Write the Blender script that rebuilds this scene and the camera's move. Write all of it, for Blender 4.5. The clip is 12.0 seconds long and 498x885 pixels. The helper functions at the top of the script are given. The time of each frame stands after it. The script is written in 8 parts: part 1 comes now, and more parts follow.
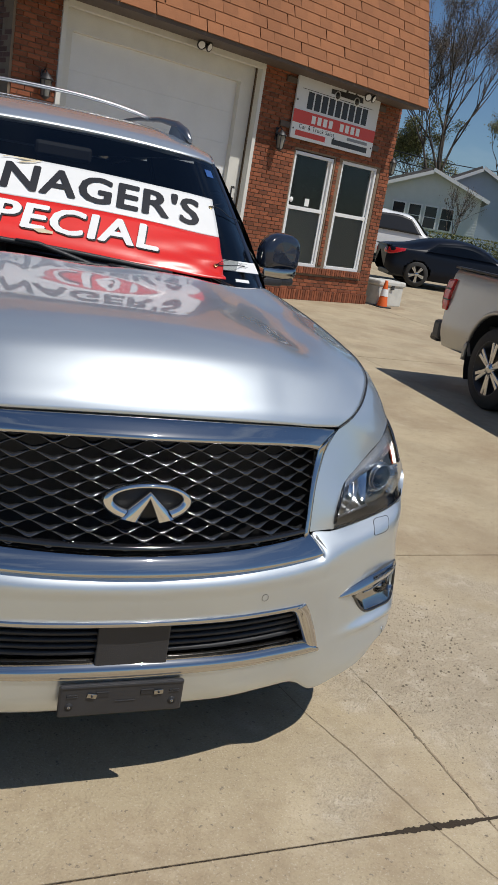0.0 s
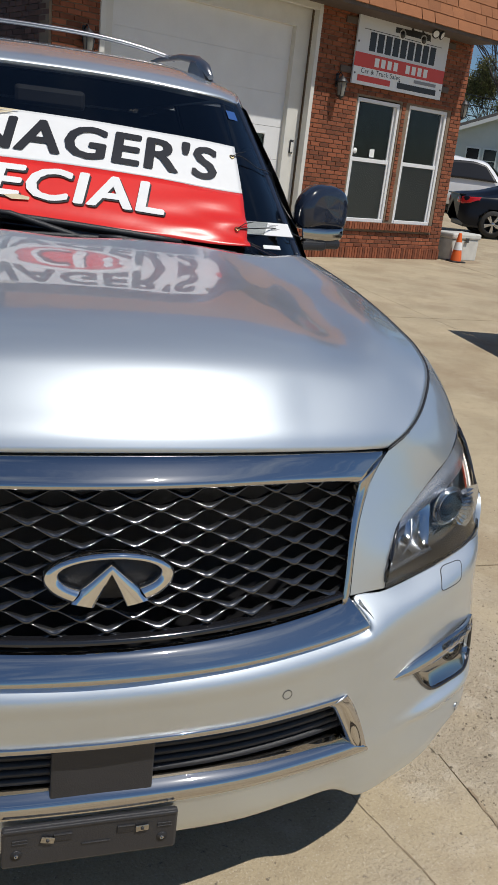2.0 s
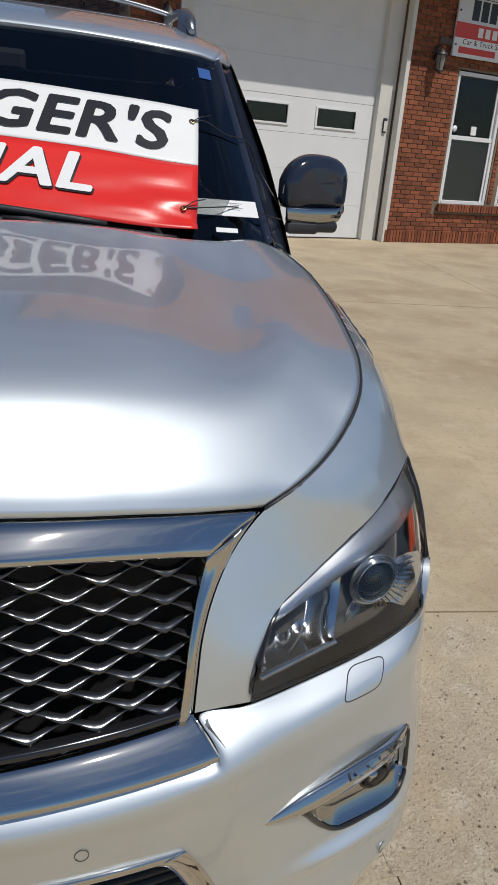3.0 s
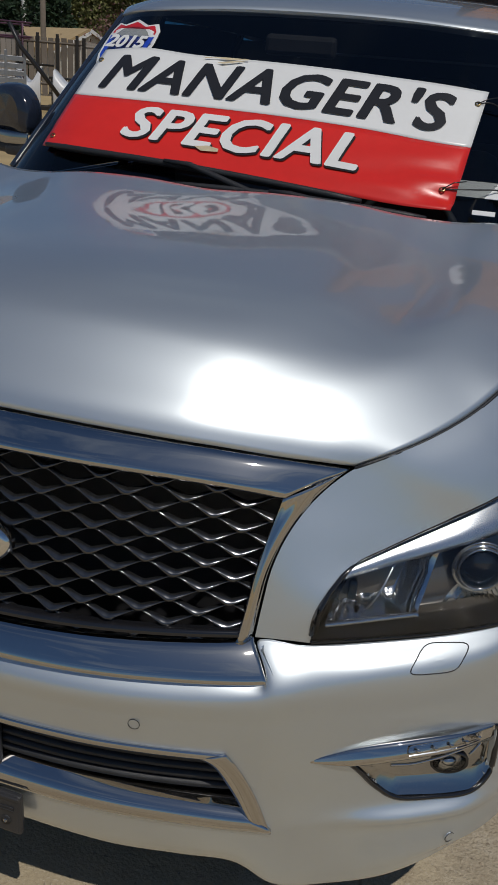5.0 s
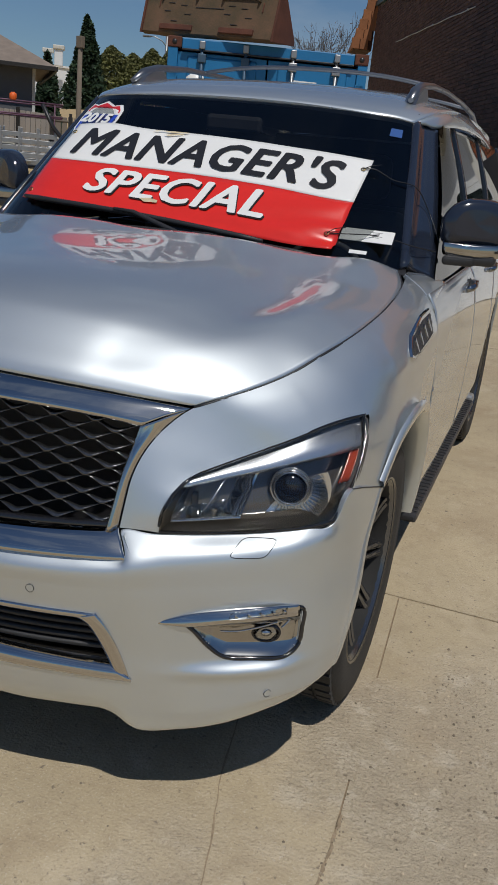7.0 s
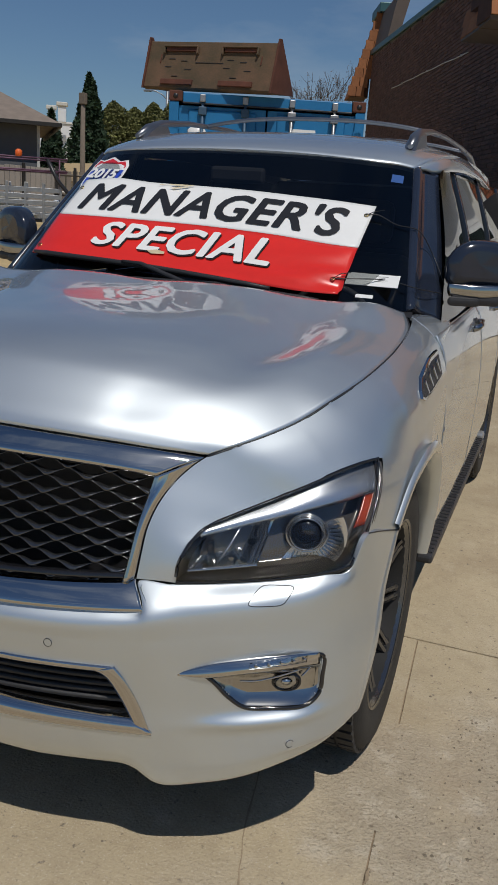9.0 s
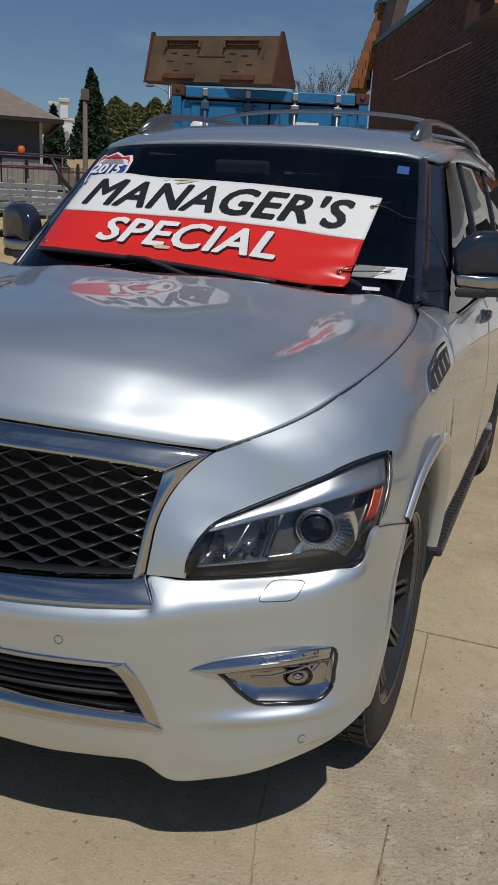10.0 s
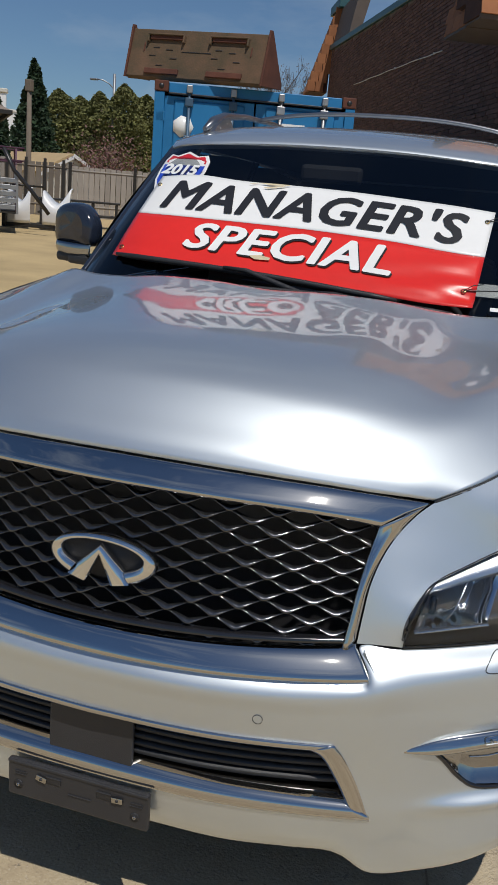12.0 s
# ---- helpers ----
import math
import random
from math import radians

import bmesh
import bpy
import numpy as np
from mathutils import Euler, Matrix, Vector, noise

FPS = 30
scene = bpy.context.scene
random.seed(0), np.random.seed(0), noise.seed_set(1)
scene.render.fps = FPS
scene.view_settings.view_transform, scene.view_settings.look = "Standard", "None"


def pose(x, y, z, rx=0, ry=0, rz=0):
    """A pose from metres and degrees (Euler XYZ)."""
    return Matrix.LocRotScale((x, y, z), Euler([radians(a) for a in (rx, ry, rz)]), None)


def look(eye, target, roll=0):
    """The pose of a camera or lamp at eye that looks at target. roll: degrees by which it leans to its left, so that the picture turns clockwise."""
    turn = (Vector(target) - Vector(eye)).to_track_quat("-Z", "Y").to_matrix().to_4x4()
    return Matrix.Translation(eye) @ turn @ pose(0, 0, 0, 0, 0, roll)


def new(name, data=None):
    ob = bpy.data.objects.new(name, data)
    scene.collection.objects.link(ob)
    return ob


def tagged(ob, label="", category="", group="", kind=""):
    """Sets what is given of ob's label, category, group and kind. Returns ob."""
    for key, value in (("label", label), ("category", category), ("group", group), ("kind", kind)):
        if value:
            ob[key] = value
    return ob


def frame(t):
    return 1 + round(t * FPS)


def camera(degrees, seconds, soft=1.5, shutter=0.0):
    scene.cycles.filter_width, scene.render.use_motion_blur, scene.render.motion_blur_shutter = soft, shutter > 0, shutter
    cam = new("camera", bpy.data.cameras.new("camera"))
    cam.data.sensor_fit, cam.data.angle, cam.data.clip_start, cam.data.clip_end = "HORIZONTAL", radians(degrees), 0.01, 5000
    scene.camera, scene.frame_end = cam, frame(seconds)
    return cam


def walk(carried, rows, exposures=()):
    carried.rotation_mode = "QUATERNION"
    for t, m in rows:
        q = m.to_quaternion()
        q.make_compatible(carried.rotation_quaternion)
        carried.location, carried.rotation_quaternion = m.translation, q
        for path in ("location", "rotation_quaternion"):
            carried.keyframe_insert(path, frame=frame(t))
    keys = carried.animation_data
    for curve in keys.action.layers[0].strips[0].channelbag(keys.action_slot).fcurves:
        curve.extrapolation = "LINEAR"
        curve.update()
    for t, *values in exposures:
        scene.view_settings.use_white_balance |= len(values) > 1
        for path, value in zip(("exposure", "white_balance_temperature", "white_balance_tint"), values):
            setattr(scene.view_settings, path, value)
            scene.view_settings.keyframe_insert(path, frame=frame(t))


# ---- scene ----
cam = camera(32.9, 12.0)
METRES, EYE, TILT, LEAN, TURN = 3.7, 1.62, -0.5, 0.65, -23.7
EAST, NORTH = -0.585, -1.846
ROWS = [
    (0.0, 0.0, 0.0, 0.0, 2.69, -15.17, -9.97),
    (0.5, 0.0429, 0.0377, -0.001, 4.77, -15.19, -7.81),
    (1.0, 0.052, 0.0651, -0.0035, 9.2, -15.9, -5.96),
    (1.5, 0.0366, 0.1151, -0.0029, 8.53, -16.23, -6.45),
    (2.0, 0.0273, 0.1854, -0.003, 7.14, -18.42, -6.94),
    (2.5, 0.0744, 0.2714, -0.0088, 8.87, -19.26, -6.45),
    (4.5, 0.2211, 0.4273, 0.0153, 39.03, -23.33, -4.89),
    (5.0, 0.25, 0.3697, 0.0017, 42.33, -23.4, -5.26),
    (5.5, 0.304, 0.3288, 0.0004, 43.3, -22.87, -6.17),
    (6.0, 0.3788, 0.3224, -0.0089, 43.82, -23.04, -6.79),
    (6.5, 0.4213, 0.3164, -0.0039, 44.33, -21.73, -6.68),
    (7.0, 0.4313, 0.3124, -0.0012, 44.25, -18.72, -6.22),
    (7.5, 0.4334, 0.3111, 0.0022, 44.22, -15.57, -5.47),
    (9.5, 0.428, 0.3102, 0.0016, 44.44, -16.09, -4.13),
    (10.0, 0.4261, 0.3106, 0.0009, 44.56, -16.23, -3.73),
    (10.5, 0.4197, 0.3029, 0.0021, 44.62, -16.2, -4.17),
    (11.0, 0.4007, 0.2958, 0.0026, 46.97, -16.26, -4.56),
    (11.5, 0.3286, 0.27, 0.0047, 46.72, -15.93, -4.64),
    (12.0, 0.2608, 0.2537, -0.004, 40.37, -15.94, -5.58),
]
walk(cam, [(t, pose(EAST, NORTH, EYE, TILT, LEAN, TURN) @ pose(METRES * x, METRES * y, METRES * z, 90 + pitch, roll, yaw)) for t, x, y, z, yaw, pitch, roll in ROWS],
     [(0.0, -0.12), (2.7, -0.16), (4.5, -0.92), (5.0, -0.86), (5.5, -0.63), (6.0, -0.52), (6.5, -0.48), (7.7, -0.48), (9.5, -0.51), (11.0, -0.57), (11.5, -0.47), (12.0, -0.28)])

# ---- light ----
SUN = Vector((0.10, -0.127, 0.303)).normalized()
world = bpy.data.worlds.new("sky")
scene.world = world
world.use_nodes = True
wn, wl = world.node_tree.nodes, world.node_tree.links
sky = wn.new("ShaderNodeTexSky")
sky.sky_type, sky.sun_disc = "NISHITA", False
sky.sun_elevation, sky.sun_rotation = math.asin(SUN.z), math.atan2(SUN.x, SUN.y)
sky.air_density, sky.dust_density, sky.ozone_density = 1.0, 0.3, 1.6
tint = wn.new("ShaderNodeMix")
tint.data_type, tint.blend_type = "RGBA", "MULTIPLY"
tint.inputs["Factor"].default_value = 1.0
tint.inputs["B"].default_value = (0.79, 0.985, 1.20, 1)
wl.new(sky.outputs[0], tint.inputs["A"])
coord, stretch, wisp, thin, veil = (wn.new("ShaderNode" + k) for k in ("TexCoord", "Mapping", "TexNoise", "MapRange", "Mix"))
stretch.inputs["Scale"].default_value = (1.0, 1.0, 3.2)
wisp.inputs["Scale"].default_value, wisp.inputs["Detail"].default_value, wisp.inputs["Roughness"].default_value = 2.3, 7, .58
thin.inputs["From Min"].default_value, thin.inputs["From Max"].default_value, thin.inputs["To Max"].default_value = .50, .82, .55
veil.data_type = "RGBA"
veil.inputs["B"].default_value = (8.5, 9.5, 10.5, 1)
wl.new(coord.outputs["Generated"], stretch.inputs["Vector"])
wl.new(stretch.outputs[0], wisp.inputs["Vector"])
wl.new(wisp.outputs[0], thin.inputs[0])
wl.new(thin.outputs[0], veil.inputs["Factor"])
wl.new(tint.outputs["Result"], veil.inputs["A"])
wl.new(veil.outputs["Result"], wn["Background"].inputs[0])
wn["Background"].inputs[1].default_value = 0.062
lamp = bpy.data.lights.new("sun", "SUN")
lamp.energy, lamp.angle, lamp.color = 4.0, radians(0.53), (1.0, 0.955, 0.89)
new("sun", lamp).matrix_world = look(SUN * 50, (0, 0, 0))


# ---- materials ----
def mat(name, col, rough=0.6, metal=0.0, var=0.15, scale=8.0, fine=60.0, bump=0.0, coat=0.0, alt=None, spec=0.5, seed_scale=1.0, piece=0.0):
    """A principled material whose colour varies at two scales, with fine relief; piece: variation from object to object."""
    m = bpy.data.materials.new(name)
    m.use_nodes = True
    nt = m.node_tree
    b = nt.nodes["Principled BSDF"]
    b.inputs["Roughness"].default_value, b.inputs["Metallic"].default_value = rough, metal
    b.inputs["Coat Weight"].default_value, b.inputs["Coat Roughness"].default_value = coat, 0.02
    b.inputs["Specular IOR Level"].default_value = spec
    b.inputs["Base Color"].default_value = (*col, 1)
    if var <= 0 and not piece:
        return m
    tc = nt.nodes.new("ShaderNodeTexCoord")
    n1, n2 = nt.nodes.new("ShaderNodeTexNoise"), nt.nodes.new("ShaderNodeTexNoise")
    n1.inputs["Scale"].default_value, n1.inputs["Detail"].default_value = scale, 5
    n2.inputs["Scale"].default_value, n2.inputs["Detail"].default_value = fine, 3
    for n in (n1, n2):
        nt.links.new(tc.outputs["Object"], n.inputs["Vector"])
    mix = nt.nodes.new("ShaderNodeMix")
    mix.data_type = "RGBA"
    lo = alt or tuple(c * (1 - var) for c in col)
    mix.inputs["A"].default_value, mix.inputs["B"].default_value = (*lo, 1), (*(min(1, c * (1 + var)) for c in col), 1)
    add = nt.nodes.new("ShaderNodeMath")
    add.operation = "MULTIPLY_ADD"
    nt.links.new(n2.outputs[0], add.inputs[0])
    add.inputs[1].default_value = 0.5
    ramp = nt.nodes.new("ShaderNodeMapRange")
    ramp.inputs["From Min"].default_value, ramp.inputs["From Max"].default_value = 0.3, 0.7
    nt.links.new(n1.outputs[0], ramp.inputs[0])
    half = nt.nodes.new("ShaderNodeMath")
    half.operation = "MULTIPLY_ADD"
    nt.links.new(ramp.outputs[0], half.inputs[0])
    half.inputs[1].default_value, half.inputs[2].default_value = 0.6, -0.05
    nt.links.new(half.outputs[0], add.inputs[2])
    nt.links.new(add.outputs[0], mix.inputs["Factor"])
    out = mix.outputs["Result"]
    if piece:
        info = nt.nodes.new("ShaderNodeObjectInfo")
        geo = nt.nodes.new("ShaderNodeNewGeometry")
        s = nt.nodes.new("ShaderNodeMath")
        s.operation = "ADD"
        nt.links.new(info.outputs["Random"], s.inputs[0])
        nt.links.new(geo.outputs["Random Per Island"], s.inputs[1])
        fr = nt.nodes.new("ShaderNodeMath")
        fr.operation = "FRACT"
        nt.links.new(s.outputs[0], fr.inputs[0])
        rng = nt.nodes.new("ShaderNodeMapRange")
        rng.inputs["To Min"].default_value, rng.inputs["To Max"].default_value = 1 - piece, 1 + piece
        nt.links.new(fr.outputs[0], rng.inputs[0])
        hsv = nt.nodes.new("ShaderNodeHueSaturation")
        nt.links.new(rng.outputs[0], hsv.inputs["Value"])
        nt.links.new(out, hsv.inputs["Color"])
        out = hsv.outputs[0]
    nt.links.new(out, b.inputs["Base Color"])
    if bump:
        bp = nt.nodes.new("ShaderNodeBump")
        bp.inputs["Strength"].default_value, bp.inputs["Distance"].default_value = min(1.0, bump), 0.004
        nt.links.new(n2.outputs[0], bp.inputs["Height"])
        nt.links.new(bp.outputs[0], b.inputs["Normal"])
    return m


def glass(name, tint, rough=0.0, mirror=1.0):
    """A thin pane: tinted see-through with a Fresnel gloss."""
    m = bpy.data.materials.new(name)
    m.use_nodes = True
    nt = m.node_tree
    nt.nodes.remove(nt.nodes["Principled BSDF"])
    tr, gl, fr, mx = (nt.nodes.new("ShaderNode" + k) for k in ("BsdfTransparent", "BsdfGlossy", "Fresnel", "MixShader"))
    tr.inputs[0].default_value = (*tint, 1)
    gl.inputs["Color"].default_value, gl.inputs["Roughness"].default_value = (mirror, mirror, mirror, 1), rough
    fr.inputs[0].default_value = 1.5
    nt.links.new(fr.outputs[0], mx.inputs[0])
    nt.links.new(tr.outputs[0], mx.inputs[1])
    nt.links.new(gl.outputs[0], mx.inputs[2])
    nt.links.new(mx.outputs[0], nt.nodes["Material Output"].inputs[0])
    return m


SILVER = mat("silver_paint", (0.665, 0.715, 0.745), 0.50, 0.92, 0.03, 3.0, 900.0, 0.0, 1.0)


def flakes(m, fine_rough, wide_rough, share):
    """Gives a metallic paint two flake layers, one tight and one wide."""
    nt = m.node_tree
    b = nt.nodes["Principled BSDF"]
    w = nt.nodes.new("ShaderNodeBsdfPrincipled")
    for key in ("Metallic", "Coat Weight", "Coat Roughness"):
        w.inputs[key].default_value = b.inputs[key].default_value
    b.inputs["Roughness"].default_value, w.inputs["Roughness"].default_value = fine_rough, wide_rough
    nt.links.new(b.inputs["Base Color"].links[0].from_socket, w.inputs["Base Color"])
    mx = nt.nodes.new("ShaderNodeMixShader")
    mx.inputs[0].default_value = share
    nt.links.new(b.outputs[0], mx.inputs[1])
    nt.links.new(w.outputs[0], mx.inputs[2])
    nt.links.new(mx.outputs[0], nt.nodes["Material Output"].inputs[0])


flakes(SILVER, 0.25, 0.55, 0.55)
CHROME = mat("chrome", (0.58, 0.565, 0.545), 0.022, 1.0, 0.04, 6.0, 200.0)
flakes(CHROME, 0.022, 0.30, 0.015)
BADGECHROME = mat("bright_chrome", (0.80, 0.79, 0.77), 0.03, 1.0, 0.03, 6.0, 200.0)
DARKCHROME = mat("dark_chrome", (0.30, 0.31, 0.33), 0.12, 1.0, 0.05, 6.0, 200.0)
GLOSSBLACK = mat("gloss_black", (0.012, 0.012, 0.014), 0.12, 0.0, 0.2, 20.0, 200.0, 0, 0.6)
BLACKPLASTIC = mat("black_plastic", (0.022, 0.022, 0.024), 0.45, 0.0, 0.2, 20.0, 400.0, 0.3)
GREYPLASTIC = mat("grey_plastic", (0.032, 0.032, 0.035), 0.4, 0.0, 0.15, 12.0, 300.0, 0.2)
RUBBER = mat("tyre_rubber", (0.028, 0.027, 0.026), 0.75, 0.0, 0.25, 20.0, 200.0, 0.4)
RIM = mat("rim_alloy", (0.17, 0.172, 0.178), 0.24, 0.9, 0.06, 10.0, 200.0)
STEELGREY = mat("bracket_silver", (0.42, 0.43, 0.44), 0.35, 0.7, 0.06, 10.0, 200.0)
INTERIOR = mat("cabin_trim", (0.03, 0.03, 0.033), 0.7, 0.0, 0.2, 12.0, 200.0)
LEATHER = mat("seat_leather", (0.16, 0.14, 0.12), 0.5, 0.0, 0.12, 12.0, 300.0, 0.3)
WINDSHIELD = glass("windshield_glass", (0.34, 0.37, 0.39))
TINT = glass("tinted_glass", (0.10, 0.11, 0.12))
LENS = glass("lamp_lens", (0.94, 0.95, 0.96))
CLEAR = glass("window_glass", (0.55, 0.58, 0.57))
AMBER = mat("amber_reflector", (0.42, 0.055, 0.015), 0.2, 0, 0.05, 30, 300, 0, 0.6)
REDLENS = mat("red_lens", (0.55, 0.015, 0.02), 0.15, 0, 0.08, 30, 300, 0, 0.8)


# ---- building tools ----
def part(name, bm, material, parent, label=""):
    """Links a bmesh as one mesh object under a thing or a part."""
    me = bpy.data.meshes.new(name)
    bm.to_mesh(me)
    bm.free()
    me.materials.append(material)
    ob = new(name, me)
    ob.parent = parent
    if label:
        ob["label"] = label
    return ob


def thing(name, label, category, at=(0, 0, 0), turn=0.0, group="", kind=""):
    ob = new(name)
    ob.matrix_basis = pose(*at, 0, 0, turn)
    return tagged(ob, label, category, group, kind)


def spline(P, n, s=None):
    """Smooth curve through the points P (along the first axis), at n even steps or at the parameters s in 0..1."""
    P = np.asarray(P, float)
    m = len(P)
    step = np.linalg.norm((P[1:] - P[:-1]).reshape(m - 1, -1), axis=1) ** 0.7 + 1e-9
    k = np.concatenate([[0], np.cumsum(step)])
    k /= k[-1]
    t = np.linspace(0, 1, n) if s is None else np.asarray(s, float)
    if m == 2:
        w = t.reshape((-1,) + (1,) * (P.ndim - 1))
        return P[0] * (1 - w) + P[1] * w
    sl = (P[1:] - P[:-1]) / np.diff(k).reshape((-1,) + (1,) * (P.ndim - 1))
    h = np.diff(k)
    T = np.empty_like(P)
    T[0], T[-1] = sl[0], sl[-1]
    for i in range(1, m - 1):
        T[i] = (sl[i - 1] * h[i] + sl[i] * h[i - 1]) / (h[i] + h[i - 1])
    i = np.clip(np.searchsorted(k, t, side="right") - 1, 0, m - 2)
    w = ((t - k[i]) / h[i]).reshape((-1,) + (1,) * (P.ndim - 1))
    hh = h[i].reshape((-1,) + (1,) * (P.ndim - 1))
    return ((2 * w ** 3 - 3 * w ** 2 + 1) * P[i] + (w ** 3 - 2 * w ** 2 + w) * hh * T[i] + (3 * w ** 2 - 2 * w ** 3) * P[i + 1] + (w ** 3 - w ** 2) * hh * T[i + 1])


def loft(curves, nu, nv):
    """A grid (nv, nu, 3) through several curves."""
    return spline(np.stack([spline(c, nu) for c in curves]), nv)


def loft_k(curves, nu, nv):
    """A grid through curves with the same number of points, point to point."""
    P = spline(np.stack([np.array(q, float) for q in curves], 1), nu)
    return spline(np.swapaxes(P, 0, 1), nv)


def sheet(name, G, material, parent, out, label="", skirt=0.0, keep=None, side=1, smooth=True):
    """A panel from a grid of points, with its edges folded in by skirt; out: roughly outwards; side -1 mirrors it in x."""
    G = np.array(G, float)
    if side < 0:
        G[..., 0] *= -1
        out = (-out[0], out[1], out[2])
    a, b = G.shape[:2]
    N = np.cross(np.gradient(G, axis=1), np.gradient(G, axis=0))
    N /= np.linalg.norm(N, axis=2, keepdims=True) + 1e-12
    if (N.reshape(-1, 3) @ np.array(out)).mean() < 0:
        N, flip = -N, True
    else:
        flip = False
    V = list(map(tuple, G.reshape(-1, 3)))
    F = []
    for i in range(a - 1):
        for j in range(b - 1):
            if keep is not None and not keep((G[i, j] + G[i + 1, j + 1]) / 2):
                continue
            q = (i * b + j, i * b + j + 1, (i + 1) * b + j + 1, (i + 1) * b + j)
            F.append(q[::-1] if flip else q)
    if skirt:
        edge = {}
        for f in F:
            for p, q in zip(f, f[1:] + f[:1]):
                edge[(p, q)] = 1
        rim = [(p, q) for p, q in edge if (q, p) not in edge]
        low = {}
        N2 = N.reshape(-1, 3)
        for p, q in rim:
            for k in (p, q):
                if k not in low:
                    low[k] = len(V)
                    V.append(tuple(np.array(V[k]) - N2[k] * skirt))
            F.append((q, p, low[p], low[q]))
    me = bpy.data.meshes.new(name)
    me.from_pydata(V, [], F)
    me.materials.append(material)
    me.polygons.foreach_set("use_smooth", [smooth] * len(F))
    if skirt:
        n0 = len(F) - len(rim)
        me.polygons.foreach_set("use_smooth", [smooth] * n0 + [False] * len(rim))
    me.validate()
    ob = new(name, me)
    ob.parent = parent
    if label:
        ob["label"] = label
    return ob


def tube(bm, path, r, seg=8, flat=1.0):
    """Sweeps a round (or flattened) section along a path."""
    P = [Vector(p) for p in path]
    rings = []
    for i, p in enumerate(P):
        d = (P[min(i + 1, len(P) - 1)] - P[max(i - 1, 0)]).normalized()
        up = Vector((0, 0, 1)) if abs(d.z) < 0.95 else Vector((0, 1, 0))
        a = d.cross(up).normalized()
        b = a.cross(d)
        rr = r[i] if isinstance(r, (list, tuple)) else r
        rings.append([bm.verts.new(p + a * math.cos(t) * rr + b * math.sin(t) * rr * flat) for t in (math.tau * k / seg for k in range(seg))])
    for u, v in zip(rings, rings[1:]):
        for k in range(seg):
            f = bm.faces.new((u[k], u[(k + 1) % seg], v[(k + 1) % seg], v[k]))
            f.smooth = True
    bm.faces.new(rings[0][::-1])
    bm.faces.new(rings[-1])
    return bm


def box(bm, lo, hi, bevel=0.0, m=None):
    """Adds a box, bevelled, between two corners; m: a matrix for it."""
    c = [(a + b) / 2 for a, b in zip(lo, hi)]
    s = [abs(b - a) for a, b in zip(lo, hi)]
    r = bmesh.ops.create_cube(bm, size=1, matrix=Matrix.Translation(c) @ Matrix.Diagonal((*s, 1)))
    if bevel:
        e = list({e for v in r["verts"] for e in v.link_edges})
        g = bmesh.ops.bevel(bm, geom=e, offset=bevel, segments=2, affect="EDGES", profile=0.5)
        vs = list({v for f in g["faces"] for v in f.verts} | {v for v in r["verts"] if v.is_valid})
    else:
        vs = r["verts"]
    if m is not None:
        bmesh.ops.transform(bm, matrix=m, verts=vs)
    return bm


def boxes(*specs, bevel=0.0, m=None):
    bm = bmesh.new()
    for lo, hi in specs:
        box(bm, lo, hi, bevel, m)
    return bm


def lathe(profile, seg=32, m=None):
    """Turns a profile of (radius, height) about z."""
    bm = bmesh.new()
    rings = []
    for r, z in profile:
        rings.append([bm.verts.new((r * math.cos(t), r * math.sin(t), z)) for t in (math.tau * k / seg for k in range(seg))])
    for u, v in zip(rings, rings[1:]):
        for k in range(seg):
            f = bm.faces.new((u[k], u[(k + 1) % seg], v[(k + 1) % seg], v[k]))
            f.smooth = True
    bmesh.ops.remove_doubles(bm, verts=bm.verts, dist=1e-6)
    bmesh.ops.recalc_face_normals(bm, faces=bm.faces)
    if m is not None:
        bmesh.ops.transform(bm, matrix=m, verts=bm.verts)
    return bm


def flat(bm):
    for q in bm.faces:
        q.smooth = False
    return bm


def prism(outline, depth, m=None, bevel=0.0):
    """An outline in x and y, made solid along z from 0 to depth."""
    bm = bmesh.new()
    f = bm.faces.new([bm.verts.new((x, y, 0)) for x, y in outline])
    r = bmesh.ops.extrude_face_region(bm, geom=[f])
    vs = [v for v in r["geom"] if isinstance(v, bmesh.types.BMVert)]
    bmesh.ops.translate(bm, verts=vs, vec=(0, 0, depth))
    bmesh.ops.recalc_face_normals(bm, faces=bm.faces)
    if bevel:
        bmesh.ops.bevel(bm, geom=[e for e in bm.edges], offset=bevel, segments=1, affect="EDGES")
    if m is not None:
        bmesh.ops.transform(bm, matrix=m, verts=bm.verts)
    return bm


def lettering(text, size, material, parent, m, label="", spread=1.0, squeeze=1.0, bold=0.0):
    """Raised letters from the built-in font, as one mesh."""
    cu = bpy.data.curves.new("letters", "FONT")
    cu.body, cu.size, cu.align_x, cu.align_y = text, size, "CENTER", "CENTER"
    cu.extrude, cu.offset, cu.space_character = 0.0006, bold, spread
    tmp = new("letters", cu)
    me = bpy.data.meshes.new_from_object(tmp.evaluated_get(bpy.context.evaluated_depsgraph_get()))
    bpy.data.objects.remove(tmp)
    me.transform(m @ Matrix.Diagonal((squeeze, 1, 1, 1)))
    me.materials.clear()
    me.materials.append(material)
    ob = new("lettering", me)
    ob.parent = parent
    if label:
        ob["label"] = label
    return ob


def inside(x, z, poly):
    hit = False
    for (x1, z1), (x2, z2) in zip(poly, poly[1:] + poly[:1]):
        if (z1 > z) != (z2 > z) and x < (x2 - x1) * (z - z1) / (z2 - z1) + x1:
            hit = not hit
    return hit


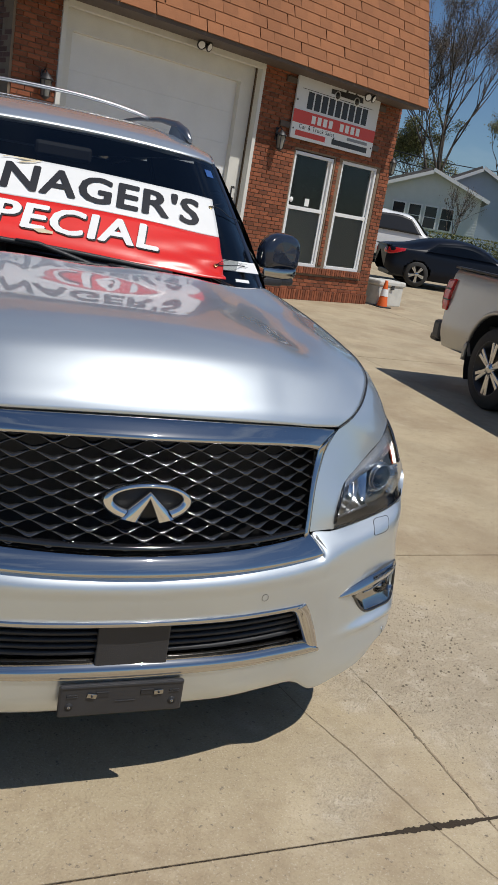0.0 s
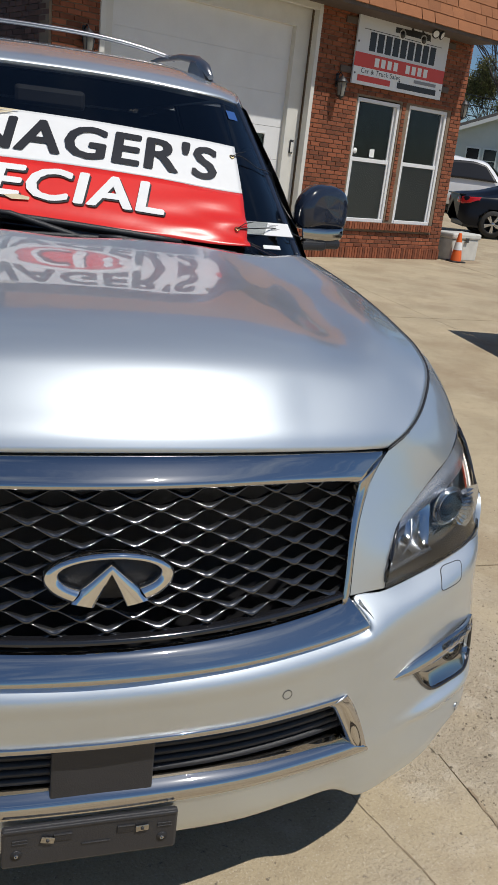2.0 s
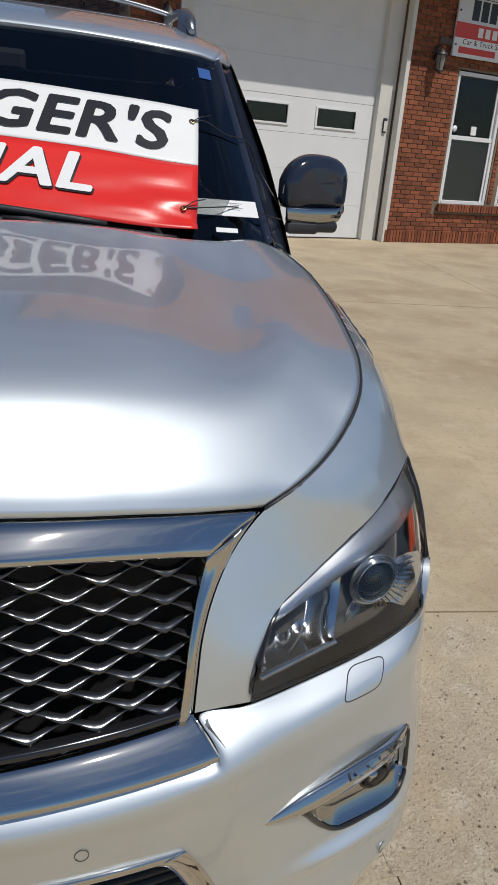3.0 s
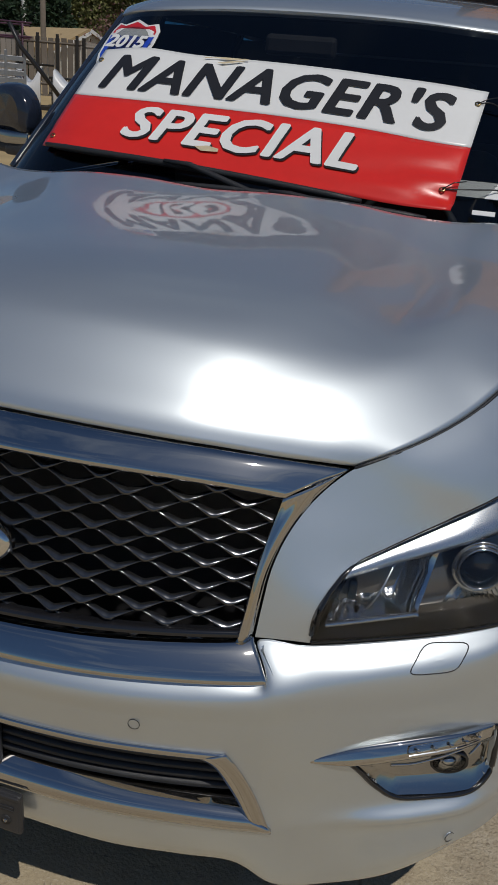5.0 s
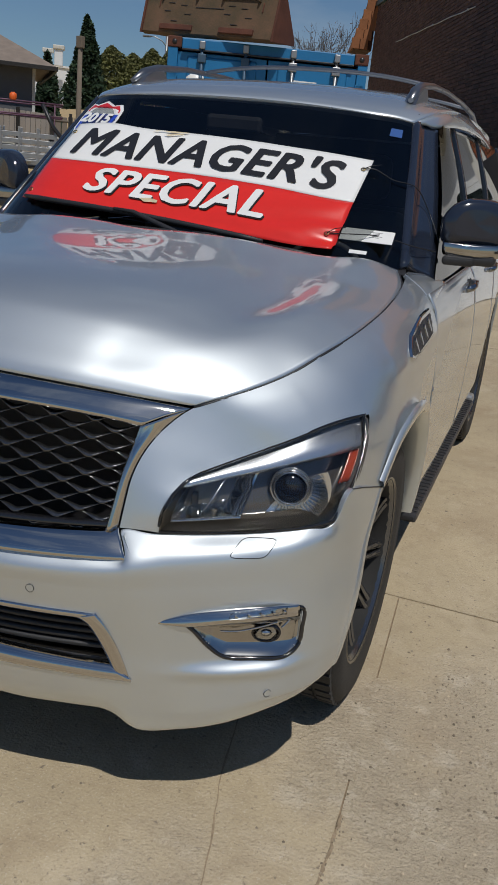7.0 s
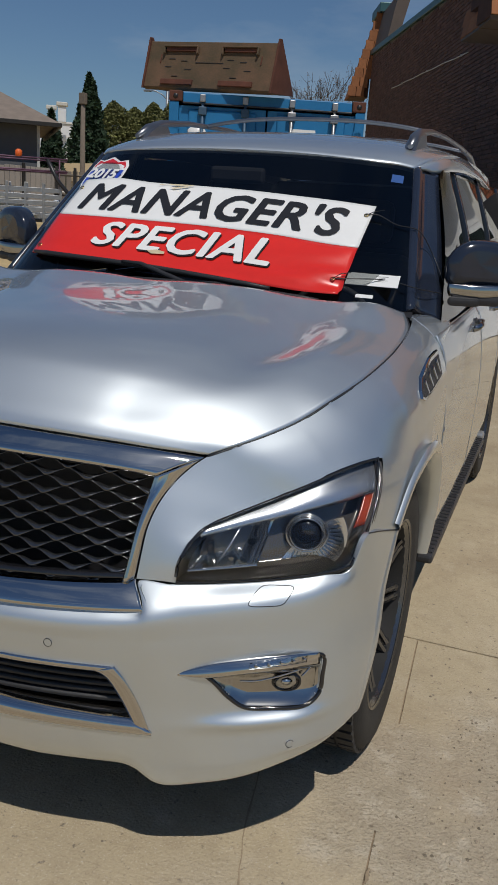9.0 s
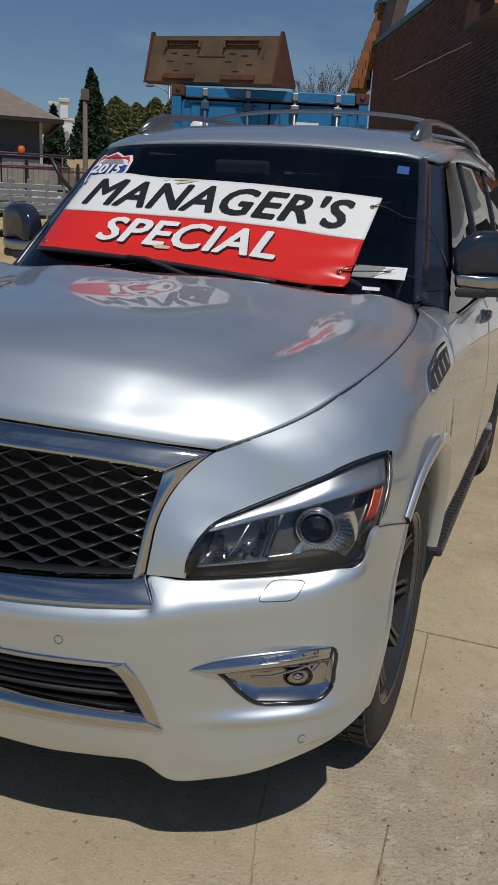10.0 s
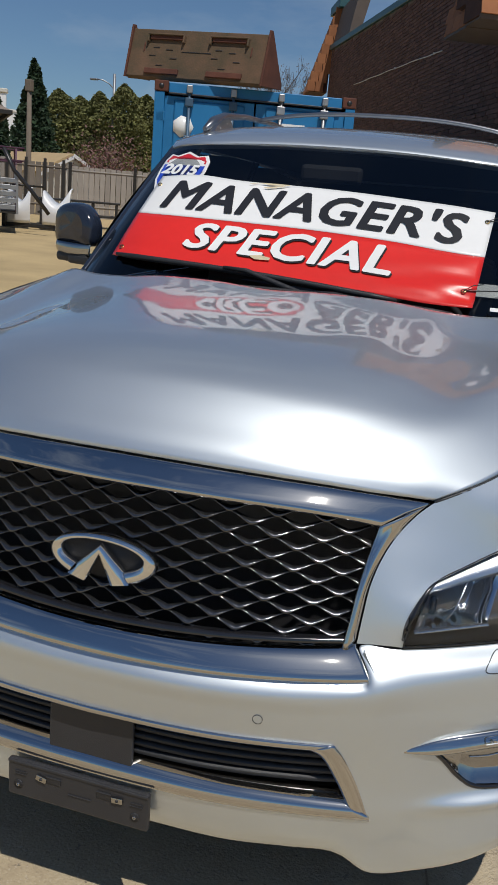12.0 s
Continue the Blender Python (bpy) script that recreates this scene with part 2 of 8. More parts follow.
# ---- the silver car ----
suv = thing("suv", "silver metallic full-size luxury SUV parked nose-out on concrete", "car")


def yb(x):
    """The bumper's plan: how far back its face lies at x."""
    return float(np.interp(abs(x), PLAN[:, 0], PLAN[:, 1]))


PLAN = spline([(0, 0.0), (0.25, 0.014), (0.45, 0.056), (0.62, 0.115), (0.76, 0.183), (0.887, 0.262), (0.955, 0.36)], 60)

GAP = [(.62, .283, 1.039), (.676, .318, 1.062), (.73, .374, 1.083), (.786, .453, 1.111), (.83, .537, 1.146), (.866, .672, 1.174), (.885, .847, 1.197), (.893, 1.03, 1.221), (.882, 1.27, 1.255), (.841, 1.40, 1.285)]
HOOD_MID = [(0, .152, 1.076), (0, .166, 1.102), (0, .21, 1.145), (0, .255, 1.187), (0, .285, 1.210), (0, .32, 1.227), (0, .38, 1.2455), (0, .46, 1.2615), (0, .56, 1.2745), (0, .65, 1.2825), (0, .75, 1.2903), (0, .85, 1.2973), (0, .94, 1.3027), (0, 1.02, 1.3078), (0, 1.07, 1.3128), (0, 1.12, 1.3200), (0, 1.18, 1.332)]
HOOD_IN = [(.33, .186, 1.066), (.332, .200, 1.091), (.335, .244, 1.134), (.338, .289, 1.174), (.340, .319, 1.196), (.343, .355, 1.213), (.348, .415, 1.2315), (.354, .495, 1.2475), (.36, .59, 1.2600), (.366, .75, 1.2757), (.37, .87, 1.2870), (.373, .98, 1.2982), (.375, 1.07, 1.3105), (.377, 1.14, 1.3232), (.378, 1.20, 1.3355)]
HOOD_HALF = [(.17, .161, 1.073), (.171, .175, 1.099), (.172, .219, 1.142), (.173, .264, 1.184), (.174, .294, 1.207), (.175, .33, 1.224), (.177, .39, 1.2425), (.179, .47, 1.2585), (.18, .57, 1.2715), (.18, .66, 1.2797), (.18, .76, 1.2878), (.18, .86, 1.2960), (.18, .94, 1.3032), (.18, 1.02, 1.3120), (.18, 1.07, 1.3188), (.18, 1.12, 1.3272), (.18, 1.186, 1.3398)]
HOOD_EDGE = [(.42, .211, 1.059), (.423, .226, 1.084), (.427, .272, 1.126), (.434, .317, 1.163), (.44, .348, 1.184), (.447, .385, 1.200), (.458, .445, 1.218), (.47, .525, 1.233), (.49, .68, 1.2475), (.50, .86, 1.2630), (.503, .97, 1.2748), (.505, 1.06, 1.2875), (.505, 1.14, 1.3015), (.505, 1.23, 1.320)]
HOOD_VALLEY = [(.50, .236, 1.051), (.508, .252, 1.076), (.53, .308, 1.121), (.56, .375, 1.162), (.578, .43, 1.182), (.592, .49, 1.194), (.605, .57, 1.2045), (.618, .70, 1.2165), (.624, .78, 1.2265), (.627, .86, 1.2375), (.630, .97, 1.2522), (.634, 1.06, 1.2655), (.636, 1.15, 1.284), (.637, 1.27, 1.313)]
HOOD_CREST = [(.56, .258, 1.046), (.575, .275, 1.068), (.61, .335, 1.110), (.665, .43, 1.155), (.70, .52, 1.184), (.722, .62, 1.209), (.732, .74, 1.2275), (.738, .86, 1.2405), (.742, .97, 1.2520), (.745, 1.06, 1.2640), (.745, 1.14, 1.2805), (.742, 1.24, 1.302), (.743, 1.32, 1.316)]


def build_hood():
    half = [HOOD_HALF, HOOD_IN, HOOD_EDGE, HOOD_VALLEY, HOOD_CREST, [(x - .002, y + .002, z) for x, y, z in GAP]]
    other = [[(-x, y, z) for x, y, z in c] for c in half[::-1]]
    sheet("hood", loft(other + [HOOD_MID] + half, 80, 120), SILVER, suv, (0, -.3, 1), "smooth silver hood with a rounded nose", 0.018)
    for s in (1, -1):
        part("panel_gap", tube(bmesh.new(), [(s * x, y, z - .0025) for x, y, z in spline(GAP, 40)], .0032, 6), BLACKPLASTIC, suv)


ARCH = [(1.0185, 0.628, 0.815), (1.028, 0.74, 0.897), (1.036, 0.85, 0.93), (1.04, 0.96, 0.937), (1.04, 1.08, 0.92), (1.036, 1.2, 0.87), (1.032, 1.31, 0.77), (1.025, 1.385, 0.65), (1.015, 1.42, 0.52), (1.005, 1.43, 0.44)]


def rows_between(stations, counts):
    """A smooth curve through each column of stations (k, n, 3), with counts[i] steps from station i to i + 1."""
    P = np.asarray(stations, float)
    T = np.gradient(P, axis=0)
    out = []
    for i, c in enumerate(counts):
        for w in np.arange(c) / c:
            out.append((2 * w ** 3 - 3 * w ** 2 + 1) * P[i] + (w ** 3 - 2 * w ** 2 + w) * T[i] + (3 * w ** 2 - 2 * w ** 3) * P[i + 1] + (w ** 3 - w ** 2) * T[i + 1])
    return np.stack(out + [P[-1]])


def build_fender(s):
    fend = part("front_fender", bmesh.new(), SILVER, suv)
    gap = [(x + .0025, y - .001, z - .001) for x, y, z in GAP]
    # behind the lamp: from the hood gap over the shoulder to the wheel arch
    n = 64
    top = spline([gap[4], gap[5], gap[6], gap[7], gap[8], (.862, 1.437, 1.268)], n)
    sh1 = spline([(.881, .548, 1.108), (.922, .690, 1.138), (.938, .85, 1.158), (.945, 1.03, 1.176), (.948, 1.24, 1.196), (.936, 1.437, 1.215)], n)
    sh2 = spline([(.928, .568, 1.066), (.966, .710, 1.083), (.983, .86, 1.094), (.988, 1.03, 1.104), (.990, 1.24, 1.118), (.986, 1.437, 1.130)], n)
    seam = spline([(.965, .588, 1.012), (.990, .73, 1.014), (1.001, .87, 1.015), (1.004, 1.03, 1.016), (1.005, 1.24, 1.018), (1.005, 1.437, 1.02)], n)
    flank = spline([(.9785, .524, .945), (1.003, .69, .955), (1.011, .86, .972), (1.012, 1.03, .976), (1.010, 1.24, .955), (1.008, 1.437, .80)], n)
    edge = spline([(.979, .440, .864)] + ARCH[:9] + [(1.0, 1.437, .46)], n)
    G = rows_between([top, sh1, sh2, seam, flank, edge], (7, 7, 7, 8, 8))
    # above the lamp: from the grille corner back to the lamp's tip
    n2 = 80
    t2 = [(.516, .147, .763), (.520, .163, .825), (.525, .178, .878), (.541, .204, .935), (.572, .241, .99)] + gap[:4] + [tuple(top[0])]
    l2 = [(.604, .168, .764), (.607, .174, .800), (.617, .191, .843), (.631, .212, .870), (.652, .236, .893), (.695, .271, .915), (.74, .310, .935), (.785, .347, .955), (.835, .388, .978), (.885, .447, 1.000), (.925, .510, 1.011), tuple(seam[0])]
    a2, b2 = spline(t2, n2), spline(l2, n2, np.linspace(0, 1, n2))
    lift = (.002 + .006 * np.linspace(0, 1, n2) ** 2)[:, None] * np.array([.55, -.45, .7])
    F = rows_between([a2, a2 * .667 + b2 * .333 + lift, a2 * .333 + b2 * .667 + lift, b2], (7, 7, 7))
    w = np.clip((np.arange(n2) - (n2 - 16)) / 15, 0, 1)[None, :, None]
    w = w * w * (3 - 2 * w)
    F = F + (G[:22, :1] - F[:, -1:]) * w
    skin = sheet("panel", F, SILVER, fend, (.6, -.4, .5), "", 0, side=s)
    rear = sheet("panel", G, SILVER, fend, (.6, -.4, .5), "", 0, side=s)
    bm = bmesh.new()
    bm.from_mesh(skin.data)
    bm.from_mesh(rear.data)
    bpy.data.objects.remove(rear)
    bmesh.ops.remove_doubles(bm, verts=bm.verts, dist=.0008)
    soft = [v for v in bm.verts if not v.is_boundary and .44 < v.co.y < .80 and v.co.z > .93]
    for _ in range(40):
        bmesh.ops.smooth_vert(bm, verts=soft, factor=.5, use_axis_x=True, use_axis_y=True, use_axis_z=True)
    bm.to_mesh(skin.data)
    bm.free()
    part("bumper_gap", tube(bmesh.new(), [(s * (x + .0005), y, z) for x, y, z in ((.979, .441, .864), (.994, .50, .851), (1.008, .57, .832), (1.0185, .629, .815))], .0016, 6), BLACKPLASTIC, fend)
    A = np.array(spline(ARCH, 50))
    away = A - np.array([0, .955, .43])
    away[:, 0] = 0
    away /= np.linalg.norm(away, axis=1, keepdims=True)
    lip = np.stack([A + away * d + np.array([dx, 0, 0]) for d, dx in ((.031, -.006), (.027, .004), (.012, .0055), (.0, .005), (-.006, -.001), (-.010, -.03), (-.008, -.11))])
    sheet("arch_lip", lip, SILVER, fend, (1, 0, -.3), "", 0, side=s)
    # vent with chrome surround
    flat = G.reshape(-1, 3)
    def fx(y, z):
        d = (flat[:, 1] - y) ** 2 + (flat[:, 2] - z) ** 2
        k = np.argpartition(d, 8)[:8]
        return float((flat[k, 0] / (d[k] + 1e-5)).sum() / (1 / (d[k] + 1e-5)).sum())
    ol = [(.955, 1.095), (.965, 1.118), (1.02, 1.146), (1.20, 1.178), (1.345, 1.184), (1.30, 1.112), (1.09, 1.092), (.985, 1.086)]
    cy, cz = sum(p[0] for p in ol) / len(ol), sum(p[1] for p in ol) / len(ol)
    for grow, mt, nm, off in ((1.0, CHROME, "vent_surround", .006), (.8, BLACKPLASTIC, "vent_mesh", .008)):
        o = [((y - cy) * (.92 if grow < 1 else 1) + cy, (z - cz) * grow + cz) for y, z in ol]
        M = Matrix(((0, 0, s, 0), (1, 0, 0, 0), (0, 1, 0, 0), (0, 0, 0, 1)))
        b2 = prism(o, .01, M, .002)
        for vert in b2.verts:
            vert.co.x += s * (fx(vert.co.y, vert.co.z) + off - .006)
        part(nm, b2, mt, fend)
    for k in range(4):
        y, z = 1.035 + k * .074, 1.116 + .0095 * k
        part("vent_fin", boxes(((-.004, -.010, -.024), (.004, .010, .024)), bevel=.003, m=pose(s * (fx(y, z) + .008), y, z, 22, -20 * s, 0)), DARKCHROME, fend)
    part("badge", lathe([(0, 0), (.014, 0), (.016, .004), (0, .006)], 14, pose(s * 1.006, 1.47, .885, 0, 90 * s, 0)), CHROME, fend)


BUMPER = []


def on_bumper(x, z, lift=0.0):
    """A point on the bumper's face at x and height z."""
    P = BUMPER[0]
    d = (P[:, 0] - abs(x)) ** 2 + (P[:, 2] - z) ** 2 + (P[:, 1] > .1 + np.interp(abs(x), PLAN[:, 0], PLAN[:, 1])) * .01
    k = np.argpartition(d, 5)[:5]
    w = 1 / (d[k] + 1e-7)
    return (x, float((P[k, 1] * w).sum() / w.sum()) - lift, z)


def smooth_face(x0, x1, z0, z1):
    """The bumper's face over a small stretch as one smooth function of x and z."""
    P = BUMPER[0]
    P = P[(P[:, 0] > x0) & (P[:, 0] < x1) & (P[:, 2] > z0) & (P[:, 2] < z1) & (P[:, 1] < .44)]
    cx, cz = (x0 + x1) / 2, (z0 + z1) / 2
    def terms(x, z):
        a, b = (np.asarray(x) - cx) * 10, (np.asarray(z) - cz) * 10
        return np.stack([a ** i * b ** j for i in range(5) for j in range(5 - i)], -1)
    k = np.linalg.lstsq(terms(P[:, 0], P[:, 2]), P[:, 1], rcond=None)[0]
    return lambda x, z: float(terms(x, z) @ k)


def build_bumper():
    B = [
        [(0, .012, .697), (.15, .018, .698), (.30, .039, .701), (.45, .078, .705), (.554, .107, .708), (.522, .141, .757), (.596, .162, .761), (.70, .215, .764), (.82, .279, .773), (.905, .335, .782), (.957, .383, .790), (.979, .440, .864), (1.0185, .628, .815)],
        [(0, -.004, .672), (.15, .0, .673), (.30, .019, .675), (.45, .057, .680), (.55, .09, .69), (.572, .10, .705), (.63, .13, .715), (.72, .178, .728), (.82, .236, .737), (.91, .305, .748), (.966, .385, .756), (.997, .48, .765), (1.0185, .585, .765)],
        [(0, -.004, .63), (.15, .002, .63), (.30, .02, .63), (.45, .056, .632), (.55, .087, .636), (.572, .094, .638), (.63, .121, .645), (.72, .166, .652), (.822, .225, .658), (.908, .291, .664), (.963, .369, .668), (.996, .45, .675), (1.016, .54, .69)],
        [(0, 0.003, 0.565), (0.15, 0.008, 0.565), (0.3, 0.024, 0.565), (0.45, 0.058, 0.565), (0.55, 0.088, 0.565), (0.575, 0.096, 0.566), (0.63, 0.118, 0.567), (0.72, 0.161, 0.568), (0.826, 0.216, 0.57), (0.914, 0.278, 0.573), (0.972, 0.356, 0.576), (1.004, 0.425, 0.58), (1.022, 0.486, 0.585)],
        [(0, 0.012, 0.485), (0.15, 0.016, 0.485), (0.3, 0.03, 0.485), (0.45, 0.062, 0.483), (0.55, 0.09, 0.482), (0.575, 0.098, 0.481), (0.63, 0.117, 0.48), (0.72, 0.157, 0.478), (0.829, 0.208, 0.477), (0.918, 0.264, 0.478), (0.977, 0.340, 0.48), (1.002, 0.400, 0.482), (1.015, 0.450, 0.485)],
        [(0, 0.02, 0.405), (0.15, 0.023, 0.404), (0.3, 0.035, 0.402), (0.45, 0.064, 0.4), (0.55, 0.089, 0.398), (0.575, 0.096, 0.397), (0.63, 0.113, 0.394), (0.72, 0.148, 0.39), (0.829, 0.193, 0.388), (0.913, 0.245, 0.39), (0.970, 0.323, 0.393), (0.991, 0.380, 0.396), (1.002, 0.430, 0.4)],
        [(0, 0.036, 0.321), (0.15, 0.038, 0.322), (0.3, 0.047, 0.323), (0.44, 0.07, 0.3315), (0.53, 0.092, 0.33), (0.55, 0.096, 0.3223), (0.6, 0.108, 0.2947), (0.7, 0.14, 0.308), (0.809, 0.182, 0.3379), (0.898, 0.245, 0.3659), (0.953, 0.315, 0.378), (0.977, 0.372, 0.385), (0.990, 0.420, 0.388)],
        [(0, 0.058, 0.287), (0.15, 0.06, 0.288), (0.3, 0.068, 0.289), (0.43, 0.088, 0.2968), (0.52, 0.108, 0.298), (0.545, 0.112, 0.2912), (0.6, 0.122, 0.2607), (0.7, 0.152, 0.274), (0.799, 0.192, 0.3004), (0.883, 0.26, 0.3263), (0.932, 0.325, 0.338), (0.957, 0.378, 0.345), (0.972, 0.420, 0.348)],
        [(0, 0.11, 0.293), (0.15, 0.112, 0.294), (0.3, 0.12, 0.295), (0.42, 0.14, 0.302), (0.51, 0.16, 0.306), (0.54, 0.165, 0.3), (0.59, 0.175, 0.2721), (0.68, 0.2, 0.2752), (0.76, 0.24, 0.2973), (0.834, 0.3, 0.3202), (0.886, 0.35, 0.330), (0.914, 0.395, 0.336), (0.930, 0.43, 0.339)],
    ]
    B[0] = [(x, y + .014, z + .012) if z < .72 else (x, y, z) for x, y, z in B[0]]
    half = np.swapaxes(spline(np.stack([np.array(c, float) for c in B], 1), 260), 0, 1)
    G = spline(half, 150)
    # recess round the fog lamp, and the scoop below it
    X, Z = G[..., 0], G[..., 2]
    def soft(v, w):
        return 1 / (1 + np.exp(-np.clip(v / w, -30, 30)))
    ridge = np.exp(-((Z - .447 - .10 * (X - .8)) / .018) ** 2) * soft(X - .72, .03) * soft(.95 - X, .02)
    G[..., 1] -= .017 * ridge
    whole = np.concatenate([G[:, :0:-1] * np.array([-1, 1, 1]), G], axis=1)
    fog = [(.70, .572), (.80, .590), (.928, .600), (.935, .505), (.918, .484), (.78, .484), (.748, .508), (.715, .548)]
    hole = [(-.495, .567), (.495, .567), (.576, .414), (-.576, .414)]
    for poly in (hole, fog, [(-x, z) for x, z in fog]):
        P2 = whole[..., [0, 2]]
        best, spot = np.full(P2.shape[:2], 9.0), P2.copy()
        for (x1, z1), (x2, z2) in zip(poly, poly[1:] + poly[:1]):
            d = np.array((x2 - x1, z2 - z1))
            k = np.clip(((P2 - (x1, z1)) @ d) / (d @ d), 0, 1)
            q = np.array((x1, z1)) + k[..., None] * d
            r = np.linalg.norm(P2 - q, axis=2)
            near = r < best
            best[near], spot[near] = r[near], q[near]
        snap = best < .0028
        whole[snap, 0], whole[snap, 2] = spot[snap, 0], spot[snap, 1]
    edge = G[:108:5, -1]
    for s in (1, -1):
        lip = np.stack([edge + d for d in ((-.0095, -.027, 0), (-.004, -.021, 0), (.0005, -.010, 0), (.003, .0, 0), (-.03, .008, 0))])
        sheet("arch_lip", lip, SILVER, suv, (1, -.2, 0), "", 0, side=s)
    BUMPER.append(whole[:, 259:].reshape(-1, 3))
    sheet("front_bumper", whole, SILVER, suv, (0, -1, .1), "silver front bumper cover with lower lip", 0.012, keep=lambda c: not inside(c[0], c[2], hole) and not inside(abs(c[0]), c[2], fog))


def strip(name, curves, material, parent, out, nu=50, nv=8, skirt=.012, side=1, label=""):
    return sheet(name, loft(curves, nu, nv), material, parent, out, label, skirt, side=side)


def both(c):
    """A half curve from the middle outwards, completed to the other side."""
    return [(-x, y, z) for x, y, z in c[:0:-1]] + list(c)


def yg(x, z):
    return .30 * (z - .886) + .075 + .40 * x * x


def build_grille():
    grille = part("grille", boxes(((-.53, .30, .74), (.53, .31, 1.03))), BLACKPLASTIC, suv, "black wave-pattern grille in a chrome surround")
    top = [(0, .150, 1.071), (.2, .163, 1.067), (.4, .203, 1.056), (.52, .242, 1.045), (.612, .281, 1.034)]
    tb = [(0, .100, 1.026), (.2, .116, 1.023), (.4, .163, 1.011), (.47, .184, 1.004), (.525, .205, .994)]
    tm = [((p[0] + q[0]) / 2, (p[1] + q[1]) / 2 - .003, (p[2] + q[2]) / 2 + .003) for p, q in zip(top, tb)]
    strip("upper_bar", [both([(x, y + .006, z + .001) for x, y, z in top]), both(top), both(tm), both(tb), both([(x, y + .012, z - .006) for x, y, z in tb])], CHROME, grille, (0, -1, .3), 90, 10, label="broad chrome bar under the hood edge")
    lo_t = [(0, yg(0, .742) - .005, .742), (.25, yg(.25, .745) - .005, .745), (.42, yg(.42, .752) - .005, .752), (.492, yg(.492, .757) - .004, .757), (.515, .146, .762)]
    lo_b = [(0, -.003, .700), (.25, .016, .702), (.42, .056, .706), (.53, .094, .709), (.556, .106, .710)]
    lo_m = [((p[0] + q[0]) / 2, (p[1] + q[1]) / 2 - .003, (p[2] + q[2]) / 2 + .003) for p, q in zip(lo_t, lo_b)]
    strip("lower_bar", [both([(x, y + .012, z + .004) for x, y, z in lo_t]), both(lo_t), both(lo_m), both(lo_b), both([(x, y + .016, z - .012) for x, y, z in lo_b])], CHROME, grille, (0, -1, .2), 90, 14, label="broad chrome bar along the bumper top")
    for s in (1, -1):
        o = [(.612, .279, 1.033), (.570, .239, .989), (.539, .202, .934), (.523, .176, .877), (.518, .161, .824), (.514, .145, .764)]
        i = [(.525, .205, .994), (.519, yg(.519, .965) - .008, .965), (.510, yg(.510, .925) - .008, .925), (.501, yg(.501, .87) - .008, .87), (.496, yg(.496, .81) - .008, .81), (.490, yg(.490, .757) - .006, .757)]
        mdl = [((a[0] + b[0]) / 2, (a[1] + b[1]) / 2 - .008, (a[2] + b[2]) / 2) for a, b in zip(o, i)]
        strip("side_bar", [o, mdl, i], CHROME, grille, (.2, -1, 0), 30, 8, side=s)
    # wave lattice: flat lines that thicken into bright dips
    w, n, dz = .0935, 14, .0197
    xs = np.linspace(-.512, .512, 221)
    for k in range(n):
        ph = math.tau * xs / w + (math.pi if k % 2 else 0)
        tri = .25 * np.cos(ph) + .75 * (2 / math.pi) * np.arcsin(np.cos(ph))
        dip = ((1 - np.cos(ph)) / 2) ** 2
        zc = .758 + (k + .2) * dz + .012 * (1 - (xs / .5) ** 2) * (k / n)
        rows = []
        for dy, up, thick in ((.012, .0010, .0062), (.001, .0008, .0034), (0, -.0007, -.0004), (.012, -.0010, -.0020)):
            z = zc + dz * .5 * tri + up + thick * dip
            y = .30 * (z - .886) + .085 + .40 * xs * xs + dy - .007 * dip
            rows.append(np.stack([xs, y, z], 1))
        sheet("grille_wave", np.stack(rows), LATTICE, grille, (0, -1, .2), "", 0.0)
    # oval badge: a domed ring whose lower part folds up into an open peak
    B = pose(0, .046, .879, -4, 0, 0)
    def on_badge(u, v, up):
        return tuple(B @ Vector((u, -up + .9 * u * u, v)))
    def oval(t, f):
        a, b, c = .0887 + (.116 - .0887) * f, .031 + (.052 - .031) * f, .0075 * (1 - f)
        return np.array((a * math.cos(t), c + b * math.sin(t)))
    start = math.radians(-54)
    ts = np.linspace(start, math.pi - start, 73)
    section = ((0, -.014), (0, .0), (.28, .0075), (.6, .0078), (.86, .0045), (1, -.002), (1, -.014))
    sheet("badge_ring", np.array([[on_badge(*oval(t, f), up) for t in ts] for f, up in section]), BADGECHROME, grille, (0, -1, 0), "oval chrome badge")
    corner, foot = oval(start, 0), oval(start, .95)
    e0 = spline([(0, .032), corner * .5 + np.array((0, .016)), corner], 14)
    e0 = np.concatenate([e0, spline([corner, (corner + foot) / 2, foot], 6)[1:]])
    e1 = spline([(0, .014), (.0155, -.018), oval(math.radians(-75), .95)], len(e0))
    for s in (1, -1):
        arm = [[on_badge(*(a + (b - a) * f), up if k < 14 or f > .2 else max(up, .0075 * (k - 13) / 5)) for k, (a, b) in enumerate(zip(e0, e1))] for f, up in ((0, -.014), (0, .0), (.28, .0075), (.7, .0078), (1, .0070), (1, -.014))]
        sheet("badge_arm", np.array(arm), BADGECHROME, grille, (0, -1, 0), "", 0, side=s)
    bm = lathe([(0, -.004), (.106, -.004), (.106, 0), (0, .002)], 40, pose(0, .066, .879, 86, 0, 0) @ Matrix.Diagonal((1, .43, 1, 1)))
    part("badge_base", bm, BLACKPLASTIC, grille)
    # dark inner frame above the lower bar
    rim = [(x, yg(x, .762) - .004, .757 + .04 * x * x) for x in np.linspace(0, .492, 8)]
    strip("inner_frame", [both([(x, y + .02, z + .009) for x, y, z in rim]), both([(x, y, z + .008) for x, y, z in rim]), both([(x, y - .002, z) for x, y, z in rim])], GLOSSBLACK, grille, (0, -1, .3), 60, 6, 0)


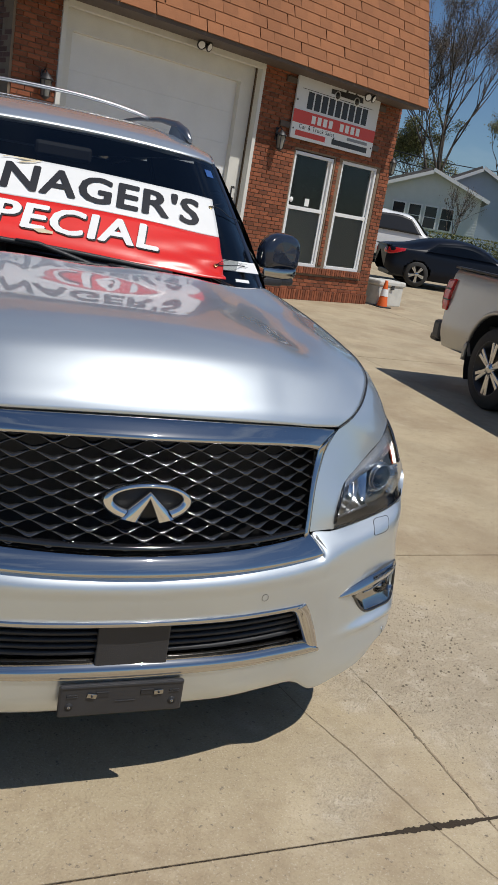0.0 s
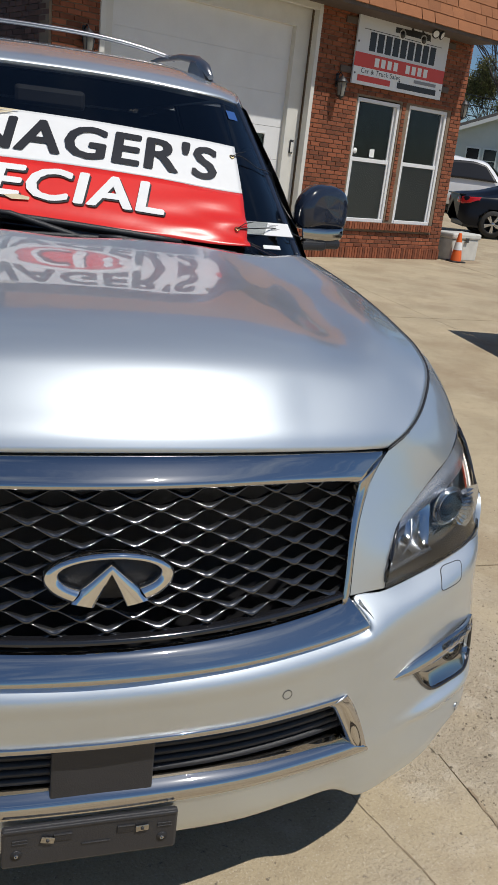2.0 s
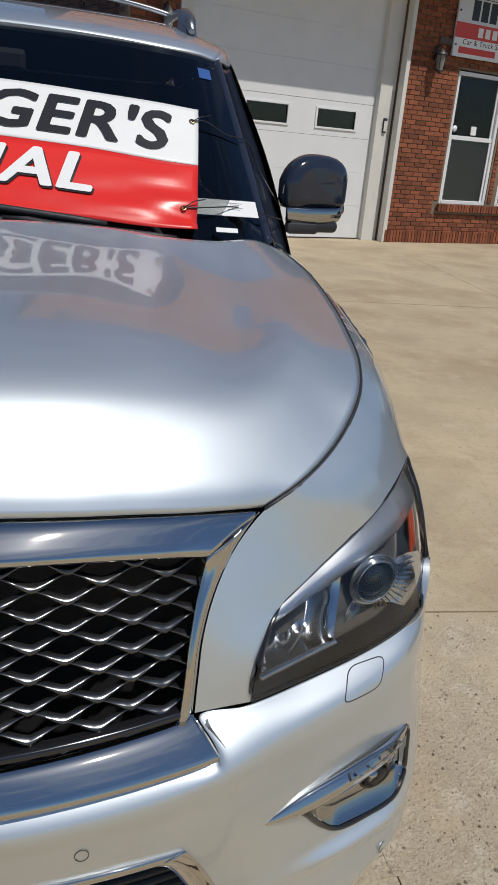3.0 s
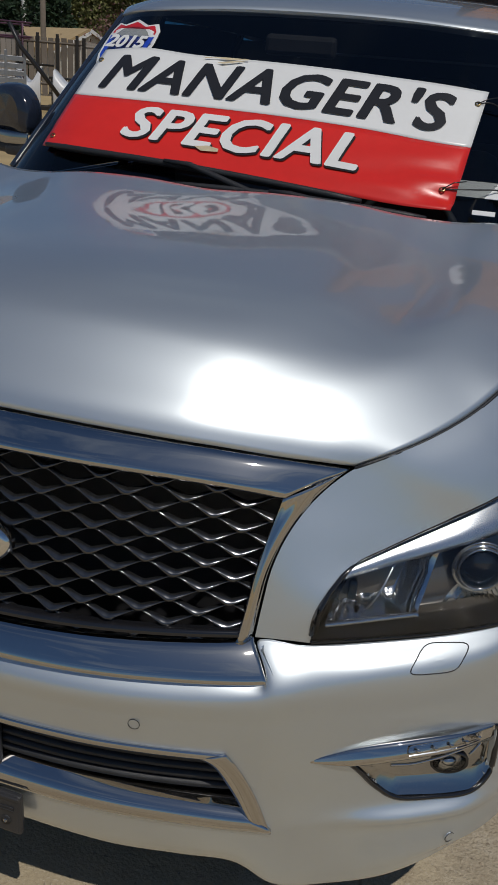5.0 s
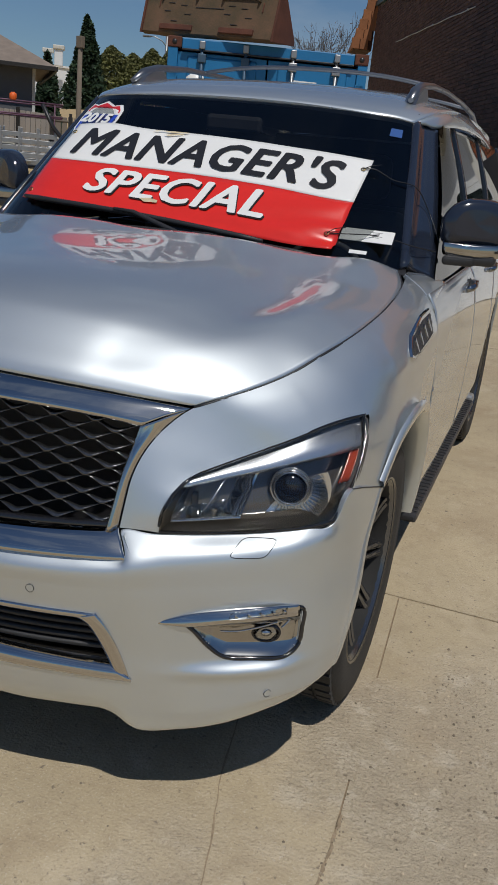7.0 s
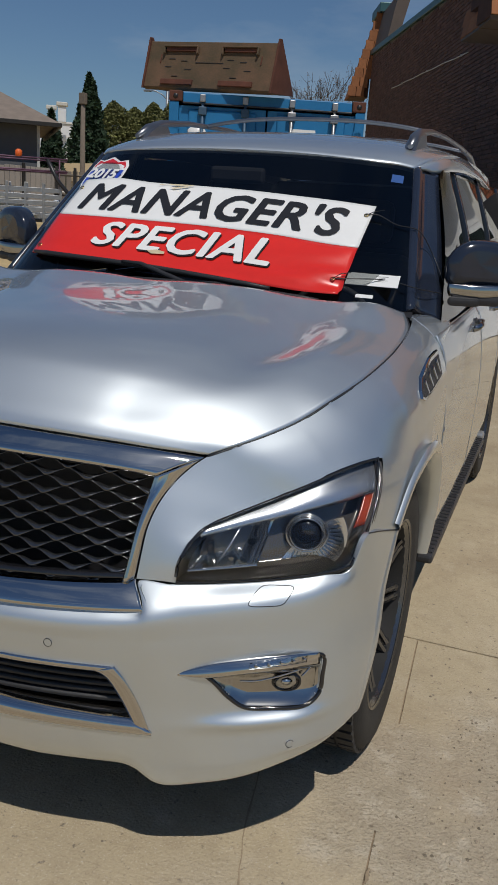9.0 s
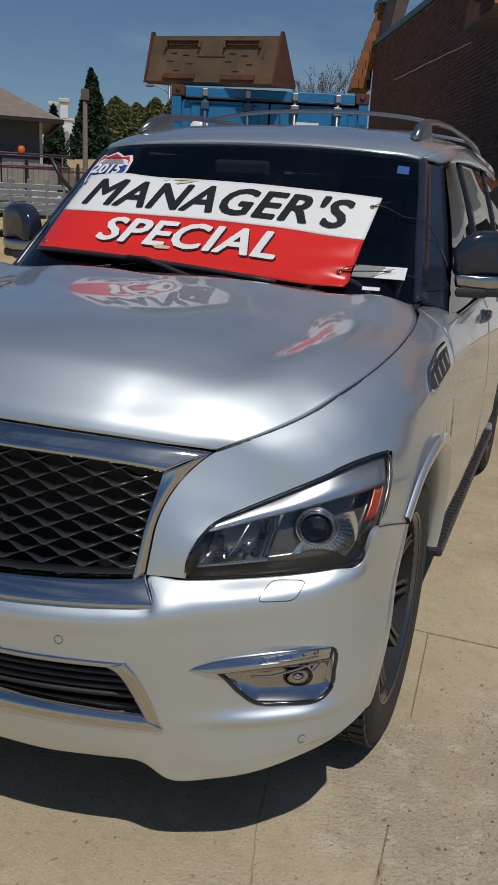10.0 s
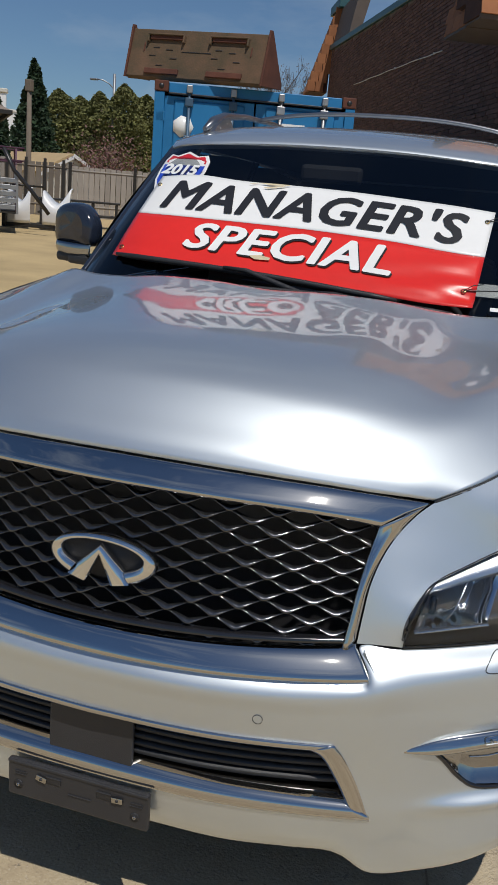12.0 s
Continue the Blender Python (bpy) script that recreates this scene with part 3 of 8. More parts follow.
LATTICE = mat("satin_grille", (0.125, 0.127, 0.132), 0.18, 0.9, 0.1, 12.0, 200.0, 0, 0.3)


def build_lower_grille():
    lg = part("lower_grille", boxes(((-.56, .16, .40), (.56, .17, .58))), BLACKPLASTIC, suv, "black slatted intake in a chrome frame")
    def on(x, z, d):
        return (x, yb(x) + d + .15 * (.565 - z), z)
    top_o = [on_bumper(x, .575, .004) for x in np.linspace(0, .506, 8)]
    top_m = [on_bumper(x, .563, .007) for x in np.linspace(0, .497, 8)]
    top_i = [on(x, .552, .012) for x in np.linspace(0, .478, 8)]
    strip("frame_top", [both(top_o), both(top_m), both(top_i)], CHROME, lg, (0, -1, .1), 60, 7)
    bot_i = [on(x, .455 - .004 * (x / .5) ** 2, .03) for x in np.linspace(0, .53, 8)]
    bot_m = [on_bumper(x, .430, .002) for x in np.linspace(0, .566, 8)]
    bot_o = [on_bumper(x, .404, .005) for x in np.linspace(0, .592, 8)]
    strip("frame_bottom", [both(bot_i), both(bot_m), both([(a[0], a[1] - .002, a[2] + .009) for a in bot_o]), both(bot_o)], CHROME, lg, (0, -1, .2), 60, 9)
    for s in (1, -1):
        o = [on_bumper(.506, .576, .004), on_bumper(.524, .552, .005), on_bumper(.557, .49, .005), on_bumper(.592, .404, .005)]
        i = [on_bumper(.462, .560, .003), on_bumper(.482, .545, .0), on_bumper(.515, .49, -.003), on_bumper(.548, .425, -.004)]
        i2 = [on(.452, .556, .02), on(.474, .54, .03), on(.508, .49, .035), on(.538, .43, .035)]
        m1 = [((a[0] * .55 + b[0] * .45), (a[1] + b[1]) / 2 - .004, (a[2] * .55 + b[2] * .45)) for a, b in zip(o, i)]
        strip("frame_side", [o, m1, i, i2], CHROME, lg, (.1, -1, 0), 24, 10, side=s)
    for k in range(5):
        z = .468 + k * .0185
        c = [(x, yb(x) + .032, z) for x in np.linspace(0, .53 - k * .012, 8)]
        strip("slat", [both([(x, y + .03, z + .006) for x, y, z in c]), both([(x, y, z + .004) for x, y, z in c]), both([(x, y + .002, z - .004) for x, y, z in c]), both([(x, y + .03, z - .004) for x, y, z in c])], BLACKPLASTIC, lg, (0, -1, 0), 40, 6, 0)
    part("sensor_panel", boxes(((-.092, .024, .435), (.10, .036, .556)), bevel=.004), GREYPLASTIC, lg, "flat dark sensor cover")


def build_plate_holder():
    ph = part("plate_holder", boxes(((-.178, .0, .306), (.152, .016, .396)), bevel=.006, m=pose(0, .002, 0, 0, 0, 0)), GREYPLASTIC, suv, "empty black plate bracket")
    part("flange", boxes(((-.176, -.003, .389), (.150, .004, .396)), bevel=.002, m=pose(0, .002, 0, 0, 0, 0)), GREYPLASTIC, ph)
    for x, z in ((-.151, .337), (.122, .337)):
        part("bolt", lathe([(.011, -.001), (.0105, .0015), (.006, .0005), (.0045, .003), (.002, .0032), (0, .001)], 16, pose(x, .002, z, 90, 0, 0)), BLACKPLASTIC, ph, "black recessed bolt")
        part("bolt_head", lathe([(.0042, .0), (.0036, .0042), (.0018, .0044), (.0016, .002), (0, .002)], 12, pose(x, .002, z, 90, 0, 0)), SMOKECHROME, ph)
    for x, cx, tilt in ((-.067, -.095, 12), (.051, .082, -4)):
        part("slot", boxes(((x - .017, -.0002, .3605), (x + .017, .003, .3745)), bevel=.001), BLACKPLASTIC, ph)
        part("slot_edge", boxes(((x - .017, -.0016, .3745), (x + .017, .003, .3765)), bevel=.0006), GREYPLASTIC, ph)
        clip = part("clip", boxes(((-.0125, -.003, -.0065), (.0125, -.0005, .0065)), bevel=.001, m=pose(cx, .0, .3675, 0, tilt, 0)), SMOKECHROME, ph, "small metal clip")
        part("rivet", lathe([(.0035, .003), (.003, .005), (0, .0055)], 10, pose(cx, .0, .3675, 90, 0, 0)), GREYPLASTIC, clip)
    for x in (-.145, .1255):
        part("slot", boxes(((x - .014, -.0002, .366), (x + .014, .003, .3715)), bevel=.001), BLACKPLASTIC, ph)
        part("slot_edge", boxes(((x - .014, -.0014, .3645), (x + .014, .003, .366)), bevel=.0005), GREYPLASTIC, ph)
    part("moulded_line", boxes(((-.032, -.0005, .3455), (.022, .003, .3475)), bevel=.0005), GREYPLASTIC, ph)


HL_BOT = [(.604, .166, .764), (.70, .218, .766), (.82, .281, .775), (.905, .337, .784), (.955, .384, .793)]
HL_TOP = [(.650, .238, .893), (.74, .312, .934), (.83, .385, .974), (.885, .446, .999), (.924, .511, 1.010), (.956, .574, 1.012)]


def build_headlight(s):
    hl = part("headlight", bmesh.new(), GREYPLASTIC, suv, "clear headlight with projector and amber side reflector")
    q1 = [(.606, .165, .80), (.70, .222, .806), (.83, .296, .83), (.92, .371, .855), (.9755, .452, .870)]
    q2 = [(.622, .190, .852), (.715, .258, .873), (.832, .338, .908), (.918, .425, .932), (.9755, .532, .957)]
    G = loft([HL_BOT, q1, q2, HL_TOP], 40, 24)
    sheet("lens", G, LENS, hl, (.5, -1, .3), "", 0.0, side=s)
    inner = G.copy()
    v = np.linspace(0, 1, 24)[:, None]
    u = np.linspace(0, 1, 40)[None, :]
    dip = np.clip(np.minimum(np.minimum(v, 1 - v) / .10, np.minimum(u, 1 - u) / .06), 0, 1)
    inner[..., 1] += .006 + .065 * dip
    inner[..., 0] -= .035 * dip * u
    sheet("housing", inner, HOUSING, hl, (.5, -1, .3), "", .01, side=s)
    def at(uu, vv, back):
        p = spline(np.stack([spline(c, 1, [uu])[0] for c in (HL_BOT, q1, q2, HL_TOP)]), 1, [vv])[0]
        return Vector((s * (p[0] - back * .45), p[1] + back, p[2]))
    # silver brow inside the upper edge, facing up
    brow = np.stack([np.stack([np.array(at(uu, vv, bk)) for uu in np.linspace(.02, .98, 36)]) for vv, bk in ((.985, .030), (.90, .022), (.80, .014), (.70, .011), (.66, .015), (.65, .045))])
    sheet("brow", brow, BROW, hl, (.3 * s, -1, .5), "satin silver trim", 0)
    aim = pose(0, 0, 0, 0, 0, s * 18)
    c = at(.60, .41, .036)
    M = Matrix.Translation(c) @ aim @ pose(0, 0, 0, 90, 0, 0)
    part("projector_ring", lathe([(.0365, -.02), (.0365, .009), (.0378, .012), (.040, .0125), (.042, .010), (.043, .003), (.047, .002), (.0485, .0045), (.050, .002)], 56, M), HALO, hl, "pale ring round the projector")
    part("projector_lens", lathe([(.036, -.008), (.034, .002), (.027, .010), (.013, .015), (0, .016)], 32, M), GLOSSBLACK, hl)
    # bright bowl with fins on the outer side of the projector
    turns = np.radians(np.linspace(-32, 128, 40)) if s > 0 else np.radians(np.linspace(212, 52, 40))
    bowl = np.array([[tuple(M @ Vector((r * math.cos(a), -r * math.sin(a), z))) for a in turns] for r, z in ((.050, -.006), (.064, -.005), (.080, .001), (.094, .012), (.096, .011))])
    sheet("reflector_bowl", bowl, BROW, hl, (.3 * s, -1, 0), "bright finned reflector bowl", 0)
    for a in turns[2:-2:2]:
        part("reflector_fin", boxes(((.054, -.0009, -.005), (.088, .0009, .006)), m=M @ pose(0, 0, 0, 0, 0, -math.degrees(a))), CHROME, hl)
    # inner reflector chamber, ribbed at the back, over a bright lip
    us = np.linspace(.06, .40, 25)
    ch = np.stack([np.stack([np.array(at(uu, vv + .05 * (uu - .06), .018 + .050 * dp * min(1, (uu - .06) * 14, (.42 - uu) * 9) + .0030 * math.sin(k * 1.05) * (uu > .16))) for k, uu in enumerate(us)]) for vv, dp in ((.16, 0), (.20, .55), (.30, .95), (.46, 1), (.58, .9), (.66, .3))])
    sheet("reflector_chamber", ch, LAMPSILVER, hl, (.3 * s, -1, 0), "bright ribbed reflector", 0)
    lip = np.stack([np.stack([np.array(at(uu, vv + .05 * (uu - .06), bk)) for uu in us]) for vv, bk in ((.13, .022), (.155, .010), (.175, .020))])
    sheet("chamber_lip", lip, BROW, hl, (.3 * s, -1, 0), "", 0)
    M2 = Matrix.Translation(at(.15, .38, .050)) @ aim @ pose(0, 0, 0, 90, 0, 0)
    part("bulb_shield", boxes(((-.007, -.020, -.02), (.009, .014, .002)), bevel=.005, m=M2), GLOSSBLACK, hl)
    rib = tube(bmesh.new(), [tuple(at(.205 + .045 * f, .20 + .46 * f, .030 - .012 * math.sin(math.pi * f))) for f in np.linspace(0, 1, 9)], .0022, 6)
    part("chamber_rib", rib, BROW, hl)
    amb = np.stack([np.stack([np.array(at(uu, vv, .022)) for uu in np.linspace(.905 + .03 * (vv - .4), .982, 8)]) for vv in np.linspace(.36, .80, 10)])
    sheet("amber_reflector", amb, AMBER, hl, (.8 * s, -.5, 0), "amber side reflector", .004)
    bez = np.stack([np.stack([np.array(at(uu, vv, bk)) for uu in np.linspace(.01, .99, 30)]) for vv, bk in ((.0, .004), (.06, .012), (.12, .05))])
    sheet("bezel", bez, HOUSING, hl, (.3 * s, -1, .3), "", 0)
    # gasket line round the lamp
    bm = bmesh.new()
    ring = [tuple(G[0, j]) for j in range(0, 40, 3)] + [tuple(G[i, -1]) for i in range(0, 24, 4)] + [tuple(G[-1, j]) for j in range(39, -1, -3)] + [tuple(G[i, 0]) for i in range(23, -1, -4)]
    tube(bm, [(x * s, y + .004, z) for x, y, z in ring], .0046, 6)
    part("gasket", bm, GLOSSBLACK, hl)
    # washer cover on the bumper below
    face = smooth_face(.74, .88, .70, .775)
    def cover(t, r):
        c, q = math.cos(t), math.sin(t)
        k = r * (abs(c) ** 5 + abs(q) ** 5) ** (-1 / 5)
        x, z = .811 + .037 * c * k + .008 * q * k, .7465 + .0185 * q * k
        return (x, face(x, z), z)
    ts = np.linspace(0, math.tau, 61)
    wc = sheet("washer_cover", np.array([[cover(t, r) for t in ts] for r in (.002, .25, .5, .75, .985)]) - np.array((0, .0010, 0)), SILVER, suv, (.3, -1, .4), "", 0, side=s)
    part("cover_gap", tube(bmesh.new(), [(x * s, y - .0004, z) for x, y, z in (cover(t, 1) for t in ts)], .0012, 5), BLACKPLASTIC, wc)


LAMPSILVER = mat("lamp_silver", (0.62, 0.625, 0.63), 0.09, 1.0, 0.05, 20, 200)
HALO = mat("lamp_halo", (0.60, 0.61, 0.62), 0.10, 0.95, 0.05, 20, 200)
SMOKECHROME = mat("smoked_chrome", (0.46, 0.45, 0.43), 0.12, 1.0, 0.05, 6.0, 200.0)
HOUSING = mat("lamp_housing", (0.15, 0.135, 0.12), 0.22, 0.5, 0.1, 20, 200, 0, 0.3)
BROW = mat("lamp_brow", (0.68, 0.70, 0.73), 0.26, 0.9, 0.05, 20, 200)


def build_fog(s):
    fog = part("fog_lamp", bmesh.new(), CHROME, suv, "fog lamp under a chrome blade")
    def P(x, z, d):
        return (x, yb(x) + d, z)
    a = [P(.638, .566, .0), P(.70, .592, -.004), (.80, yb(.80) - .010, .611), (.88, yb(.88) - .016, .617), (.924, .288, .609)]
    b = [P(.64, .562, -.002), P(.70, .568, -.016), (.79, yb(.79) - .026, .584), (.87, yb(.87) - .025, .592), (.926, .288, .588)]
    c = [P(.642, .560, .0), P(.70, .553, .002), (.78, yb(.78) + .006, .556), (.86, yb(.86) + .004, .562), (.930, .303, .567)]
    strip("chrome_blade", [a, b, c], CHROME, fog, (.2, -1, .2), 40, 9, .008, s)
    led = [[(x, y - .004, z) for x, y, z in spline(q, 8, np.linspace(.5, .9, 8))] for q in (a, b)]
    L = loft([[((p[0] + q[0]) / 2, min(p[1], q[1]) - .002 + .006 * e, p[2] * (1 - f) + q[2] * f) for p, q in zip(*led)] for f, e in ((.1, 1), (.4, 0), (.75, 0))], 20, 6)
    sheet("led_strip", L, LENS, fog, (.2, -1, .3), "", .003, side=s)
    for k in range(5):
        p = L[3, 2 + k * 4]
        part("led", lathe([(.0042, 0), (.0042, .002), (0, .003)], 10, pose(s * p[0], p[1] + .002, p[2], 90, 0, 0)), CHROME, fog)
    # pocket under the blade: a mirror-like back plane over a ledge
    face = smooth_face(.68, .95, .46, .62)
    X = np.linspace(.714, .932, 30)
    low = np.interp(X, [.714, .748, .780, .915, .932], [.552, .508, .487, .487, .502])
    high = np.interp(X, [.714, .80, .932], [.566, .576, .596])
    rows = []
    for f, d in ((1.0, .004), (.97, .018), (.6, .019), (.27, .021), (.24, .021), (.03, .002), (0, .0)):
        zz = low + (high - low) * f
        rows.append(np.stack([X, np.array([face(x, z) for x, z in zip(X, zz)]) + d * np.clip((X - .712) / .03, .1, 1) * np.clip((.934 - X) / .010, .1, 1), zz], 1))
    sheet("pocket", np.stack(rows), SMOKECHROME, fog, (.2, -1, -.1), "smoked chrome pocket", 0, side=s)
    rim = spline([(.70, .560), (.715, .546), (.748, .507), (.780, .484), (.85, .482), (.915, .486), (.931, .503), (.934, .55), (.929, .597), (.86, .602), (.80, .594)], 60)
    part("fog_rim", tube(bmesh.new(), [(s * x, face(x, z) + .001, z) for x, z in rim], .0055, 6), GLOSSBLACK, fog)
    lid = spline([(.766, .543), (.800, .543), (.835, .551), (.880, .565), (.908, .573), (.900, .560), (.892, .550)], 40)
    part("eyelid_trim", tube(bmesh.new(), [(s * x, face(x, z) + .010, z) for x, z in lid], .0028, 6), CHROME, fog, "bright eyelid trim over the lamp")
    M = pose(s * .862, face(.862, .536) + .014, .536, 90, 0, s * 24) @ Matrix.Diagonal((1.38, .92, 1, 1))
    part("lamp_body", lathe([(.026, -.03), (.026, -.004), (.024, .003), (.021, -.004), (.012, -.016), (0, -.02)], 28, M), GLOSSBLACK, fog)
    part("lamp_bulb", lathe([(.010, -.016), (.010, -.004), (.006, .002), (0, .003)], 20, M), LAMPSILVER, fog)
    part("lamp_lens", lathe([(.022, -.002), (.019, .004), (.010, .008), (0, .009)], 24, M), LENS, fog)


def build_sensors():
    for s in (1, -1):
        for x, z, rz in ((.356, .618, 8), (.888, .393, 46)):
            y = on_bumper(x, z)[1]
            ob = part("parking_sensor", flat(lathe([(.0092, -.006), (.0092, .0010), (.0085, .0014), (0, .0014)], 20, pose(s * x, y + .0005, z, 90, 0, s * rz))), SILVER, suv)
            part("sensor_gap", lathe([(.0095, 0), (.0095, .0010), (.0103, .0010), (.0103, 0)], 20, pose(s * x, y - .001, z, 90, 0, s * rz)), BLACKPLASTIC, ob)


# glasshouse
WS_BASE = [(0, 1.295, 1.235), (.3, 1.305, 1.24), (.6, 1.35, 1.255), (.76, 1.452, 1.270), (.821, 1.530, 1.277)]
WS_TOP = [(0, 1.985, 1.805), (.3, 1.985, 1.803), (.55, 1.995, 1.793), (.65, 2.035, 1.782), (.694, 2.063, 1.774)]
WS_MID = [(0, 1.625, 1.528), (.3, 1.632, 1.530), (.58, 1.658, 1.530), (.70, 1.724, 1.530), (.758, 1.790, 1.530)]


def build_glasshouse():
    sheet("windshield", loft([both(WS_BASE), both(WS_MID), both(WS_TOP)], 50, 24), WINDSHIELD, suv, (0, -1, 1), "tinted laminated windshield").visible_shadow = False
    for s in (1, -1):
        o = [(.852, 1.585, 1.272), (.787, 1.868, 1.53), (.752, 2.005, 1.66), (.722, 2.13, 1.776)]
        i = [(x, y, z) for x, y, z in (WS_BASE[-1], WS_MID[-1], (.728, 1.925, 1.65), WS_TOP[-1])]
        m = [((a[0] + b[0]) / 2 + .006, (a[1] + b[1]) / 2 - .012, (a[2] + b[2]) / 2 + .012) for a, b in zip(o, i)]
        k = [(.895, 1.655, 1.250), (.824, 1.948, 1.525), (.787, 2.078, 1.65), (.754, 2.198, 1.768)]
        k2 = [(.926, 1.70, 1.232), (.849, 1.976, 1.520), (.809, 2.10, 1.645), (.773, 2.216, 1.764)]
        strip("a_pillar", [i, m, o, k, k2], BLUEGLOSS, suv, (.6, -.8, .5), 30, 8, .012, s)
        corner = loft_k([[(.858, 1.437, 1.269), (.850, 1.53, 1.268), (.890, 1.655, 1.256), (.930, 1.80, 1.230)], [(.925, 1.438, 1.222), (.930, 1.52, 1.229), (.936, 1.64, 1.228), (.944, 1.80, 1.224)], [(.972, 1.439, 1.166), (.964, 1.52, 1.19), (.958, 1.64, 1.204), (.953, 1.80, 1.214)]], 14, 8)
        sheet("door_corner", corner, SILVER, suv, (1, -.2, .6), "", .01, side=s)
    # roof
    st = []
    for y, zc, ze, xe in ((1.965, 1.816, 1.777, .700), (2.06, 1.850, 1.802, .722), (2.25, 1.895, 1.832, .747), (2.6, 1.942, 1.866, .765), (3.2, 1.962, 1.880, .765), (4.0, 1.948, 1.870, .76), (4.6, 1.912, 1.845, .745), (4.95, 1.868, 1.805, .72)):
        sweep = max(0, 1 - (y - 1.965) / .45)
        h = [(0, y + .022, zc), (.3, y + .018, zc - .006), (.55, y + .008 + .018 * sweep, zc - .022), (.64, y + .001 + .062 * sweep, zc - .022 - .32 * (zc - .022 - ze)), (xe, y - .004 + .105 * sweep, ze)]
        st.append(both(h))
    sheet("roof", loft(st, 60, 50), SILVER, suv, (0, 0, 1), "silver roof panel", .02)
    for s in (1, -1):
        bm = bmesh.new()
        tube(bm, [(s * .636, 2.26, 1.872), (s * .632, 2.36, 1.916), (s * .63, 2.5, 1.95), (s * .626, 2.8, 1.980), (s * .622, 3.3, 2.0), (s * .622, 3.9, 2.0), (s * .626, 4.4, 1.98), (s * .63, 4.6, 1.93), (s * .632, 4.68, 1.88)], [.012, .024, .022, .017, .015, .015, .018, .022, .015], 10, .8)
        part("roof_rail", bm, RAIL, suv, "satin silver roof rail")
        part("rail_foot", prism([(2.24, 1.84), (2.33, 1.905), (2.42, 1.942), (2.52, 1.952), (2.60, 1.87)], .05, Matrix(((0, 0, 1, s * .630 - .025), (1, 0, 0, 0), (0, 1, 0, 0), (0, 0, 0, 1))), .01), RAIL, suv)
    for y in (3.02, 4.1):
        bm = tube(bmesh.new(), [(x, y, 1.985 + .058 * (1 - abs(x / .64) ** 2.6)) for x in np.linspace(-.64, .64, 25)], .013, 8, .8)
        part("cross_bar", bm, RAIL, suv, "arched satin roof cross bar")
    # cowl, wipers
    cow = loft([both([(0, 1.175, 1.320), (.39, 1.20, 1.310), (.70, 1.285, 1.292), (.85, 1.425, 1.268)]), both([(0, 1.27, 1.25), (.39, 1.29, 1.25), (.7, 1.37, 1.255), (.85, 1.49, 1.262)]), both([(0, 1.33, 1.262), (.39, 1.35, 1.264), (.7, 1.43, 1.262), (.84, 1.555, 1.275)])], 40, 8)
    sheet("cowl", cow, BLACKPLASTIC, suv, (0, 0, 1), "black cowl panel", 0)


INKY = mat("matt_black", (0.012, 0.012, 0.012), 0.8, 0, 0.2, 10, 100)
BLUEGLOSS = mat("gloss_pillar", (0.018, 0.024, 0.040), 0.12, 0.0, 0.1, 20, 200, 0, 0.3)
RAIL = mat("rail_metal", (0.26, 0.265, 0.28), 0.3, 0.9, 0.06, 10, 200)


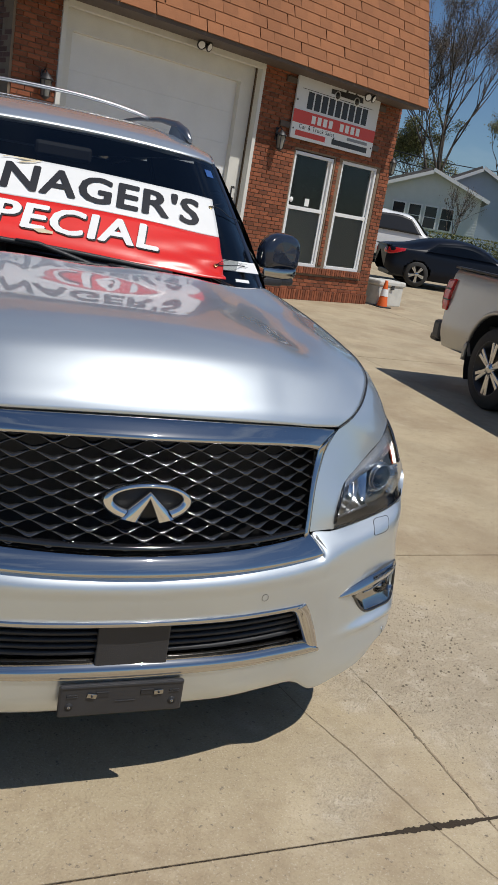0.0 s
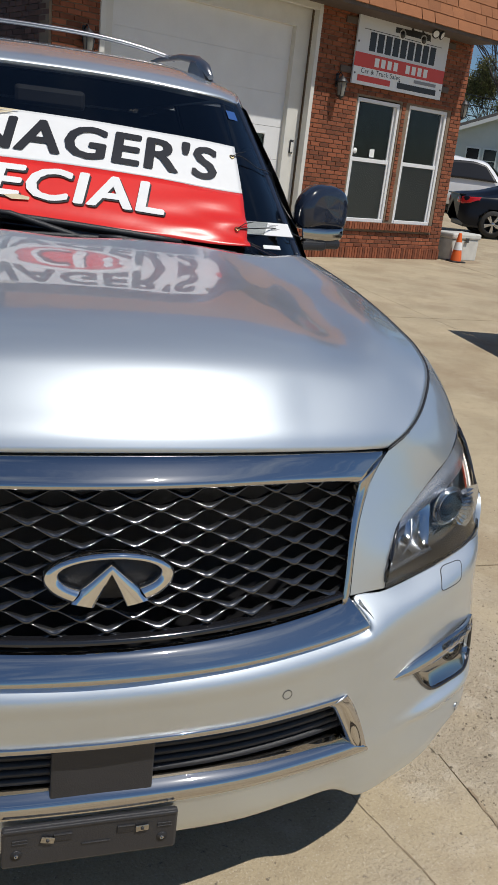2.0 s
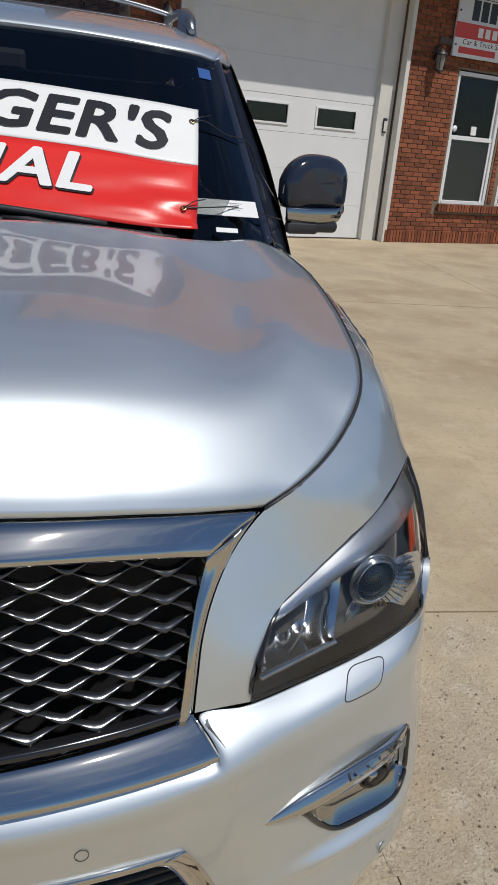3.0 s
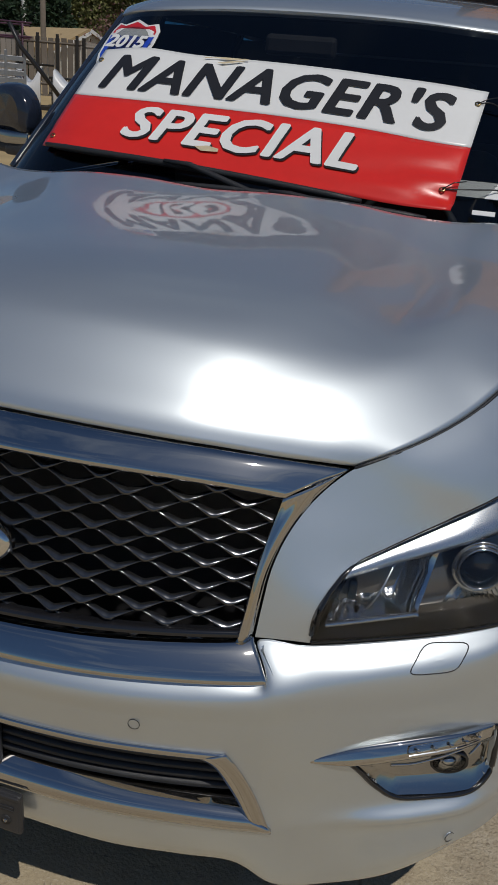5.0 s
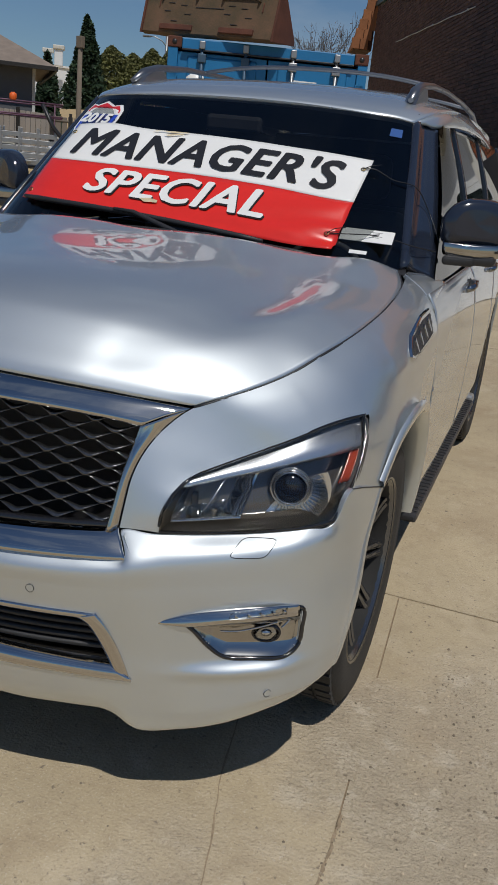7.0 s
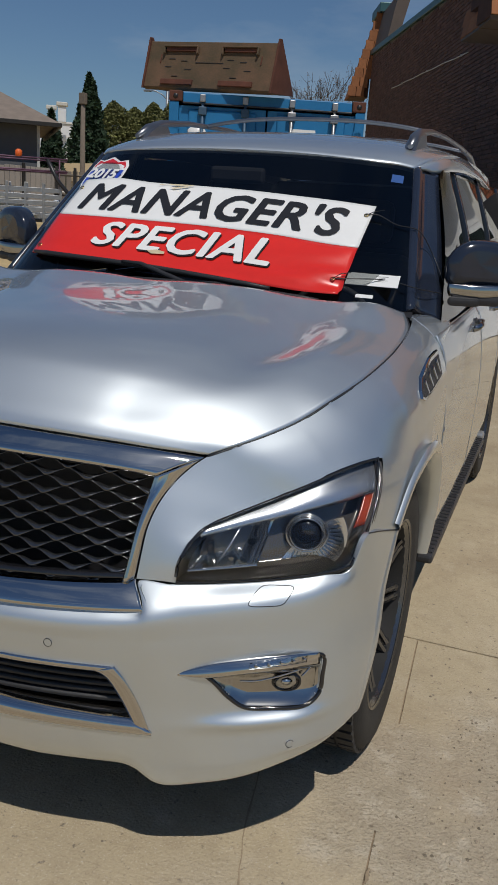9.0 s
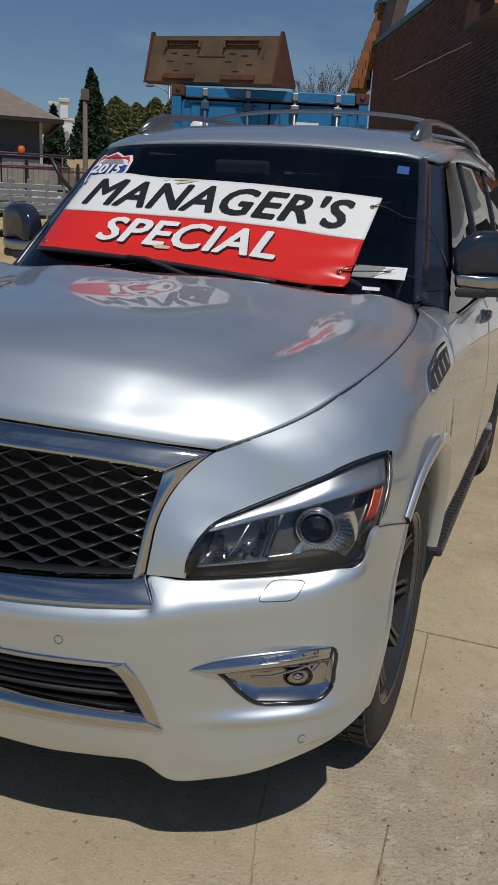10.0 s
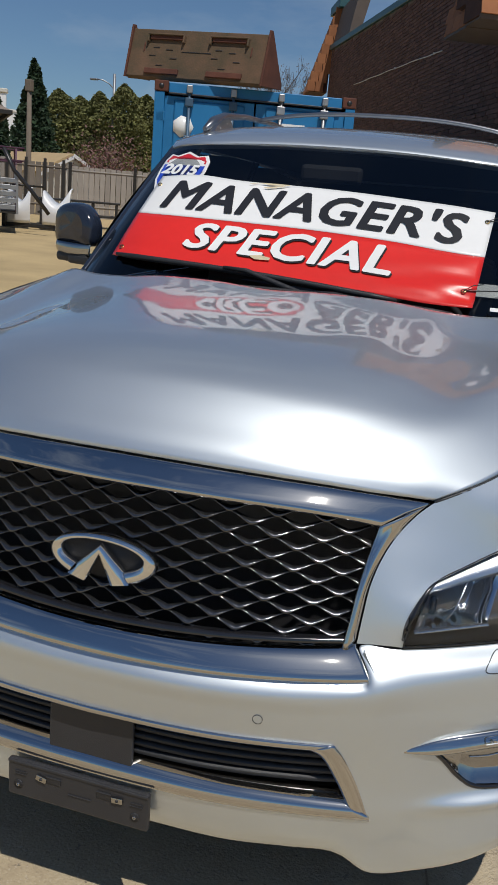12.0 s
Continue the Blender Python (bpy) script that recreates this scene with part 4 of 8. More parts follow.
def build_sides(s):
    ys = [1.45, 1.7, 2.1, 2.5, 2.9, 3.3, 3.7, 4.1, 4.5, 4.8, 5.0, 5.15]
    taper = [0, .004, .008, .008, .008, .006, .004, .0, -.02, -.05, -.09, -.16]
    prof = [(.94, .40), (.985, .44), (1.0, .56), (1.006, .70), (1.010, .86), (1.002, 1.0), (.992, 1.09), (.972, 1.17), (.945, 1.215)]
    def row(z_i, y_list):
        return [(prof[z_i][0] + np.interp(y, ys, taper), y, prof[z_i][1] + .01 * (y - 1.45) * (z_i > 6)) for y in y_list]
    def panel(name, y0, y1, label="", keep=None, z0=0):
        yl = np.linspace(y0, y1, 12)
        G = loft([row(k, yl) for k in range(z0, 9)], 40, 34)
        return sheet(name, G, SILVER, suv, (1, 0, 0), label, .016, keep=keep, side=s)
    fd = panel("front_door", 1.448, 2.56)
    rd = panel("rear_door", 2.57, 3.55)
    arch = lambda c: (c[1] - 4.03) ** 2 + (c[2] - .43) ** 2 > .5 ** 2
    panel("rear_quarter", 3.56, 5.15, keep=arch)
    for ob, y in ((fd, 2.36), (rd, 3.36)):
        bm = bmesh.new()
        tube(bm, [(s * .985, y - .105, 1.150), (s * 1.008, y - .085, 1.158), (s * 1.014, y, 1.163), (s * 1.008, y + .085, 1.164), (s * .985, y + .105, 1.160)], .011, 8, 1.3)
        part("door_handle", bm, DARKCHROME, ob, "chrome handle")
        part("handle_cup", lathe([(0, .001), (.034, .003), (.040, .0), (.034, -.004)], 20, pose(s * .984, y + .02, 1.158, 0, 90 * s, 0) @ Matrix.Diagonal((.8, 1.5, 1, 1))), BLACKPLASTIC, ob)
    # side glass and window frames
    for y0, y1, name, cut in ((1.66, 2.54, "front_side_window", .54), (2.60, 3.52, "rear_side_window", 0), (3.60, 4.75, "quarter_window", 0)):
        lo = [(.938 - (.008 if cut else 0), y0, 1.222), (.938, (y0 + y1) / 2, 1.225), (.935, y1, 1.232)]
        hi = [(.785 if not cut else .778, y0 + cut, 1.785 if not cut else 1.766), (.778, (y0 + cut + y1) / 2, 1.805), (.775, y1, 1.805)]
        md = [((a[0] + b[0]) / 2 + .02, (a[1] + b[1]) / 2, (a[2] + b[2]) / 2) for a, b in zip(lo, hi)]
        sheet(name, loft([lo, md, hi], 16, 10), TINT, suv, (1, 0, .3), "", 0, side=s)
    for y0, y1 in ((2.53, 2.61), (3.51, 3.61), (4.74, 5.0)):
        strip("door_pillar", [[(.944, y0, 1.215), (.885, y0, 1.52), (.78, y0, 1.81)], [(.944, y1, 1.215), (.885, y1, 1.52), (.78, y1, 1.81)]], BLUEGLOSS, suv, (1, 0, .3), 14, 3, .01, s)
    strip("roof_side", [[(.700, 2.068, 1.778), (.720, 2.14, 1.802), (.746, 2.29, 1.832), (.763, 2.6, 1.865), (.763, 3.5, 1.876), (.72, 4.95, 1.804)], [(.728, 2.120, 1.777), (.748, 2.175, 1.787), (.776, 2.31, 1.808), (.795, 2.6, 1.826), (.796, 3.5, 1.832), (.765, 4.95, 1.77)], [(.752, 2.185, 1.766), (.768, 2.22, 1.769), (.788, 2.34, 1.783), (.80, 2.6, 1.797), (.80, 3.5, 1.802), (.77, 4.95, 1.735)]], SILVER, suv, (1, 0, .3), 30, 4, .012, s)
    strip("window_trim", [[(.945, 1.72, 1.222), (.951, 3.0, 1.228), (.94, 4.8, 1.245)], [(.951, 1.72, 1.208), (.955, 3.0, 1.214), (.944, 4.8, 1.23)]], CHROME, suv, (1, 0, 0), 30, 3, .006, s)
    # running board
    rb = part("running_board", boxes(((s * .88, 1.52, .362), (s * 1.022, 3.44, .398)), bevel=.012), GREYPLASTIC, suv, "black running board with ribbed tread")
    rib = bpy.data.meshes.new("tread_rib")
    bm = boxes(((-.030, -.007, 0), (.030, .007, .006)), bevel=.002)
    bm.to_mesh(rib)
    bm.free()
    rib.materials.append(BLACKPLASTIC)
    for k in range(46):
        ob = new("tread_rib", rib)
        ob.parent, ob.matrix_basis = rb, pose(s * .985, 1.56 + k * .041, .3965)
    part("board_mount", boxes(((s * .93, 3.44, .37), (s * 1.015, 3.53, .42)), bevel=.015), STEELGREY, rb, "silver end bracket")
    # mirror
    mi = part("door_mirror", bmesh.new(), BLUEGLOSS, suv, "door mirror with dark glossy cap and chrome foot")
    rings = []
    for f, w, h in ((0, .060, .045), (.05, .092, .066), (.2, .105, .075), (.5, .112, .080), (.8, .113, .081), (1.0, .110, .079)):
        ring = []
        for t in np.linspace(0, math.tau, 33):
            cx, cz = math.cos(t), math.sin(t)
            p = 2.6 if cz > 0 else 7
            r = (abs(cx) ** p + abs(cz) ** p) ** (-1 / p)
            slant = 1 - .22 * max(0, cz * r) * (cx < 0)
            ring.append((.973 + w * cx * r * slant, 1.700 + .15 * f + .02 * cx, 1.447 + h * cz * r))
        rings.append(ring)
    cap = np.array(rings)
    sheet("mirror_cap", cap, BLUEGLOSS, mi, (0, -.2, 0), "", 0, side=s)
    c0 = cap[0].mean(0)
    sheet("mirror_nose", np.stack([cap[0], np.repeat(c0[None] - [0, .004, 0], 33, 0)]), BLUEGLOSS, mi, (0, -1, 0), "", 0, side=s)
    sheet("mirror_glass", np.stack([cap[-1], np.repeat(cap[-1].mean(0)[None] - [0, .01, 0], 33, 0)]), CHROME, mi, (0, 1, 0), "", 0, side=s)
    low = loft([[(.899, 1.712, 1.380), (.99, 1.690, 1.378), (1.065, 1.705, 1.380), (1.102, 1.80, 1.388)], [(.899, 1.706, 1.358), (.99, 1.682, 1.354), (1.07, 1.70, 1.357), (1.107, 1.80, 1.366)], [(.903, 1.715, 1.338), (.99, 1.70, 1.334), (1.065, 1.715, 1.337), (1.098, 1.82, 1.345)], [(.91, 1.80, 1.332), (.99, 1.80, 1.328), (1.06, 1.81, 1.330), (1.08, 1.84, 1.34)]], 24, 12)
    low[..., 0] -= .02
    sheet("mirror_chrome", low, SMOKECHROME, mi, (0, -1, -.2), "bright lower shell", .01, side=s)
    part("mirror_under", boxes(((s * .895, 1.70, 1.305), (s * 1.055, 1.83, 1.340)), bevel=.014), BLACKPLASTIC, mi)
    part("mirror_foot", boxes(((s * .885, 1.69, 1.300), (s * .99, 1.77, 1.332)), bevel=.012), BLACKPLASTIC, mi)
    # swept back towards its outer end
    sweep = Matrix(((1.08, 0, 0, -s * .030), (s * .389, .6, 0, .415), (0, 0, 1.06, -.092), (0, 0, 0, 1)))
    for ob in mi.children:
        ob.data.transform(sweep)


def build_wheel(s, y):
    wh = part("wheel", bmesh.new(), RUBBER, suv)
    M = pose(s * .850, y, .417, 0, 90 * s, 0)
    ty = lathe([(.285, -.125), (.33, -.135), (.385, -.137), (.408, -.122), (.416, -.10), (.417, 0), (.416, .10), (.408, .122), (.385, .137), (.33, .135), (.285, .125)], 56, M)
    t = part("tyre", ty, RUBBER, wh)
    bm = bmesh.new()
    for k in range(56):
        a = math.tau * k / 56
        for z0, z1, sh in ((-.118, -.07, .02), (-.06, -.012, -.02), (.012, .06, .02), (.07, .118, -.02)):
            box(bm, (.408, -.017, z0), (.4235, .017, z1), 0, M @ pose(0, 0, 0, 0, 0, math.degrees(a) + sh * 60))
    part("tread", bm, RUBBER, t)
    part("rim", lathe([(.272, .104), (.284, .122), (.292, .131), (.297, .127), (.290, .118), (.286, .10)], 56, M), RIM, wh, "dark alloy rim")
    part("barrel", lathe([(.286, .12), (.272, .106), (.262, .06), (.258, -.06), (.20, -.07), (0, -.07)], 40, M), INKY, wh)
    for k in range(9):
        for off, tw in ((-8, 5), (8, -5)):
            bm = bmesh.new()
            secs = []
            for r, z, hw in ((.045, .055, .016), (.11, .068, .011), (.19, .084, .011), (.250, .098, .014), (.276, .108, .018)):
                q = math.radians(tw * (r - .045) / .23)
                secs.append([bm.verts.new(Matrix.Rotation(q, 3, "Z") @ Vector((r, e * hw * f, z - d))) for e, f, d in ((-1, 1, .045), (-1, .75, .004), (0, 0, 0), (1, .75, .004), (1, 1, .045))])
            for a, b in zip(secs, secs[1:]):
                for i in range(4):
                    bm.faces.new((a[i], a[i + 1], b[i + 1], b[i]))
            bmesh.ops.recalc_face_normals(bm, faces=bm.faces)
            bmesh.ops.transform(bm, matrix=M @ pose(0, 0, 0, 0, 0, k * 40 + off), verts=bm.verts)
            part("spoke", bm, RIM, wh)
    part("hub_cap", lathe([(.055, .03), (.055, .075), (.04, .088), (0, .09)], 24, M), CHROME, wh)
    part("brake_disc", lathe([(.06, -.04), (.18, -.04), (.18, -.02), (.06, -.02)], 32, M), DARKCHROME, wh)
    if y < 2:
        ln = np.stack([np.stack([np.array((x, .95 + .505 * math.cos(t) * (1 if x > .7 else .98), .43 + .50 * math.sin(t))) for t in np.linspace(-.35, math.pi + .35, 30)]) for x in (.93, .6)])
    else:
        ln = np.stack([np.stack([np.array((x, y + .505 * math.cos(t), .43 + .50 * math.sin(t))) for t in np.linspace(-.35, math.pi + .35, 30)]) for x in (.93, .6)])
    sheet("wheel_liner", ln, BLACKPLASTIC, suv, (0, 0, -1), "", 0, side=s)


def build_body():
    part("underbody", boxes(((-.62, .25, .30), (.62, 5.0, .40)), ((-.85, 1.5, .34), (.85, 3.45, .46)), ((-.60, .30, .4), (.60, 1.5, .95)), bevel=.02), BLACKPLASTIC, suv)
    sh = loft([both([(0, .10, .296), (.42, .13, .305), (.60, .17, .270), (.80, .26, .31), (.90, .42, .36)]), both([(0, .45, .30), (.42, .46, .30), (.60, .47, .29), (.80, .5, .33), (.88, .5, .36)]), both([(0, .9, .33), (.3, .9, .33), (.5, .9, .33), (.58, .9, .33), (.6, .9, .33)])], 40, 12)
    sheet("splash_shield", sh, BLACKPLASTIC, suv, (0, 0, -1))
    part("firewall", boxes(((-.88, 1.48, .45), (.88, 1.52, 1.22))), INTERIOR, suv)
    part("floor_pan", boxes(((-.93, 1.5, .44), (.93, 5.0, .48))), INTERIOR, suv)
    back = loft([[(-.9, 5.18, .45), (0, 5.25, .45), (.9, 5.18, .45)], [(-.88, 5.16, .95), (0, 5.24, .95), (.88, 5.16, .95)], [(-.82, 5.1, 1.3), (0, 5.18, 1.3), (.82, 5.1, 1.3)], [(-.72, 4.96, 1.8), (0, 5.02, 1.83), (.72, 4.96, 1.81)]], 20, 16)
    sheet("tailgate", back, SILVER, suv, (0, 1, 0), "", .02)
    # cabin
    dash = loft([both([(0, 1.36, 1.19), (.5, 1.40, 1.19), (.86, 1.50, 1.20)]), both([(0, 1.6, 1.225), (.5, 1.62, 1.225), (.88, 1.66, 1.22)]), both([(0, 1.85, 1.20), (.5, 1.86, 1.21), (.88, 1.86, 1.19)]), both([(0, 1.92, 1.0), (.5, 1.92, 1.0), (.88, 1.92, 1.0)])], 30, 12)
    sheet("dashboard", dash, INTERIOR, suv, (0, -.2, 1), "", .02)
    bm = bmesh.new()
    tube(bm, [(.40 + .19 * math.cos(t), 2.05 + .07 * math.sin(t), 1.11 + .175 * math.sin(t)) for t in np.linspace(0, math.tau, 33)], .015, 8)
    part("steering_wheel", bm, INTERIOR, suv)
    for x in (-.40, .40):
        st = part("front_seat", boxes(((x - .26, 2.45, .75), (x + .26, 2.62, 1.42)), bevel=.06, m=pose(0, 0, 0, 0, 0, 0)), LEATHER, suv)
        part("headrest", boxes(((x - .13, 2.56, 1.46), (x + .13, 2.68, 1.66)), bevel=.045), LEATHER, st)
        part("cushion", boxes(((x - .26, 1.98, .68), (x + .26, 2.55, .86)), bevel=.05), LEATHER, st)
    part("rear_bench", boxes(((-.65, 3.5, .7), (.65, 3.68, 1.4)), bevel=.06), LEATHER, suv)
    part("rear_mirror", boxes(((-.12, 1.93, 1.68), (.12, 1.96, 1.745)), bevel=.015), INTERIOR, suv)
    part("cargo_screen", boxes(((-.9, 4.72, .5), (.9, 4.76, 1.78))), INTERIOR, suv)
    part("headliner", boxes(((-.70, 2.15, 1.80), (.70, 4.9, 1.815))), INTERIOR, suv)
    part("door_card", boxes(((-.92, 1.6, .6), (-.90, 5.0, 1.2))), INTERIOR, suv)
    part("door_card", boxes(((.90, 1.6, .6), (.92, 5.0, 1.2))), INTERIOR, suv)


build_hood()
build_bumper()
build_grille()
build_lower_grille()
build_plate_holder()
build_sensors()
build_glasshouse()
build_body()
for side in (1, -1):
    build_fender(side)
    build_headlight(side)
    build_fog(side)
    build_sides(side)
    build_wheel(side, .955)
    build_wheel(side, 4.03)


# ---- windshield banner and stickers ----
WSG = loft([both(WS_BASE), both(WS_MID), both(WS_TOP)], 61, 41)


def on_glass(x, z):
    """How far back the windshield lies at x and height z."""
    col = np.array([np.interp(x, WSG[i, :, 0], WSG[i, :, 1]) for i in range(41)])
    hgt = np.array([np.interp(x, WSG[i, :, 0], WSG[i, :, 2]) for i in range(41)])
    return float(np.interp(z, hgt, col))


BL, BR, TR, TL = (-.682, 1.352), (.606, 1.306), (.626, 1.613), (-.642, 1.643)


def on_banner(u, v, lift=0.0):
    """A point of the banner, u from its lower left along, v up."""
    x = (BL[0] * (1 - u) + BR[0] * u) * (1 - v) + (TL[0] * (1 - u) + TR[0] * u) * v
    z = (BL[1] * (1 - u) + BR[1] * u) * (1 - v) + (TL[1] * (1 - u) + TR[1] * u) * v
    z += .018 * math.sin(math.pi * u) * (1 if v > .5 else .6)
    z += .014 * math.exp(-((u - .13) / .10) ** 2) * max(0, 2 * v - 1)
    wave = .0035 * math.sin(9 * u + 3 * v) * (1 - v) + .003 * math.sin(23 * u - 6 * v) * max(0, u - .55) + .004 * math.sin(31 * v + 4 * u) * max(0, .35 - v) + .045 * math.sin(26 * v - 17 * u) * max(0, u - .7) * max(0, .62 - v) + .05 * math.sin(40 * v + 19 * u) * max(0, u - .80) * max(0, .5 - v) + .02 * math.sin(14 * u + 30 * v) * max(0, u - .45) * max(0, .30 - v)
    d = .014 + wave + lift
    return (x, on_glass(x, z) - .66 * d, z + .75 * d)


BANNER_WHITE = mat("banner_white", (0.80, 0.80, 0.78), 0.32, 0, 0.05, 5, 40, 0.05, 0.2)
BANNER_RED = mat("banner_red", (0.72, 0.026, 0.018), 0.32, 0, 0.08, 5, 40, 0.05, 0.2)
INK = mat("black_print", (0.02, 0.02, 0.022), 0.35, 0, 0.1, 20, 200)
BLUEINK = mat("blue_print", (0.02, 0.07, 0.50), 0.35, 0, 0.08, 20, 200)
TAGBLUE = mat("tag_blue", (0.03, 0.09, 0.28), 0.4, 0, 0.08, 20, 200)
REDINK = mat("red_print", (0.60, 0.02, 0.03), 0.35, 0, 0.08, 20, 200)
RESIDUE = mat("yellowed_tape", (0.62, 0.52, 0.34), 0.5, 0, 0.2, 40, 300)
SIGNTXT = mat("grey_print", (0.25, 0.25, 0.26), 0.4, 0, 0.05, 2, 30)
BRASS = mat("brass", (0.5, 0.36, 0.16), 0.3, 1.0, 0.1, 50, 300)


def build_banner():
    ban = thing("banner", "white and red vinyl sale banner lying across the windshield", "banner")
    def cloth(name, v0, v1, material):
        G = np.array([[on_banner(u, v) for u in np.linspace(0, 1, 70)] for v in np.linspace(v0, v1, 18)])
        return sheet(name, G, material, ban, (0, -.7, .7), "", .0015)
    cloth("white_field", .52, 1, BANNER_WHITE)
    cloth("red_field", 0, .518, BANNER_RED)
    for pts in (((.30, .955), (.33, .975), (.37, .962), (.42, .975), (.42, .985), (.36, .985), (.31, .975)), ((.345, .93), (.40, .965), (.41, .96), (.36, .92)), ((.40, .18), (.43, .20), (.46, .185), (.46, .16), (.42, .15))):
        bm = bmesh.new()
        bm.faces.new([bm.verts.new(on_banner(u, v, .0066)) for u, v in pts])
        part("tape_residue", bm, RESIDUE, ban, "yellowed tape residue")
    def words(text, u0, u1, v0, v1, material, lift, shear, bold, du=0, dv=0, label=""):
        cu = bpy.data.curves.new("letters", "FONT")
        cu.body, cu.size, cu.shear, cu.resolution_u = text, 1.0, shear, 3
        cu.space_character = 1.05
        tmp = new("letters", cu)
        me = bpy.data.meshes.new_from_object(tmp.evaluated_get(bpy.context.evaluated_depsgraph_get()))
        bpy.data.objects.remove(tmp)
        bm = bmesh.new()
        for k in range(9):
            off = Vector((0, 0, 0)) if k == 8 else Vector((1.25 * bold * math.cos(k * math.pi / 4), bold * math.sin(k * math.pi / 4), .0006 * (k + 1)))
            me.transform(Matrix.Translation(off))
            bm.from_mesh(me)
            me.transform(Matrix.Translation(-off))
        bmesh.ops.triangulate(bm, faces=bm.faces)
        for _ in range(4):
            long = [e for e in bm.edges if e.calc_length() > .07]
            if long:
                bmesh.ops.subdivide_edges(bm, edges=long, cuts=1)
                bmesh.ops.triangulate(bm, faces=[f for f in bm.faces if len(f.verts) > 3])
        X = [v.co.x for v in bm.verts]
        Y = [v.co.y for v in bm.verts]
        x0, x1, y0, y1 = min(X), max(X), min(Y), max(Y)
        for v in bm.verts:
            v.co = on_banner(u0 + (u1 - u0) * (v.co.x - x0) / (x1 - x0) + du, v0 + (v1 - v0) * (v.co.y - y0) / (y1 - y0) + dv, lift + .25 * v.co.z)
        part("lettering", bm, material, ban, label)
    words("MANAGER'S", .066, .938, .592, .935, INK, .003, .14, .023, label="black capital letters")
    words("SPECIAL", .203, .782, .175, .478, INK, .003, .16, .028, .004, -.012)
    words("SPECIAL", .203, .782, .175, .478, BANNER_WHITE, .0052, .16, .023, label="white capital letters")
    for u, v in ((.985, .88), (.015, .88), (.97, .16), (.02, .10)):
        part("grommet", lathe([(.005, 0), (.009, .0), (.009, .002), (.005, .002)], 14, Matrix.Translation(on_banner(u, v, .002)) @ pose(0, 0, 0, 42, 0, 0)), BRASS, ban)
    bm = bmesh.new()
    tube(bm, spline([on_banner(.985, .88, .003), on_banner(1.01, .89, .008), (.71, on_glass(.71, 1.56) - .014, 1.562), (.785, 1.822, 1.545), (.835, 1.865, 1.47), (.905, 1.80, 1.36)], 24), .002, 5)
    part("tie_cord", bm, INK, ban, "thin black cord tied to the door mirror")
    bm = bmesh.new()
    tube(bm, spline([on_banner(.97, .16, .003), on_banner(1.03, .18, .008), (.74, on_glass(.74, 1.37) - .014, 1.375), (.838, 1.60, 1.352), (.905, 1.75, 1.33)], 24), .002, 5)
    part("tie_cord", bm, INK, ban, "thin black cord tied to the door mirror")
    for u, v in ((.985, .88), (.97, .16)):
        bm = tube(bmesh.new(), [on_banner(u, v, .004), on_banner(u + .02, v + .03, .012), on_banner(u + .045, v + .05, .016)], .0016, 5)
        part("cord_end", bm, INK, ban)


build_banner()


def build_wiper(x0, z0, x1, z1, arm_x):
    def P(f, lift):
        x = x0 + (x1 - x0) * f
        z = z0 + (z1 - z0) * f + .010 * math.sin(math.pi * f)
        return (x, on_glass(x, z) - .66 * lift, z + .75 * lift)
    bm = bmesh.new()
    tube(bm, [P(q, .024) for q in np.linspace(0, 1, 13)], [.005] + [.0085] * 11 + [.006], 8, 1.2)
    wi = part("wiper", bm, BLACKPLASTIC, suv, "black wiper blade across the banner foot")
    bm = bmesh.new()
    tube(bm, [(arm_x, 1.30, 1.255), (arm_x - .03, 1.315, 1.272), P(.5, .034), P(.42, .034)], [.014, .012, .009, .006], 8)
    part("wiper_arm", bm, BLACKPLASTIC, wi)


build_wiper(-.655, 1.352, .37, 1.306, .26)
build_wiper(-.20, 1.292, .55, 1.283, .66)


def glass_patch(name, outline, material, parent, lift):
    bm = bmesh.new()
    bm.faces.new([bm.verts.new((x, on_glass(x, z) - .66 * lift, z + .75 * lift)) for x, z in outline])
    return part(name, bm, material, parent)


